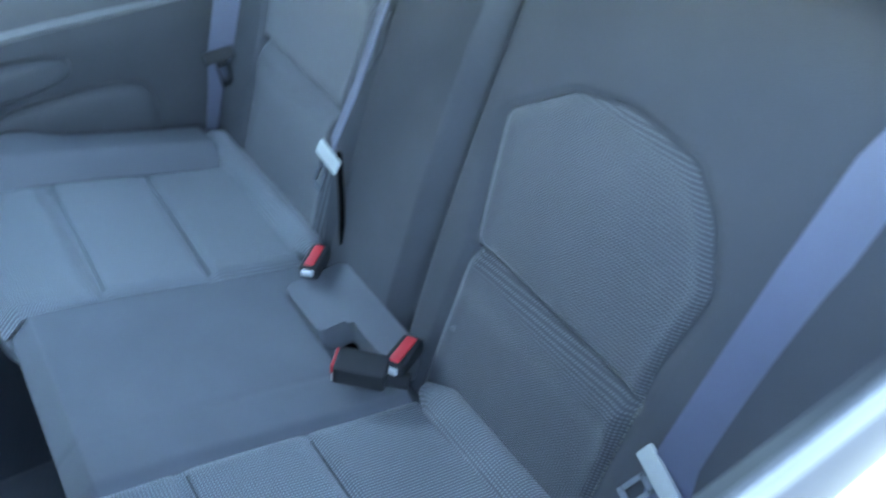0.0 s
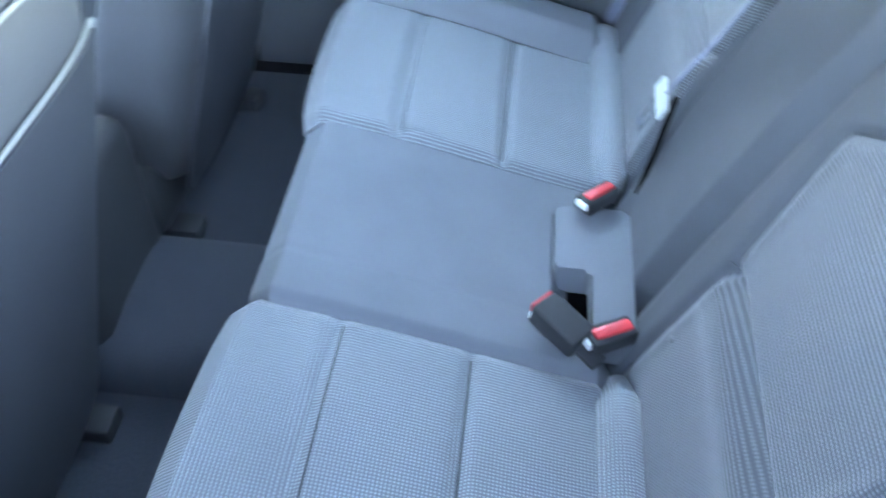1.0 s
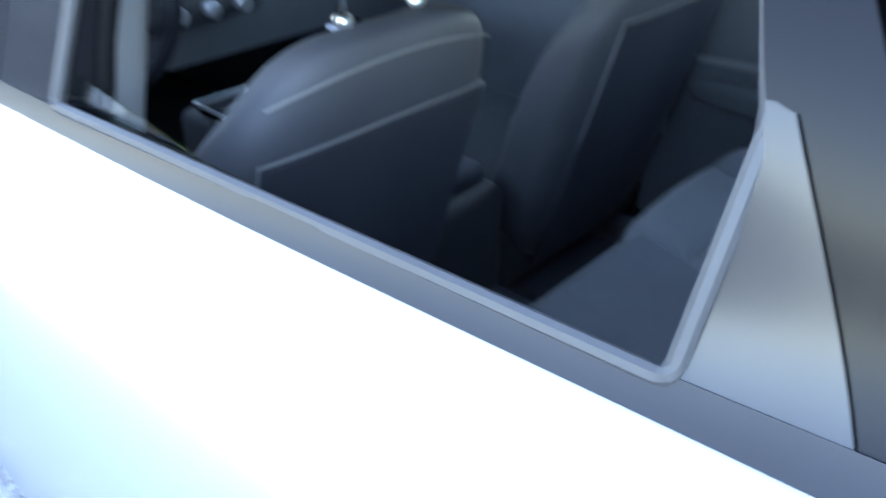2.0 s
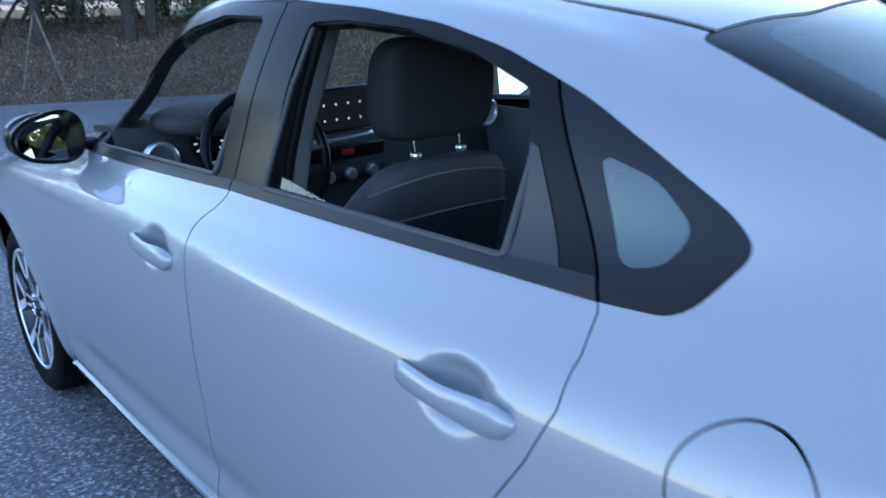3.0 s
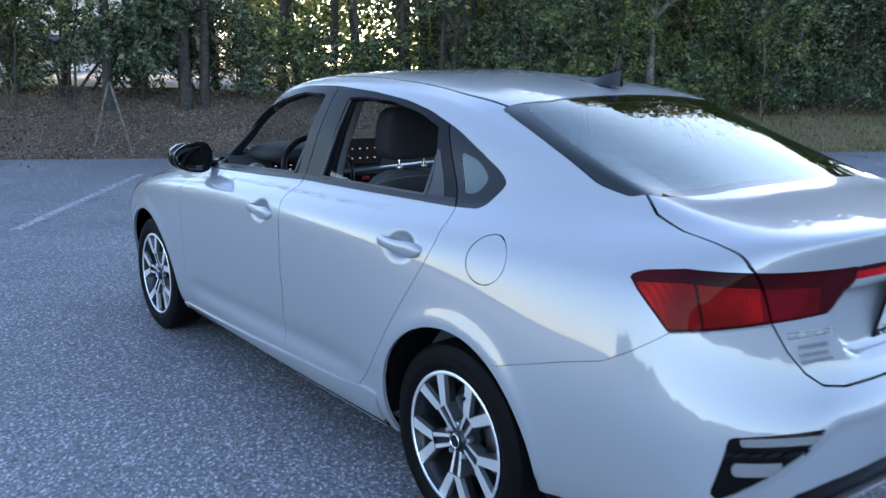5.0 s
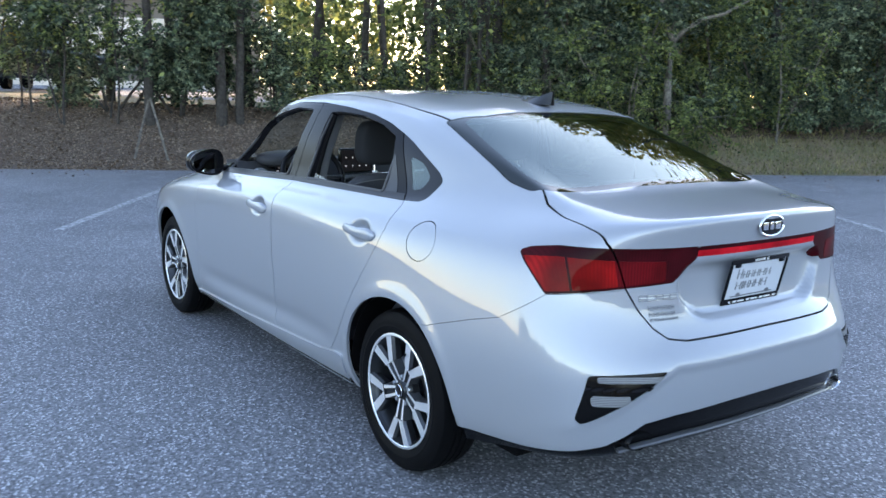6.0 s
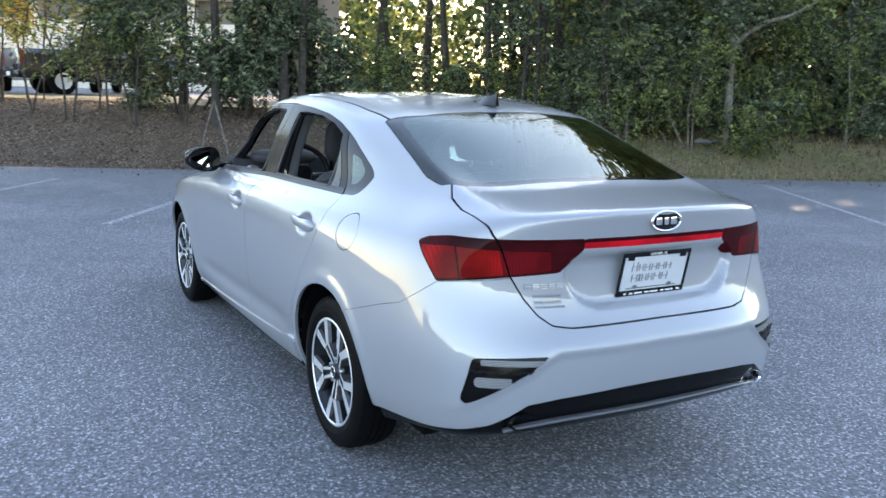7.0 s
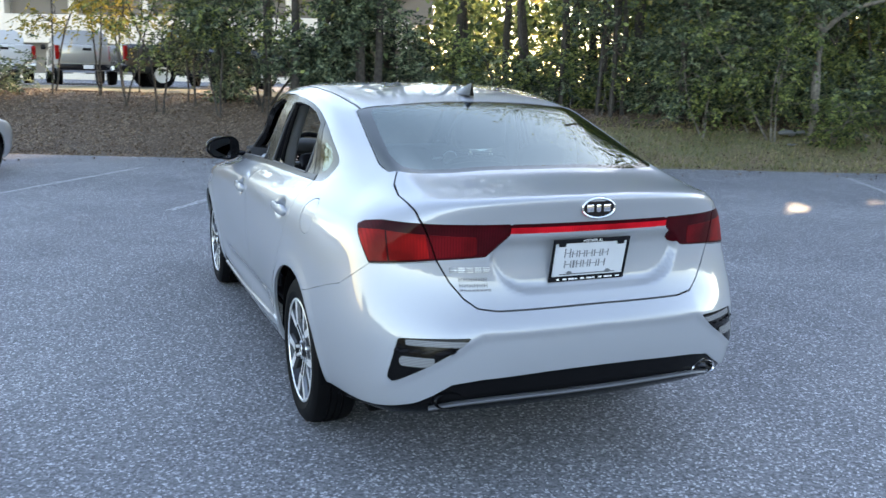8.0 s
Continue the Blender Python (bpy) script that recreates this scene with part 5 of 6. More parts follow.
# linings: floor, tunnel, far door card and pillars
part("floor_carpet", box(-.70, .30, .262, .70, 2.2, .282), CARPET, car, "black carpet", smooth=False)
part("floor_tunnel", lump((.14, .9, .12), 3, 24, 12, Matrix.Translation((0, 1.2, .27))), CARPET, car, "carpeted tunnel")
part("bench_base", box(-.66, .37, .27, .64, .70, .40, .02), CARPET, rear_bench, "dark carpeted bench foot")
part("parcel_shelf", box(-.60, -.50, 1.00, .60, .13, 1.02, .005), DARK_TRIM, car, "dark parcel shelf")
part("trunk_wall", box(-.66, .02, .30, .66, .05, 1.00), BLACK_SEAM, car, "black trunk partition", smooth=False)
for sgn in (1, -1):
    card = part("door_card", sheet(lambda u, v: (sgn * (.700 - .035 * math.exp(-((v - .60) / .16) ** 2) - .02 * (1 - v) + .022 * smooth01((v - .85) / .15)), .31 + .75 * u, .33 + .695 * v), 24, 30, .012), CARD_TRIM, car, "dark moulded door card")
    part("armrest", lump((.035, .20, .035), 3.2, 24, 14, Matrix.Translation((sgn * .655, .78, .690))), CARD_TRIM, card, "dark armrest")
    part("door_strip", tube([(sgn * .668, .34, .760), (sgn * .664, .6, .765), (sgn * .664, .86, .760), (sgn * .668, 1.04, .75)], .024, 10, flat=.6), GREY_TRIM, card, "pale grey trim strip")
    part("door_pocket", lump((.025, .15, .08), 3.5, 24, 12, Matrix.Translation((sgn * .668, .60, .555))), CARD_TRIM, card, "dark moulded map pocket")
    part("front_door_card", sheet(lambda u, v: (sgn * (.700 - .03 * math.exp(-((v - .60) / .16) ** 2)), 1.12 + .95 * u, .33 + .64 * v), 20, 20, .012), CARD_TRIM, car, "dark moulded door card")
    part("pillar_trim", tube([(sgn * .700, 1.035, .55), (sgn * .690, 1.03, .95), (sgn * .655, 1.015, 1.15), (sgn * .595, .985, 1.35)], .045, 12, flat=.6, up=(0, 1, 0)), GREY_TRIM, car, "grey centre pillar trim")
    part("rear_pillar_trim", sheet(lambda u, v: (sgn * (.690 - .085 * v - .05 * u), .20 - .32 * u, .50 + .72 * v - .12 * u * v), 12, 16, .01), GREY_TRIM, car, "grey rear pillar trim")
    part("side_lining", sheet(lambda u, v: (sgn * (.700 - .02 * v), -.05 + .47 * u, .28 + .62 * v), 8, 10, .01), CARD_TRIM, car, "dark side lining")
    part("door_seal", tube([(sgn * .715, .965, 1.01), (sgn * .700, .958, 1.10), (sgn * .668, .945, 1.22), (sgn * .632, .925, 1.335)], .010, 8), RUBBER, car, "black rubber door seal")

# the near rear glass, wound down to a sliver
rg = dlo.inside(np.maximum(distance(yz(dlo), REAR_HOLE) - .012, dlo.v[:, 2] - line_at([(.60, 1.035), (.97, 1.078)], dlo.v[:, 1])))
for s in halves(rg):
    if len(s.t) and s.v[0, 0] < 0:
        sliver = skin_object("door_glass", s.moved(-.012), GLASS_EDGE, car, "lowered greenish door glass", rim=.004)
        sliver.visible_shadow = False


# front seats
def front_seat(x, label):
    seat = tagged(new("front_seat"), label, "car seat", group="front seats")
    seat.matrix_world = pose(x, 0, 0)

    def rear(z):
        return .868 - (z - .97) * .28

    bm = lump((.240, .075, .345), 5.0, 48, 36)
    for v in bm.verts:
        z = v.co.z + .715
        narrow = 1 - .13 * smooth01((z - .90) / .17) - .05 * smooth01((.6 - z) / .2)
        side = abs(v.co.x) / .236
        v.co.x = v.co.x * narrow + .022 * smooth01((z - .90) / .17)
        if v.co.y > 0:
            v.co.y *= 1 - .75 * smooth01((z - .74) / .28)
        v.co.y += rear(z) + .075 + (.03 * side ** 3 * (1 - smooth01((z - .80) / .22)) if v.co.y > 0 else .028 * side ** 4)
        v.co.z = z
    part("backrest", bm, SEAT_BACK, seat, "dark grey upholstered seat back")
    panel = sheet(lambda u, v: ((u - .5) * .39, rear(.40 + .545 * v) - .006 + .020 * abs(2 * u - 1) ** 3, .40 + .545 * v - .012 * abs(2 * u - 1) ** 2), 24, 24, .01)
    part("map_pocket", panel, SEAT_POCKET, seat, "dark map pocket on the seat back")
    for z, half, sag, off in ((.950, .198, .010, .004), (1.036, .190, .026, .011)):
        pts = [((2 * k / 24 - 1) * half, rear(z) - .003 + (off if off > .01 else 0) + .022 * abs(2 * k / 24 - 1) ** 3, z - sag * abs(2 * k / 24 - 1) ** 2.2) for k in range(25)]
        part("piping", tube(pts, .0021, 6), STITCH, seat, "pale seam piping")
    for sx in (-1, 1):
        pts = [(sx * (.198 - .012 * k / 12), rear(.94 - .53 * k / 12) + .014, .94 - .53 * k / 12) for k in range(13)]
        part("piping", tube(pts, .0022, 6), GREY_TRIM, seat, "pale seam piping")
    part("cushion", lump((.235, .25, .075), 3.2, 36, 20, Matrix.Translation((0, 1.29, .50)) @ pose(0, 0, 0, 6)), SEAT_FRONT, seat, "dark grey seat cushion")
    part("side_shield", box(-.25, 1.08, .31, .25, 1.46, .46, .03, 3), DARK_TRIM, seat, "black plastic seat base")
    for sx in (-.19, .19):
        part("seat_rail", box(sx - .025, 1.04, .282, sx + .025, 1.50, .312, .006), DARK_TRIM, seat, "black seat rail")
    bm = lump((.150, .052, .108), 5.5, 36, 24)
    for v in bm.verts:
        v.co.x *= 1 - .10 * smooth01((v.co.z - .02) / .09) - .06 * smooth01((-.03 - v.co.z) / .07)
        v.co.y += .945 - v.co.z * .10
        v.co.x += .035
        v.co.z += 1.205
    rest = part("headrest", bm, SEAT_FRONT, seat, "dark cloth headrest")
    for sx in (-.028, .098):
        part("headrest_post", tube([(sx, .925, 1.03), (sx, .935, 1.12)], .0055, 12), CHROME, rest, "chrome headrest post")
        part("post_guide", lathe([(1.058, .009), (1.066, .013), (1.071, .012), (1.073, .008)], 20, "Z"), SATIN_METAL, rest, "satin post guide", at=pose(sx, .928, 0))
    return seat


front_seat(-.388, "dark grey cloth driver's seat with chrome headrest posts")
front_seat(.388, "dark grey cloth passenger seat with chrome headrest posts")

# dashboard, wheel and console
dash = tagged(new("dashboard"), "black dashboard with a glowing touch screen and silver strip", "dashboard")
bm = sheet(lambda u, v: (-.70 + 1.40 * u, 1.86 + .14 * math.sin(v * 2.2) + .42 * max(0, v - .55), .70 + .345 * math.sin(min(1, v * 1.5) * math.pi / 2) - .04 * max(0, v - .62)), 40, 20, .02)
part("dash_panel", bm, DARK_TRIM, dash, "black soft dash panel")
part("cluster_hood", lump((.20, .13, .05), 2.6, 28, 14, Matrix.Translation((-.40, 1.93, 1.045))), DARK_TRIM, dash, "hood over the gauges")
SCREEN = Nodes("lit_screen", (.01, .01, .012), .15)
SCREEN.set("Emission Color", (.35, .40, .50, 1))
SCREEN.set("Emission Strength", .003)
LIT = Nodes("lit_icons", (.6, .62, .65), .4)
LIT.set("Emission Color", (.8, .85, 1, 1))
LIT.set("Emission Strength", .10)
REDLIT = Nodes("red_gauge_light", (.25, .01, .01), .4)
REDLIT.set("Emission Color", (1, .05, .04, 1))
REDLIT.set("Emission Strength", .004)
shell = part("screen_housing", box(-.115, 1.862, .955, .115, 1.89, 1.105, .012, 3), BLACK_GLOSS, dash, "black touch screen housing")
part("display", box(-.100, 1.8595, .968, .100, 1.863, 1.094), SCREEN.m, shell, "dark lit display", smooth=False)
for i in range(4):
    for z in (1.0, 1.05):
        part("icon", box(-.076 + i * .046, 1.8575, z - .0035, -.069 + i * .046, 1.860, z + .0035, .001), LIT.m, shell, smooth=False)
part("silver_strip", tube([(-.16, 1.858, .935), (.0, 1.855, .938), (.2, 1.862, .945), (.60, 1.90, .955)], .013, 10, flat=.7), SATIN_METAL, dash, "satin silver dash strip")
part("vent_panel", box(-.15, 1.845, .868, .15, 1.87, .918, .008, 3), BLACK_GLOSS, dash, "black centre vents")
part("hazard_button", box(-.022, 1.840, .885, .022, 1.846, .903, .002), REDLIT.m, dash, "red hazard button")
part("climate_panel", box(-.15, 1.842, .790, .15, 1.872, .852, .010, 3), DARK_TRIM, dash, "climate panel")
for x in (-.085, 0, .085):
    part("climate_knob", lathe([(0, .021), (-.018, .020), (-.022, .017), (-.022, 0)], 28, "Y"), SATIN_METAL, dash, "silver climate knob", at=pose(x, 1.842, .822))
for x in (-.47, -.33):
    g = part("gauge", lathe([(0, .058), (-.01, .058), (-.012, .052), (-.004, .050), (-.004, 0)], 36, "Y"), BLACK_GLOSS, dash, "round black gauge", at=pose(x, 1.868, .985))
    for k in range(9):
        a = radians(-30 + 30 * k)
        part("gauge_mark", box(-.002, -.008, .036, .002, -.005, .046), LIT.m, g, smooth=False, at=pose(0, 0, 0, 0, math.degrees(a) - 90, 0))
    part("needle", box(-.0015, -.009, 0, .0015, -.007, .04), REDLIT.m, g, "red gauge needle", smooth=False, at=pose(0, 0, 0, 0, -50, 0))
for x in (-.62, .62):
    part("side_vent", lathe([(0, .052), (-.02, .052), (-.024, .046), (-.012, .040), (-.006, 0)], 32, "Y"), SATIN_METAL, dash, "round silver-ringed vent", at=pose(x, 1.865, .955))
wheel_thing = tagged(new("steering_wheel"), "black leather steering wheel in front of the gauges", "steering wheel")
wheel_thing.matrix_world = pose(-.395, 1.64, .965, -22)
part("rim", tube([(.182 * math.cos(2 * math.pi * k / 48), 0, .182 * math.sin(2 * math.pi * k / 48)) for k in range(48)], .0155, 12, closed=True, up=(0, 1, 0)), BLACK_TRIM, wheel_thing, "black leather rim")
part("hub", lump((.075, .03, .06), 3, 24, 14), BLACK_TRIM, wheel_thing, "black hub pad")
for a in (0, 180, 270):
    part("spoke", tube([(.06 * math.cos(radians(a)), 0, .06 * math.sin(radians(a))), (.175 * math.cos(radians(a)), 0, .175 * math.sin(radians(a)))], .016, 10, flat=.5), SATIN_METAL if a != 270 else BLACK_TRIM, wheel_thing)
part("column", tube([(0, .02, 0), (0, .22, -.02)], .04, 14), DARK_TRIM, wheel_thing, "steering column")
console = tagged(new("centre_console"), "black centre console with a silver gear lever", "console")
part("body", box(-.115, 1.06, .30, .115, 1.86, .610, .03, 3), DARK_TRIM, console, "black console body")
part("armrest_lid", box(-.105, 1.10, .600, .105, 1.34, .645, .025, 3), CARPET, console, "padded armrest lid")
part("shift_panel", box(-.095, 1.38, .605, .095, 1.80, .622, .008, 2), BLACK_GLOSS, console, "gloss black shift panel")
part("panel_rim", tube([(-.095, 1.38, .622), (-.095, 1.80, .630), (.095, 1.80, .630), (.095, 1.38, .622)], .006, 8, closed=True), SATIN_METAL, console, "silver panel rim")
lever = part("gear_lever", tube([(-.02, 1.62, .62), (-.02, 1.60, .705)], .012, 12), CHROME, console, "chrome gear lever")
part("gear_knob", lump((.028, .030, .026), 2.6, 20, 14, Matrix.Translation((-.02, 1.595, .722))), SATIN_METAL, lever, "silver gear knob")
for y in (1.44, 1.50):
    part("console_switch", box(.03, y, .622, .06, y + .03, .630, .003), SATIN_METAL, console)
part("cup_holder", lathe([(.60, .042), (.622, .044), (.626, .042), (.622, .038), (.56, .036), (.56, 0)], 28, "Z"), SATIN_METAL, console, "silver cup holder ring", at=pose(.0, 1.31, 0))

PAPER = plastic("pale_card", (.55, .62, .58), .6, 200, .05)
card = tagged(new("printed_card"), "pale printed card lying on the black centre console", "card")
card.matrix_world = pose(.098, 1.625, .632, 0, 4, -24)
part("sheet", box(-.058, -.070, 0, .058, .070, .003, .001, 1), PAPER, card)
for y0, y1, half in ((.040, .052, .034), (.018, .024, .044), (.004, .010, .040), (-.030, -.010, .022), (-.052, -.046, .044)):
    part("print_bar", box(-half, y0, .003, half, y1, .0036), GREY_INK, card, "dark printed bar", smooth=False)

# ---- ground: one sheet, flat asphalt that rises into a leaf-strewn bank and a higher lot behind ----
EDGE_N, EDGE_D = Vector((.4147, .9100)), 11.33
ALONG = Vector((.9100, -.4147))


def bank(x, y):
    """Height of the ground: 0 on the asphalt, rising behind its edge."""
    v = x * EDGE_N.x + y * EDGE_N.y - EDGE_D
    u = x * ALONG.x + y * ALONG.y
    if v <= 0:
        return 0.0
    top = .95 + .25 * (1 / (1 + math.exp((u + 4) / 3)))
    t = min(1, v / 3.6)
    return top * (t * t * (3 - 2 * t)) * .92 + .03 * noise.noise((x * .9, y * .9, 0)) * min(1, v) + .015 * noise.noise((x * 3, y * 3, 4)) * min(1, v)


def edge_point(u, v):
    p = ALONG * u + EDGE_N * (EDGE_D + v)
    return p.x, p.y


def build_ground():
    us = sorted({*[round(-18 + .5 * k, 2) for k in range(97)], *[s * d for s in (-1, 1) for d in (36, 48, 70, 110, 200, 600)]})
    vs = sorted({-600, -200, -90, -50, -30, -20, -15, *[-12 + 1.0 * k for k in range(12)], *[.2 * k for k in range(-4, 24)], 5, 5.5, 6, 7, 8, 10, 14, 20, 30, 50, 90, 200, 600})
    verts, faces, mats = [], [], []
    for v in vs:
        for u in us:
            w = v
            if abs(v) < .35 and abs(u) < 40:
                w = v + .10 * noise.noise((u * .8, 0, 0)) + .04 * noise.noise((u * 4, 1, 0))
            x, y = edge_point(u, w)
            verts.append((x, y, bank(x, y) if v > 0 else 0.0))
    n = len(us)
    for i in range(len(vs) - 1):
        for j in range(n - 1):
            faces.append((i * n + j, i * n + j + 1, (i + 1) * n + j + 1, (i + 1) * n + j))
            v, u = vs[i], us[j]
            mats.append(0 if v < -.001 else 2 if u < -1 and 3.4 <= v < 9 else 0 if v >= 7 and u < 14 else 2 if (v >= 4.6 or (u < -4.5 and v >= 3.4) or (u > 1.0 and v < 2.2)) else 1)
    mesh = bpy.data.meshes.new("ground")
    mesh.from_pydata(verts, [], faces)
    for m in (ASPHALT, LITTER, GRASS):
        mesh.materials.append(m)
    mesh.polygons.foreach_set("material_index", mats)
    mesh.polygons.foreach_set("use_smooth", [True] * len(faces))
    return tagged(new("ground", mesh), "grey speckled asphalt lot rising into a leaf-covered bank", "ground", kind="structure")


build_ground()
for name, (x0, y0), (x1, y1) in (("a", (-.90, 6.25), (1.35, 9.65)), ("b", (-3.9, 6.4), (-.95, 10.95)), ("c", (6.9, 2.0), (9.9, 6.95))):
    d = Vector((x1 - x0, y1 - y0)).normalized()
    s = Vector((-d.y, d.x)) * .05
    bm = bmesh.new()
    a, b = Vector((x0, y0)), Vector((x1, y1))
    steps = 24
    rows = []
    for k in range(steps + 1):
        p = a.lerp(b, k / steps)
        rows.append([bm.verts.new((*(p + s * q * (1 + .15 * noise.noise((k * .7, q, 0)))), .004)) for q in (-1, 1)])
    for p, q in zip(rows, rows[1:]):
        bm.faces.new((p[0], p[1], q[1], q[0]))
    tagged(part("parking_line", bm, LINE_PAINT, smooth=False), "worn white painted parking line on asphalt", "road marking", kind="structure")

# ---- the hedge and wood behind the lot ----
RNG = np.random.default_rng(7)


def sprays(tips, twigs, length, per=12):
    """Leafy twigs that start near the given points: the leaves' middles and directions, in two rows along each twig."""
    tips = np.asarray(tips, float)
    start = tips[RNG.integers(0, len(tips), twigs)] + RNG.normal(size=(twigs, 3)) * length * .45
    mid = tips.mean(0)
    d = RNG.normal(size=(twigs, 3)) * (1, 1, .55) + (start - mid) * .5
    d[:, 2] -= .35
    d /= np.linalg.norm(d, axis=1)[:, None]
    side = np.cross(d, RNG.normal(size=(twigs, 3)) * .35 + (0, 0, 1))
    side /= np.maximum(np.linalg.norm(side, axis=1), 1e-6)[:, None]
    ln = length * RNG.uniform(.6, 1.5, twigs)
    k = np.arange(per)
    t = (k // 2 + .5) / (per / 2)
    way = np.where(k % 2, 1.0, -1.0)
    axis = d[:, None] * .55 + side[:, None] * way[None, :, None] + RNG.normal(size=(twigs, per, 3)) * .28
    pos = start[:, None] + d[:, None] * (ln[:, None] * t[None])[..., None] - np.array((0, 0, .25)) * (ln[:, None] * t[None] ** 2)[..., None] + axis * length * .10
    return pos.reshape(-1, 3), axis.reshape(-1, 3)


# Sunlit spots on the asphalt, placed to fit the camera's view.
SUN_SPOTS = [(5.2 + .15 * k, 4.32 + .022 * k + .20 * math.sin(k * 2.3), .088 + .018 * math.sin(k * 1.7)) for k in range(42)]


def in_sunway(P):
    """Leaves in tunnels cut towards the low sun to light spots of the lot."""
    d = np.array(SUN_FROM)
    hit = np.zeros(len(P), bool)
    for x, y, r in SUN_SPOTS:
        q = P - (x, y, 0)
        hit |= (np.linalg.norm(q - np.outer(q @ d, d), axis=1) < r) & (q @ d > 0)
    return hit


def leaf_mesh(name, centres, size, material, parent=None, label="", droop=.3, slim=.30, axes=None):
    """Many small folded leaves at the given points, joined in one mesh."""
    c = np.asarray(centres, float)
    clear = ~in_sunway(c + (np.array(parent.location) if parent else 0))
    c = c[clear]
    axes = None if axes is None else np.array(axes, float)[clear]
    m = len(c)
    a = RNG.normal(size=(m, 3)) if axes is None else np.array(axes, float)
    a[:, 2] -= droop
    a /= np.linalg.norm(a, axis=1)[:, None]
    b = np.cross(a, RNG.normal(size=(m, 3)))
    b /= np.maximum(np.linalg.norm(b, axis=1), 1e-6)[:, None]
    n = np.cross(a, b)
    s = (size * RNG.uniform(.65, 1.35, m))[:, None]
    v = np.stack([c - a * s * .5, c + b * s * slim + n * s * .10, c + a * s * .5, c - b * s * slim + n * s * .10], 1).reshape(-1, 3)
    k = np.arange(m)[:, None] * 4
    t = np.concatenate([k + [0, 1, 2], k + [0, 2, 3]], 1).reshape(-1)
    mesh = bpy.data.meshes.new(name)
    mesh.vertices.add(len(v))
    mesh.vertices.foreach_set("co", v.ravel())
    mesh.loops.add(len(t))
    mesh.loops.foreach_set("vertex_index", t)
    mesh.polygons.add(len(t) // 3)
    mesh.polygons.foreach_set("loop_start", np.arange(0, len(t), 3))
    mesh.polygons.foreach_set("loop_total", np.full(len(t) // 3, 3))
    mesh.update()
    mesh.validate()
    mesh.materials.append(material)
    ob = new(name, mesh)
    ob.parent = parent
    return tagged(ob, label)


def limb(p, d, length, r0, r1, steps=7, wander=.16, lift=.02):
    """Points and radii of a crooked limb."""
    p, d = Vector(p), Vector(d).normalized()
    pts, rad = [p.copy()], [r0]
    for k in range(steps):
        d = (d + Vector(RNG.normal(size=3) * wander) + Vector((0, 0, lift))).normalized()
        p = p + d * length / steps
        pts.append(p.copy())
        rad.append(r0 + (r1 - r0) * (k + 1) / steps)
    return pts, rad


def tree(name, u, v, height, trunk_r, crown_lo, spread, leaves, size, leaf, bark, label, category, limbs=7, lean=.05, stems=1, clump=.30, flat=1.0):
    """A tree or shrub: tapered stems, limbs, and leaves in uneven clumps along the limbs."""
    x, y = edge_point(u, v)
    z = bank(x, y) - .05
    thing = tagged(new(name), label, category)
    thing.location = (x, y, z)
    wood, tips = bmesh.new(), []
    for s in range(stems):
        off = Vector((RNG.normal() * .12 * (stems > 1), RNG.normal() * .12 * (stems > 1), 0))
        pts, rad = limb(off, (RNG.normal() * lean * (1 + stems), RNG.normal() * lean * (1 + stems), 1), height * RNG.uniform(.8, 1), trunk_r * (1 if stems == 1 else .6), trunk_r * .2, 12, .05 + .02 * stems, .03)
        tube(pts, rad, 8, bm=wood)
        for q in range(limbs):
            t = crown_lo + (1 - crown_lo) * (q + RNG.uniform(0, 1)) / limbs
            i = min(len(pts) - 1, max(1, int(t * (len(pts) - 1))))
            a = RNG.uniform(0, 2 * math.pi)
            up = RNG.uniform(-.1, .6)
            ln = spread * RNG.uniform(.55, 1.1) * (1 - .45 * t)
            lp, lr = limb(pts[i], (math.cos(a), math.sin(a), up), ln, max(.008, rad[i] * .5), .004, 6, .2, -.01)
            tube(lp, lr, 5, bm=wood)
            tips += lp[2:]
            for w in (3, 5):
                tw, tr = limb(lp[w], (RNG.normal(), RNG.normal(), RNG.normal() * .5), ln * .4, .006, .003, 3, .25, -.03)
                tube(tw, tr, 4, bm=wood)
                tips += tw[1:]
        tips += pts[int(len(pts) * max(.35, crown_lo)):]
    part("trunk", wood, bark, thing, "crooked stems and limbs")
    tips = np.array([tuple(p) for p in tips])
    spots, ways = sprays(tips, leaves // 12, clump * 1.35)
    keep = spots[:, 2] > .08
    leaf_mesh("crown", spots[keep], size, leaf, thing, "loose leafy crown", slim=.25, axes=ways[keep])
    return thing


DENSE = "dense dark green evergreen shrub on the bank"
# the dense shrubs, from the lot's left part to its right
for u, v, h, n in ((-5.2, 3.0, 3.0, 2200), (-4.6, 2.7, 3.4, 4300), (-4.0, 3.1, 3.6, 4800), (-3.2, 2.8, 3.3, 4300), (-2.4, 3.3, 2.9, 3200)):
    tree("shrub", u, v, h, .05, .25, 1.0, n * 2, .085, LEAF_SHRUB, BARK_DARK, DENSE, "shrub", 8, .10, 3, .20)
for u, v, h, n in ((-1.5, 3.0, 2.3, 2600), (-.5, 3.3, 1.9, 2200), (.5, 3.1, 1.7, 2200), (1.5, 3.4, 1.5, 1800), (2.5, 3.7, 1.4, 1400)):
    tree("shrub", u, v, h, .04, .20, 1.0, n * 2, .082, LEAF_SHRUB if v < 3.2 else LEAF_GREEN, BARK_DARK, "loose dark green shrub on the bank", "shrub", 8, .12, 3, .20)
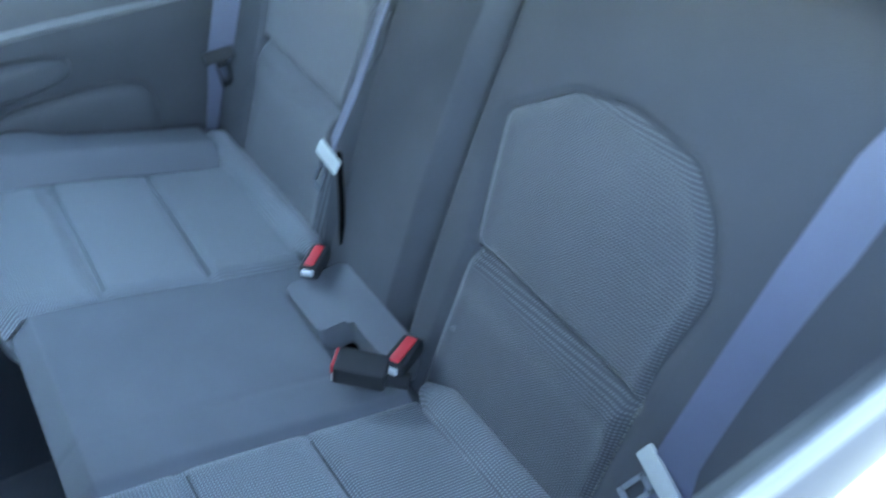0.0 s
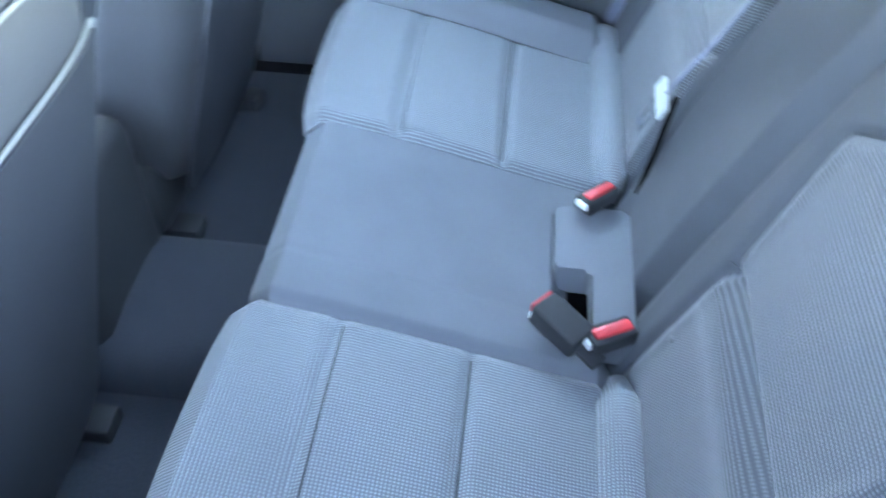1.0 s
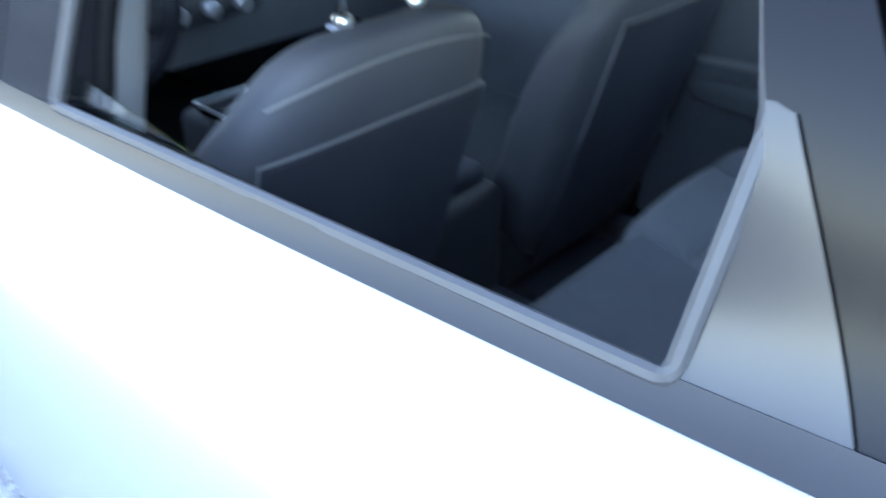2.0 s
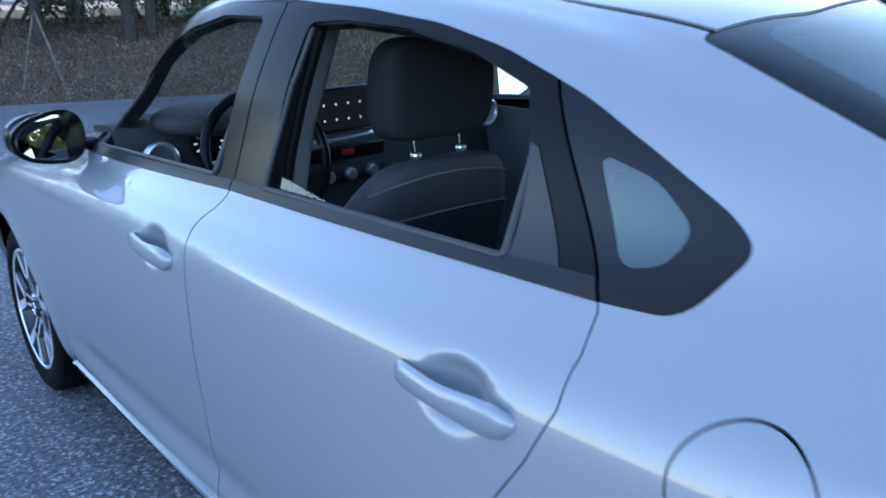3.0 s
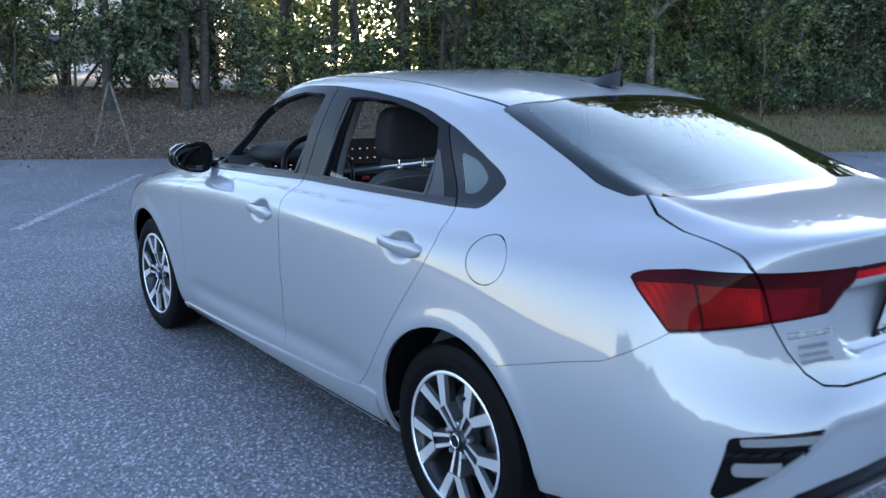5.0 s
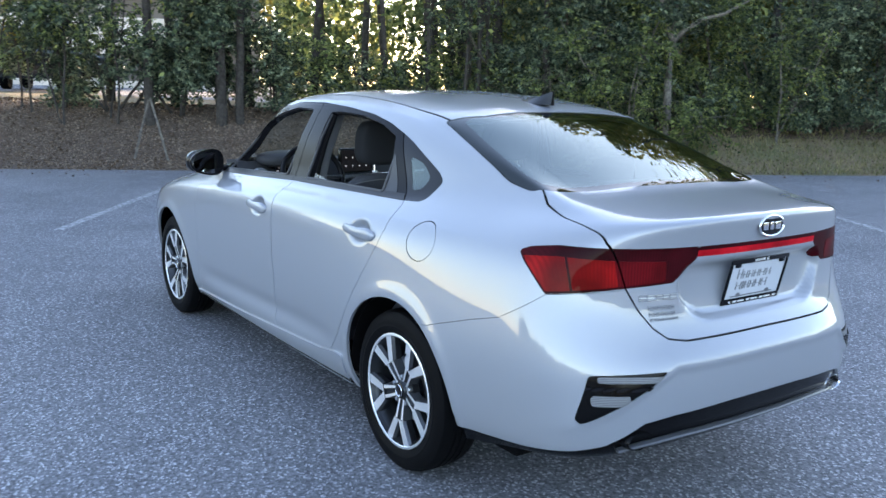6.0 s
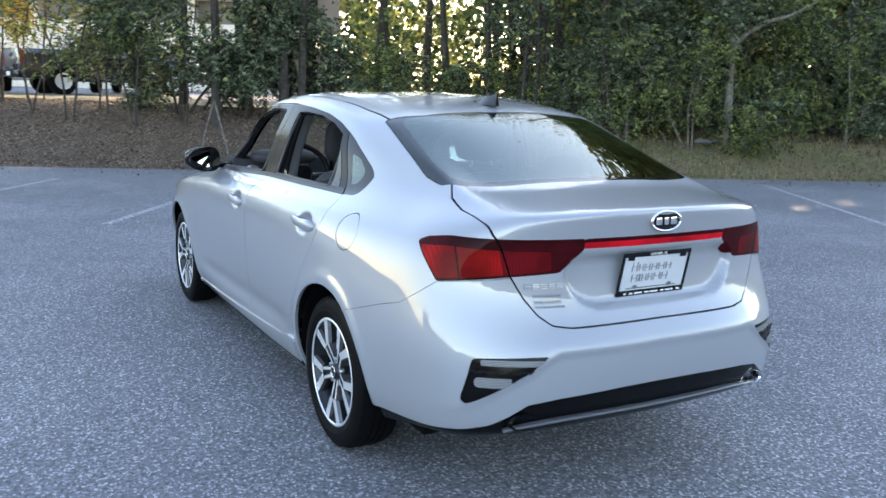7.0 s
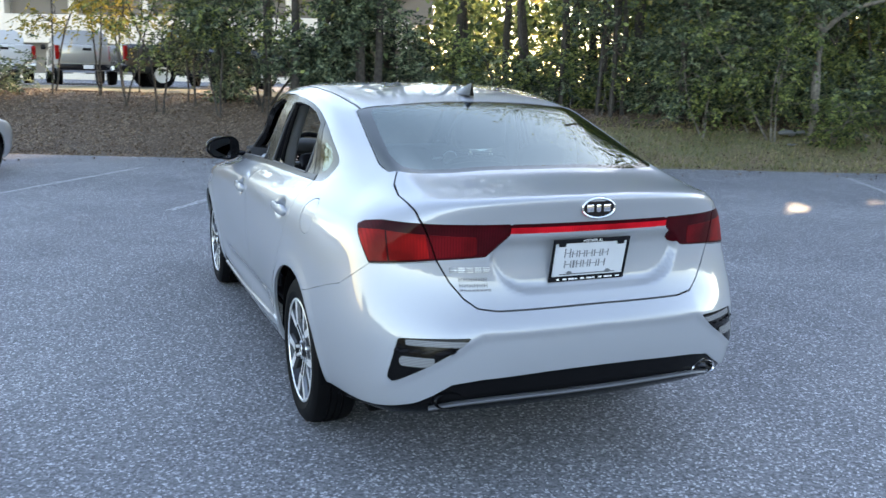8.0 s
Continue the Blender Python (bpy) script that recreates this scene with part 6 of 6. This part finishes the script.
for u, v, h, n in ((3.9, 3.1, 3.6, 7000), (4.8, 2.6, 4.2, 8500), (5.8, 2.9, 4.8, 9500), (6.9, 2.6, 4.6, 9500), (8.1, 2.8, 4.9, 9500), (9.4, 2.6, 4.6, 9500), (10.8, 2.8, 4.8, 9000), (12.4, 2.7, 4.6, 8500), (14.2, 2.9, 4.8, 8000), (16.2, 2.8, 4.8, 7000), (18.4, 2.8, 4.8, 6000), (21, 2.9, 4.6, 6000)):
    tree("shrub", u, v, h, .045, .10, 1.4, int(n * 1.9), .092, LEAF_SHRUB if RNG.uniform() < .6 else LEAF_GREEN, BARK, DENSE, "shrub", 9, .10, 4, .24)
# the pale forked tree in the hedge, and slim trees that stand before it
fork = tagged(new("forked_tree"), "pale smooth-barked tree that forks low in the hedge", "tree")
fork.location = (11.25, 9.16, bank(11.25, 9.16) - .05)
fb = bmesh.new()
tube([(0, 0, 0), (.02, 0, .7), (.0, .02, 1.4), (.02, 0, 2.15)], [.095, .085, .078, .075], 10, bm=fb)
tube([(.02, 0, 2.1), (-.16, .02, 2.45), (-.30, .05, 2.9), (-.36, .05, 3.6), (-.50, .1, 4.6)], [.062, .055, .048, .040, .02], 8, bm=fb)
tube([(.02, 0, 2.1), (.05, 0, 2.6), (.08, .02, 3.3), (.02, .05, 4.4)], [.058, .052, .046, .02], 8, bm=fb)
tube([(.02, 0, 2.15), (.30, -.1, 2.42), (.62, -.22, 2.62), (1.05, -.40, 2.74), (1.6, -.62, 3.05)], [.055, .048, .042, .035, .015], 8, bm=fb)
part("trunk", fb, BARK_PALE, fork, "pale forked trunk")
leaf_mesh("crown", np.array([(-.5, .1, 4.4), (.0, .1, 4.3), (1.3, -.5, 3.2)])[RNG.integers(0, 3, 1600)] + RNG.normal(size=(1600, 3)) * (.7, .5, .5), .09, LEAF_GREEN, fork, "sparse green crown")
SLIM = "slim thin-leaved young tree on the leafy bank"
for u, v, h, n, leaf in ((-6.6, 2.2, 3.9, 1300, LEAF_GREEN), (-7.4, 2.6, 5.0, 1100, LEAF_YELLOW), (-6.0, 2.7, 5.2, 900, LEAF_GREEN), (-8.3, 3.0, 5.0, 1900, LEAF_YELLOW), (-5.2, 2.2, 5.0, 1900, LEAF_GREEN), (-7.9, 4.2, 5.6, 2000, LEAF_YELLOW), (-9.3, 3.2, 5.2, 2200, LEAF_YELLOW), (-4.4, 2.3, 4.6, 1500, LEAF_GREEN)):
    tree("young_tree", u, v, h, .038, .34, 1.3, int(n * 1.5), .080, leaf, BARK_DARK, SLIM, "tree", 9, .05, 2, .20)
tree("low_evergreen", -10.6, 2.9, 1.2, .05, .1, .9, 3600, .075, LEAF_SHRUB, BARK, "low dark evergreen bush at the bank's end", "shrub", 8, .15, 3, .24)
for u, v, h, n in ((2.6, 2.9, 3.0, 2200), (5.75, 1.8, 3.4, 2300), (6.75, 1.5, 1.15, 1800), (5.6, 1.8, 2.6, 1500), (9.0, 1.9, 2.8, 1700), (4.3, 1.9, 1.9, 1100)):
    tree("leafy_shrub", u, v, h, .035, .25, .9, n, .085, LEAF_GREEN, BARK_PALE, "light green shrub with feathery leaves before the hedge", "shrub", 7, .12, 2, .24)
# tall bare trunks behind
for k, (u, v, r) in enumerate(((-3.74, 2.25, .10), (-2.42, 2.3, .11), (-2.08, 2.4, .09), (4.09, 2.5, .08), (2.45, 2.9, .045), (2.58, 3.3, .06), (2.72, 2.8, .05), (2.85, 3.2, .065), (3.0, 3.0, .05), (3.12, 3.4, .06), (1.7, 3.0, .05), (.9, 3.1, .055), (2.0, 4.6, .08), (2.25, 5.2, .09), (2.45, 4.8, .07), (2.7, 5.4, .11), (2.9, 4.9, .08), (3.0, 5.8, .12), (3.6, 4.4, .13), (-2.6, 4.4, .10), (-2.2, 4.8, .12), (-1.95, 4.5, .08), (-.6, 5.0, .10), (-.2, 5.4, .08),
                               (.6, 5.2, .09), (1.2, 5.8, .08), (-4.8, 4.2, .10), (-3.6, 5.0, .10), (5.6, 5.2, .12), (8.5, 5.6, .14), (11.5, 6.4, .12), (15, 6.0, .12))):
    x, y = edge_point(u, v)
    pts, rad = limb((0, 0, 0), (RNG.normal() * .03, RNG.normal() * .03, 1), (6.2 if v < 3.6 else 9) + RNG.uniform(0, 3) * (v > 3.6), r, r * .45, 14, .025, .02)
    t = tagged(new("tall_tree"), "tall straight dark trunk standing behind the hedge", "tree")
    t.location = (x, y, bank(x, y) - .05)
    b = tube(pts, rad, 9)
    for i in (6, 8, 9, 11, 12):
        lp, lr = limb(pts[i], (RNG.normal(), RNG.normal(), .5), 1.8, rad[i] * .4, .01, 6, .15, .02)
        tube(lp, lr, 5, bm=b)
    part("trunk", b, BARK_DARK, t, "straight dark trunk")
    n = 900 if v < 3.6 else 3000
    spots = np.array([tuple(p) for p in pts[7:]])[RNG.integers(0, len(pts) - 7, n)] + RNG.normal(size=(n, 3)) * (1.1, 1.1, .7)
    leaf_mesh("crown", spots, .12, LEAF_GREEN if k % 3 else LEAF_FAR, t, "high leafy crown")

def view_wedge(P):
    """A wedge behind the trunks, thinned to fit the sky gap in the camera's view."""
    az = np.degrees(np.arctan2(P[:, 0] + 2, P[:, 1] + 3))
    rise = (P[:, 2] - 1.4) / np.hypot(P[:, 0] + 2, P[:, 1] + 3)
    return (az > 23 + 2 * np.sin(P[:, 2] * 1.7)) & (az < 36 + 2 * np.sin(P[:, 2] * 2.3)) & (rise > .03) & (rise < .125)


# the wood further back: one mass of leaves, thick enough to keep the low sun off the lot
# The last mass is added, hidden by the hedge, to block the low sun.
for n, u0, u1, v0, v1, size, tone in ((40000, -4, 9, 7.5, 13, .22, LEAF_GREEN), (70000, -4, 9, 13, 22, .28, LEAF_GREEN), (110000, 6, 24, 9, 24, .42, LEAF_FAR)):
    u = RNG.uniform(u0, u1, n)
    v = RNG.uniform(v0, v1, n)
    zz = RNG.uniform(0, 1, n) ** .6 * (8.0 + 1.6 * np.sin(u * .55) + 1.2 * np.sin(u * 1.7 + 1) + 7.5 * np.exp(-((u - 12.0) / 6.0) ** 2))
    keep = (np.sin(u * 1.9 + zz * .8) + np.sin(v * 1.3 + zz * 1.1 + u * .4) > -.95) & ~((u < -1.5) & (zz < 5.5)) & ((u > 4.5) | (RNG.uniform(0, 1, n) < np.where(v > 13, .85, .45))) & ~((np.abs(u - .2) < 3.3) & (zz > 3.5 + .5 * np.sin(u * 2.3)) & (RNG.uniform(0, 1, n) < .88))
    P = np.stack([ALONG.x * u + EDGE_N.x * (EDGE_D + v), ALONG.y * u + EDGE_N.y * (EDGE_D + v), .9 + zz], 1)
    keep &= ~(view_wedge(P) & (RNG.uniform(0, 1, n) < .40))
    P = P[keep]
    tagged(leaf_mesh("woodland", P, size, tone), "sunlit autumn woodland behind the hedge", "woodland", kind="stuff")
n = 9000
u = RNG.uniform(3.2, 26, n)
v = RNG.uniform(4.4, 7.4, n)
zz = RNG.uniform(0, 1, n) ** 1.3 * 3.6
P = np.stack([ALONG.x * u + EDGE_N.x * (EDGE_D + v), ALONG.y * u + EDGE_N.y * (EDGE_D + v), .9 + zz], 1)
tagged(leaf_mesh("undergrowth", P, .16, LEAF_SHRUB), "dim undergrowth between the trunks", "undergrowth", kind="stuff")

# Far trees added behind the building, tall enough to stop the low sun.
n = 15000
u = RNG.uniform(-75, 6, n)
v = RNG.uniform(44, 58, n)
zz = RNG.uniform(0, 1, n) ** .8 * (13 + 3 * np.sin(u * .31) + 2 * np.sin(u * .9))
P = np.stack([ALONG.x * u + EDGE_N.x * (EDGE_D + v), ALONG.y * u + EDGE_N.y * (EDGE_D + v), .9 + zz], 1)
tagged(leaf_mesh("woodland", P, .8, LEAF_FAR), "distant autumn trees behind the building", "woodland", kind="stuff")

# unseen trees added round the rest of the lot, far behind the camera's side
n = 60000
ang = RNG.uniform(radians(165), radians(388), n)
rad = RNG.uniform(34, 46, n)
# Height set for the reflections in the car's paint.
zz = RNG.uniform(0, 1, n) ** .6 * (1.9 + 1.2 * np.abs(np.sin(ang * 7)) ** .6 + 1.0 * np.abs(np.sin(ang * 17 + 1)) ** .6)
P = np.stack([rad * np.cos(ang), rad * np.sin(ang), zz], 1)
tagged(leaf_mesh("far_treeline", P, .62, LEAF_FAR), "unseen distant tree line round the lot", "woodland", kind="stuff")

# fallen leaves on the bank and along the asphalt's edge
LITTER_LEAF = leaf_material("fallen_leaves", (.06, .036, .022), (.135, .082, .050), (.36, .27, .20), .1)


def scattered(n, u0, u1, v0, v1):
    u, v = RNG.uniform(u0, u1, n), RNG.uniform(v0, v1, n)
    out = []
    for a, b in zip(u, v):
        x, y = edge_point(a, b)
        out.append((x, y, bank(x, y) + .008))
    return np.array(out)


tagged(leaf_mesh("fallen_leaves", scattered(20000, -11, 3, .05, 4.2), .048, LITTER_LEAF, droop=0), "brown fallen leaves strewn over the bank", "leaves", kind="stuff")
tagged(leaf_mesh("fallen_leaves", scattered(9000, 2, 20, .05, 3.0), .048, LITTER_LEAF, droop=0), "brown fallen leaves strewn in dry grass", "leaves", kind="stuff")
P = scattered(9000, 1, 21, .05, 2.6)
P[:, 2] += .03
BLADE = leaf_material("grass_blades", (.10, .11, .04), (.22, .20, .09), (.38, .31, .17), .3)
tagged(leaf_mesh("grass_tufts", P, .11, BLADE, droop=-2.5, slim=.08), "short dry grass along the verge", "grass", kind="stuff")
P = scattered(150, -11, 16, -1.2, .05)
P[:, 2] = .008
tagged(leaf_mesh("loose_leaves", P, .05, LITTER_LEAF, droop=0), "few brown leaves blown onto the asphalt", "leaves", kind="stuff")

# ---- the lot behind: parked vehicles and a building ----
CAR_WHITE = paint_material("white_car_paint", (.50, .51, .53), .1, .3)
CAR_SILVER = paint_material("grey_car_paint", (.26, .265, .27), .3, .3)
CAR_BLACK = paint_material("black_car_paint", (.02, .021, .024), .3, .25)
CAR_GLASS = Nodes("far_car_glass", (.02, .025, .03), .05, Coat_Weight=1.0).m


def hull(stations, bm=None):
    """A body from cross sections: (along, half width low, half width high, low, high)."""
    bm = bm or bmesh.new()
    rows = []
    for y, w0, w1, z0, z1 in stations:
        zm = z0 + (z1 - z0) * .55
        c = .12 * (z1 - z0)
        rows.append([bm.verts.new(p) for p in ((-w0 * .94, y, z0), (-w0, y, z0 + c), (-max(w0, w1), y, zm), (-w1, y, z1 - c), (-w1 * .9, y, z1), (w1 * .9, y, z1), (w1, y, z1 - c), (max(w0, w1), y, zm), (w0, y, z0 + c), (w0 * .94, y, z0))])
    for a, b in zip(rows, rows[1:]):
        for k in range(10):
            bm.faces.new((a[k], a[(k + 1) % 10], b[(k + 1) % 10], b[k]))
    bm.faces.new(rows[0])
    bm.faces.new(rows[-1][::-1])
    return bm


def pickup(x, y, heading, paint, label):
    """A crew-cab pickup whose nose looks along +y before it is turned."""
    t = tagged(new("pickup_truck"), label, "pickup truck", group="parked pickups")
    t.matrix_world = pose(x, y, bank(x, y), 0, 0, heading)
    body = hull([(-2.65, .88, .90, .62, 1.20), (-2.6, .92, .93, .45, 1.24), (-1.2, .94, .94, .38, 1.24), (-.9, .94, .94, .38, 1.22), (1.0, .94, .93, .38, 1.18), (2.0, .93, .88, .40, 1.12), (2.55, .90, .80, .45, 1.00), (2.68, .80, .70, .50, .90)])
    part("body", body, paint, t)
    part("cab", hull([(-1.12, .80, .66, 1.18, 1.28), (-.98, .84, .68, 1.18, 1.74), (.55, .84, .68, 1.16, 1.78), (.75, .84, .68, 1.16, 1.74), (1.35, .82, .74, 1.12, 1.22)]), paint, t)
    for sx in (-1, 1):
        for y0, y1, top in ((-.88, -.16, 1.66), (-.08, .70, 1.66)):
            b = prism([(y0, 1.24), (y1 + (.35 if y1 > .5 else 0), 1.22), (y1, top), (y0 + .05, top)], .012, lambda a, z, d: (sx * (.872 - (z - 1.2) * .30 + d), a, z))
            part("side_window", b, CAR_GLASS, t, "dark side window", smooth=False)
    part("windshield", prism([(-.70, 0), (.70, 0), (.58, 1), (-.58, 1)], .01, lambda a, s, d: (a, 1.34 - .56 * s + d, 1.21 + .50 * s + d)), CAR_GLASS, t, "windshield that mirrors the sky", smooth=False)
    part("rear_window", prism([(-.62, 1.30), (.62, 1.30), (.55, 1.66), (-.55, 1.66)], .012, lambda a, z, d: (a, -1.09 + (z - 1.3) * .28 - d, z)), CAR_GLASS, t, "dark rear window", smooth=False)
    part("bed", box(-.74, -2.50, 1.10, .74, -1.2, 1.252, .01), BLACK_SEAM, t, "dark open bed")
    gate = part("tailgate", box(-.78, -2.70, .70, .78, -2.62, 1.235, .02, 2), paint, t, "closed tailgate")
    part("handle", box(-.13, -2.715, 1.06, .13, -2.69, 1.14, .01), BLACK_TRIM, gate, "black tailgate handle")
    part("rear_bumper", box(-.90, -2.80, .46, .90, -2.60, .64, .03, 2), CHROME if paint is CAR_WHITE else BLACK_TRIM, t, "rear step bumper")
    part("number_plate", box(-.15, -2.815, .50, .15, -2.80, .62), WHITE_PLASTIC, t, "pale number plate", smooth=False)
    for sx in (-1, 1):
        part("tail_lamp", box(sx * .80, -2.69, .78, sx * .93, -2.58, 1.20, .015), LENS_RED, t, "red tail lamp")
        part("head_lamp", box(sx * .58, 2.50, .80, sx * .84, 2.66, .95, .02), LENS_CLEAR, t, "clear head lamp")
        part("mirror", lump((.09, .05, .08), 3, 12, 8, Matrix.Translation((sx * 1.02, .95, 1.22))), BLACK_TRIM, t, "black mirror")
        for wy in (-1.62, 1.62):
            w = part("wheel", lathe([(-.12, .23), (-.13, .36), (-.09, .385), (.09, .385), (.13, .36), (.12, .23)], 28), RUBBER, t, "black tyre", at=pose(sx * .82, wy, .385))
            part("rim", lathe([(-.10, .23), (-.125, .235), (-.118, .2), (-.10, .06), (-.11, .0)], 20), ALLOY_FACE, w, "bright alloy rim", at=pose(0, 0, 0, 0, 0, 0 if sx < 0 else 180))
            part("wheel_arch", lathe([(-.02, .42), (.12, .42), (.12, .0)], 28), BLACK_SEAM, w, "dark wheel arch", at=pose(0, 0, 0.02, 0, 0, 0 if sx < 0 else 180))
    return t


pickup(-1.95, 28.6, 6, CAR_SILVER, "silver-grey crew-cab pickup parked beyond the bank")
pickup(1.75, 24.6, -78, CAR_BLACK, "black crew-cab pickup parked beyond the bank")
pickup(-4.7, 30.4, 12, CAR_WHITE, "white pickup parked in the lot behind")
pickup(3.1, 29.2, 160, CAR_WHITE, "white pickup parked nose outward behind the black one")

# a pale sedan at the edge of the lot
other = copy_thing(car, pose(-5.25, 8.55, 0, 0, 0, -33.5))
tagged(other, "pale silver sedan parked in the next bay", "car")

# building; flat panels stand for its open floors, their shade in the colour
WALL_PALE = plastic("pale_plaster", (.66, .59, .51), .85, 40, .3)
OPENING_SHADE = Nodes("shaded_opening", (.16, .14, .12), .8).m
bx, by = edge_point(-24, 31)
house = tagged(new("office_building"), "long pale building with dark open floors behind the lot", "building")
house.matrix_world = pose(bx, by, .6, 0, 0, -24.5)
part("wall", box(-30, 0.6, 0, 20, 9, 6.8), WALL_PALE, house, "pale plastered wall", smooth=False)
for z0, z1 in ((0.0, .8), (2.4, 3.9), (5.1, 6.7)):
    part("floor_band", box(-30.2, -.25, z0, 20.2, .6, z1, .04), WALL_PALE, house, "pale floor band", smooth=False)
for k in range(13):
    x = -29 + k * 3.9
    for z0, z1 in ((.6, 2.7), (3.7, 5.4)):
        part("opening", box(x + .25, .50, z0, x + 3.65, .64, z1), OPENING_SHADE, house, "flat panel coloured like a shaded opening", smooth=False)
        part("column", box(x - .2, -.1, z0, x + .2, .58, z1, .03), WALL_PALE, house, "pale column", smooth=False)

# two bleached stakes propped on the bank
for (ax0, ay0), (tx, ty), top in (((2.06, 12.28), (1.84, 12.50), 1.08), ((1.56, 12.62), (1.83, 12.54), 1.02)):
    z = bank(ax0, ay0)
    st = part("stake", tube([(ax0, ay0, z - .05), ((ax0 + tx) / 2, (ay0 + ty) / 2, z + top * .5), (tx, ty, z + top)], [.024, .021, .018], 7), BARK_PALE)
    tagged(st, "bleached wooden stake propped on the bank", "stake", group="leaning stakes")
# a pale bag and scraps by the hedge
for x, y, s in ((11.2, 9.55, 1.0), (10.85, 9.2, .35)):
    bm = lump((.38 * s, .16 * s, .05 * s), 2.2, 24, 12)
    for v in bm.verts:
        v.co.z += .05 * s * noise.noise(v.co * 7 / s)
        v.co.y += .05 * s * noise.noise(v.co * 5 / s + Vector((3, 1, 2)))
    sc = part("plastic_scrap", bm, GREY_TRIM, at=pose(x, y, bank(x, y) + .05 * s))
    tagged(sc, "crumpled pale plastic scrap in the dry grass", "litter", group="scraps by the hedge")
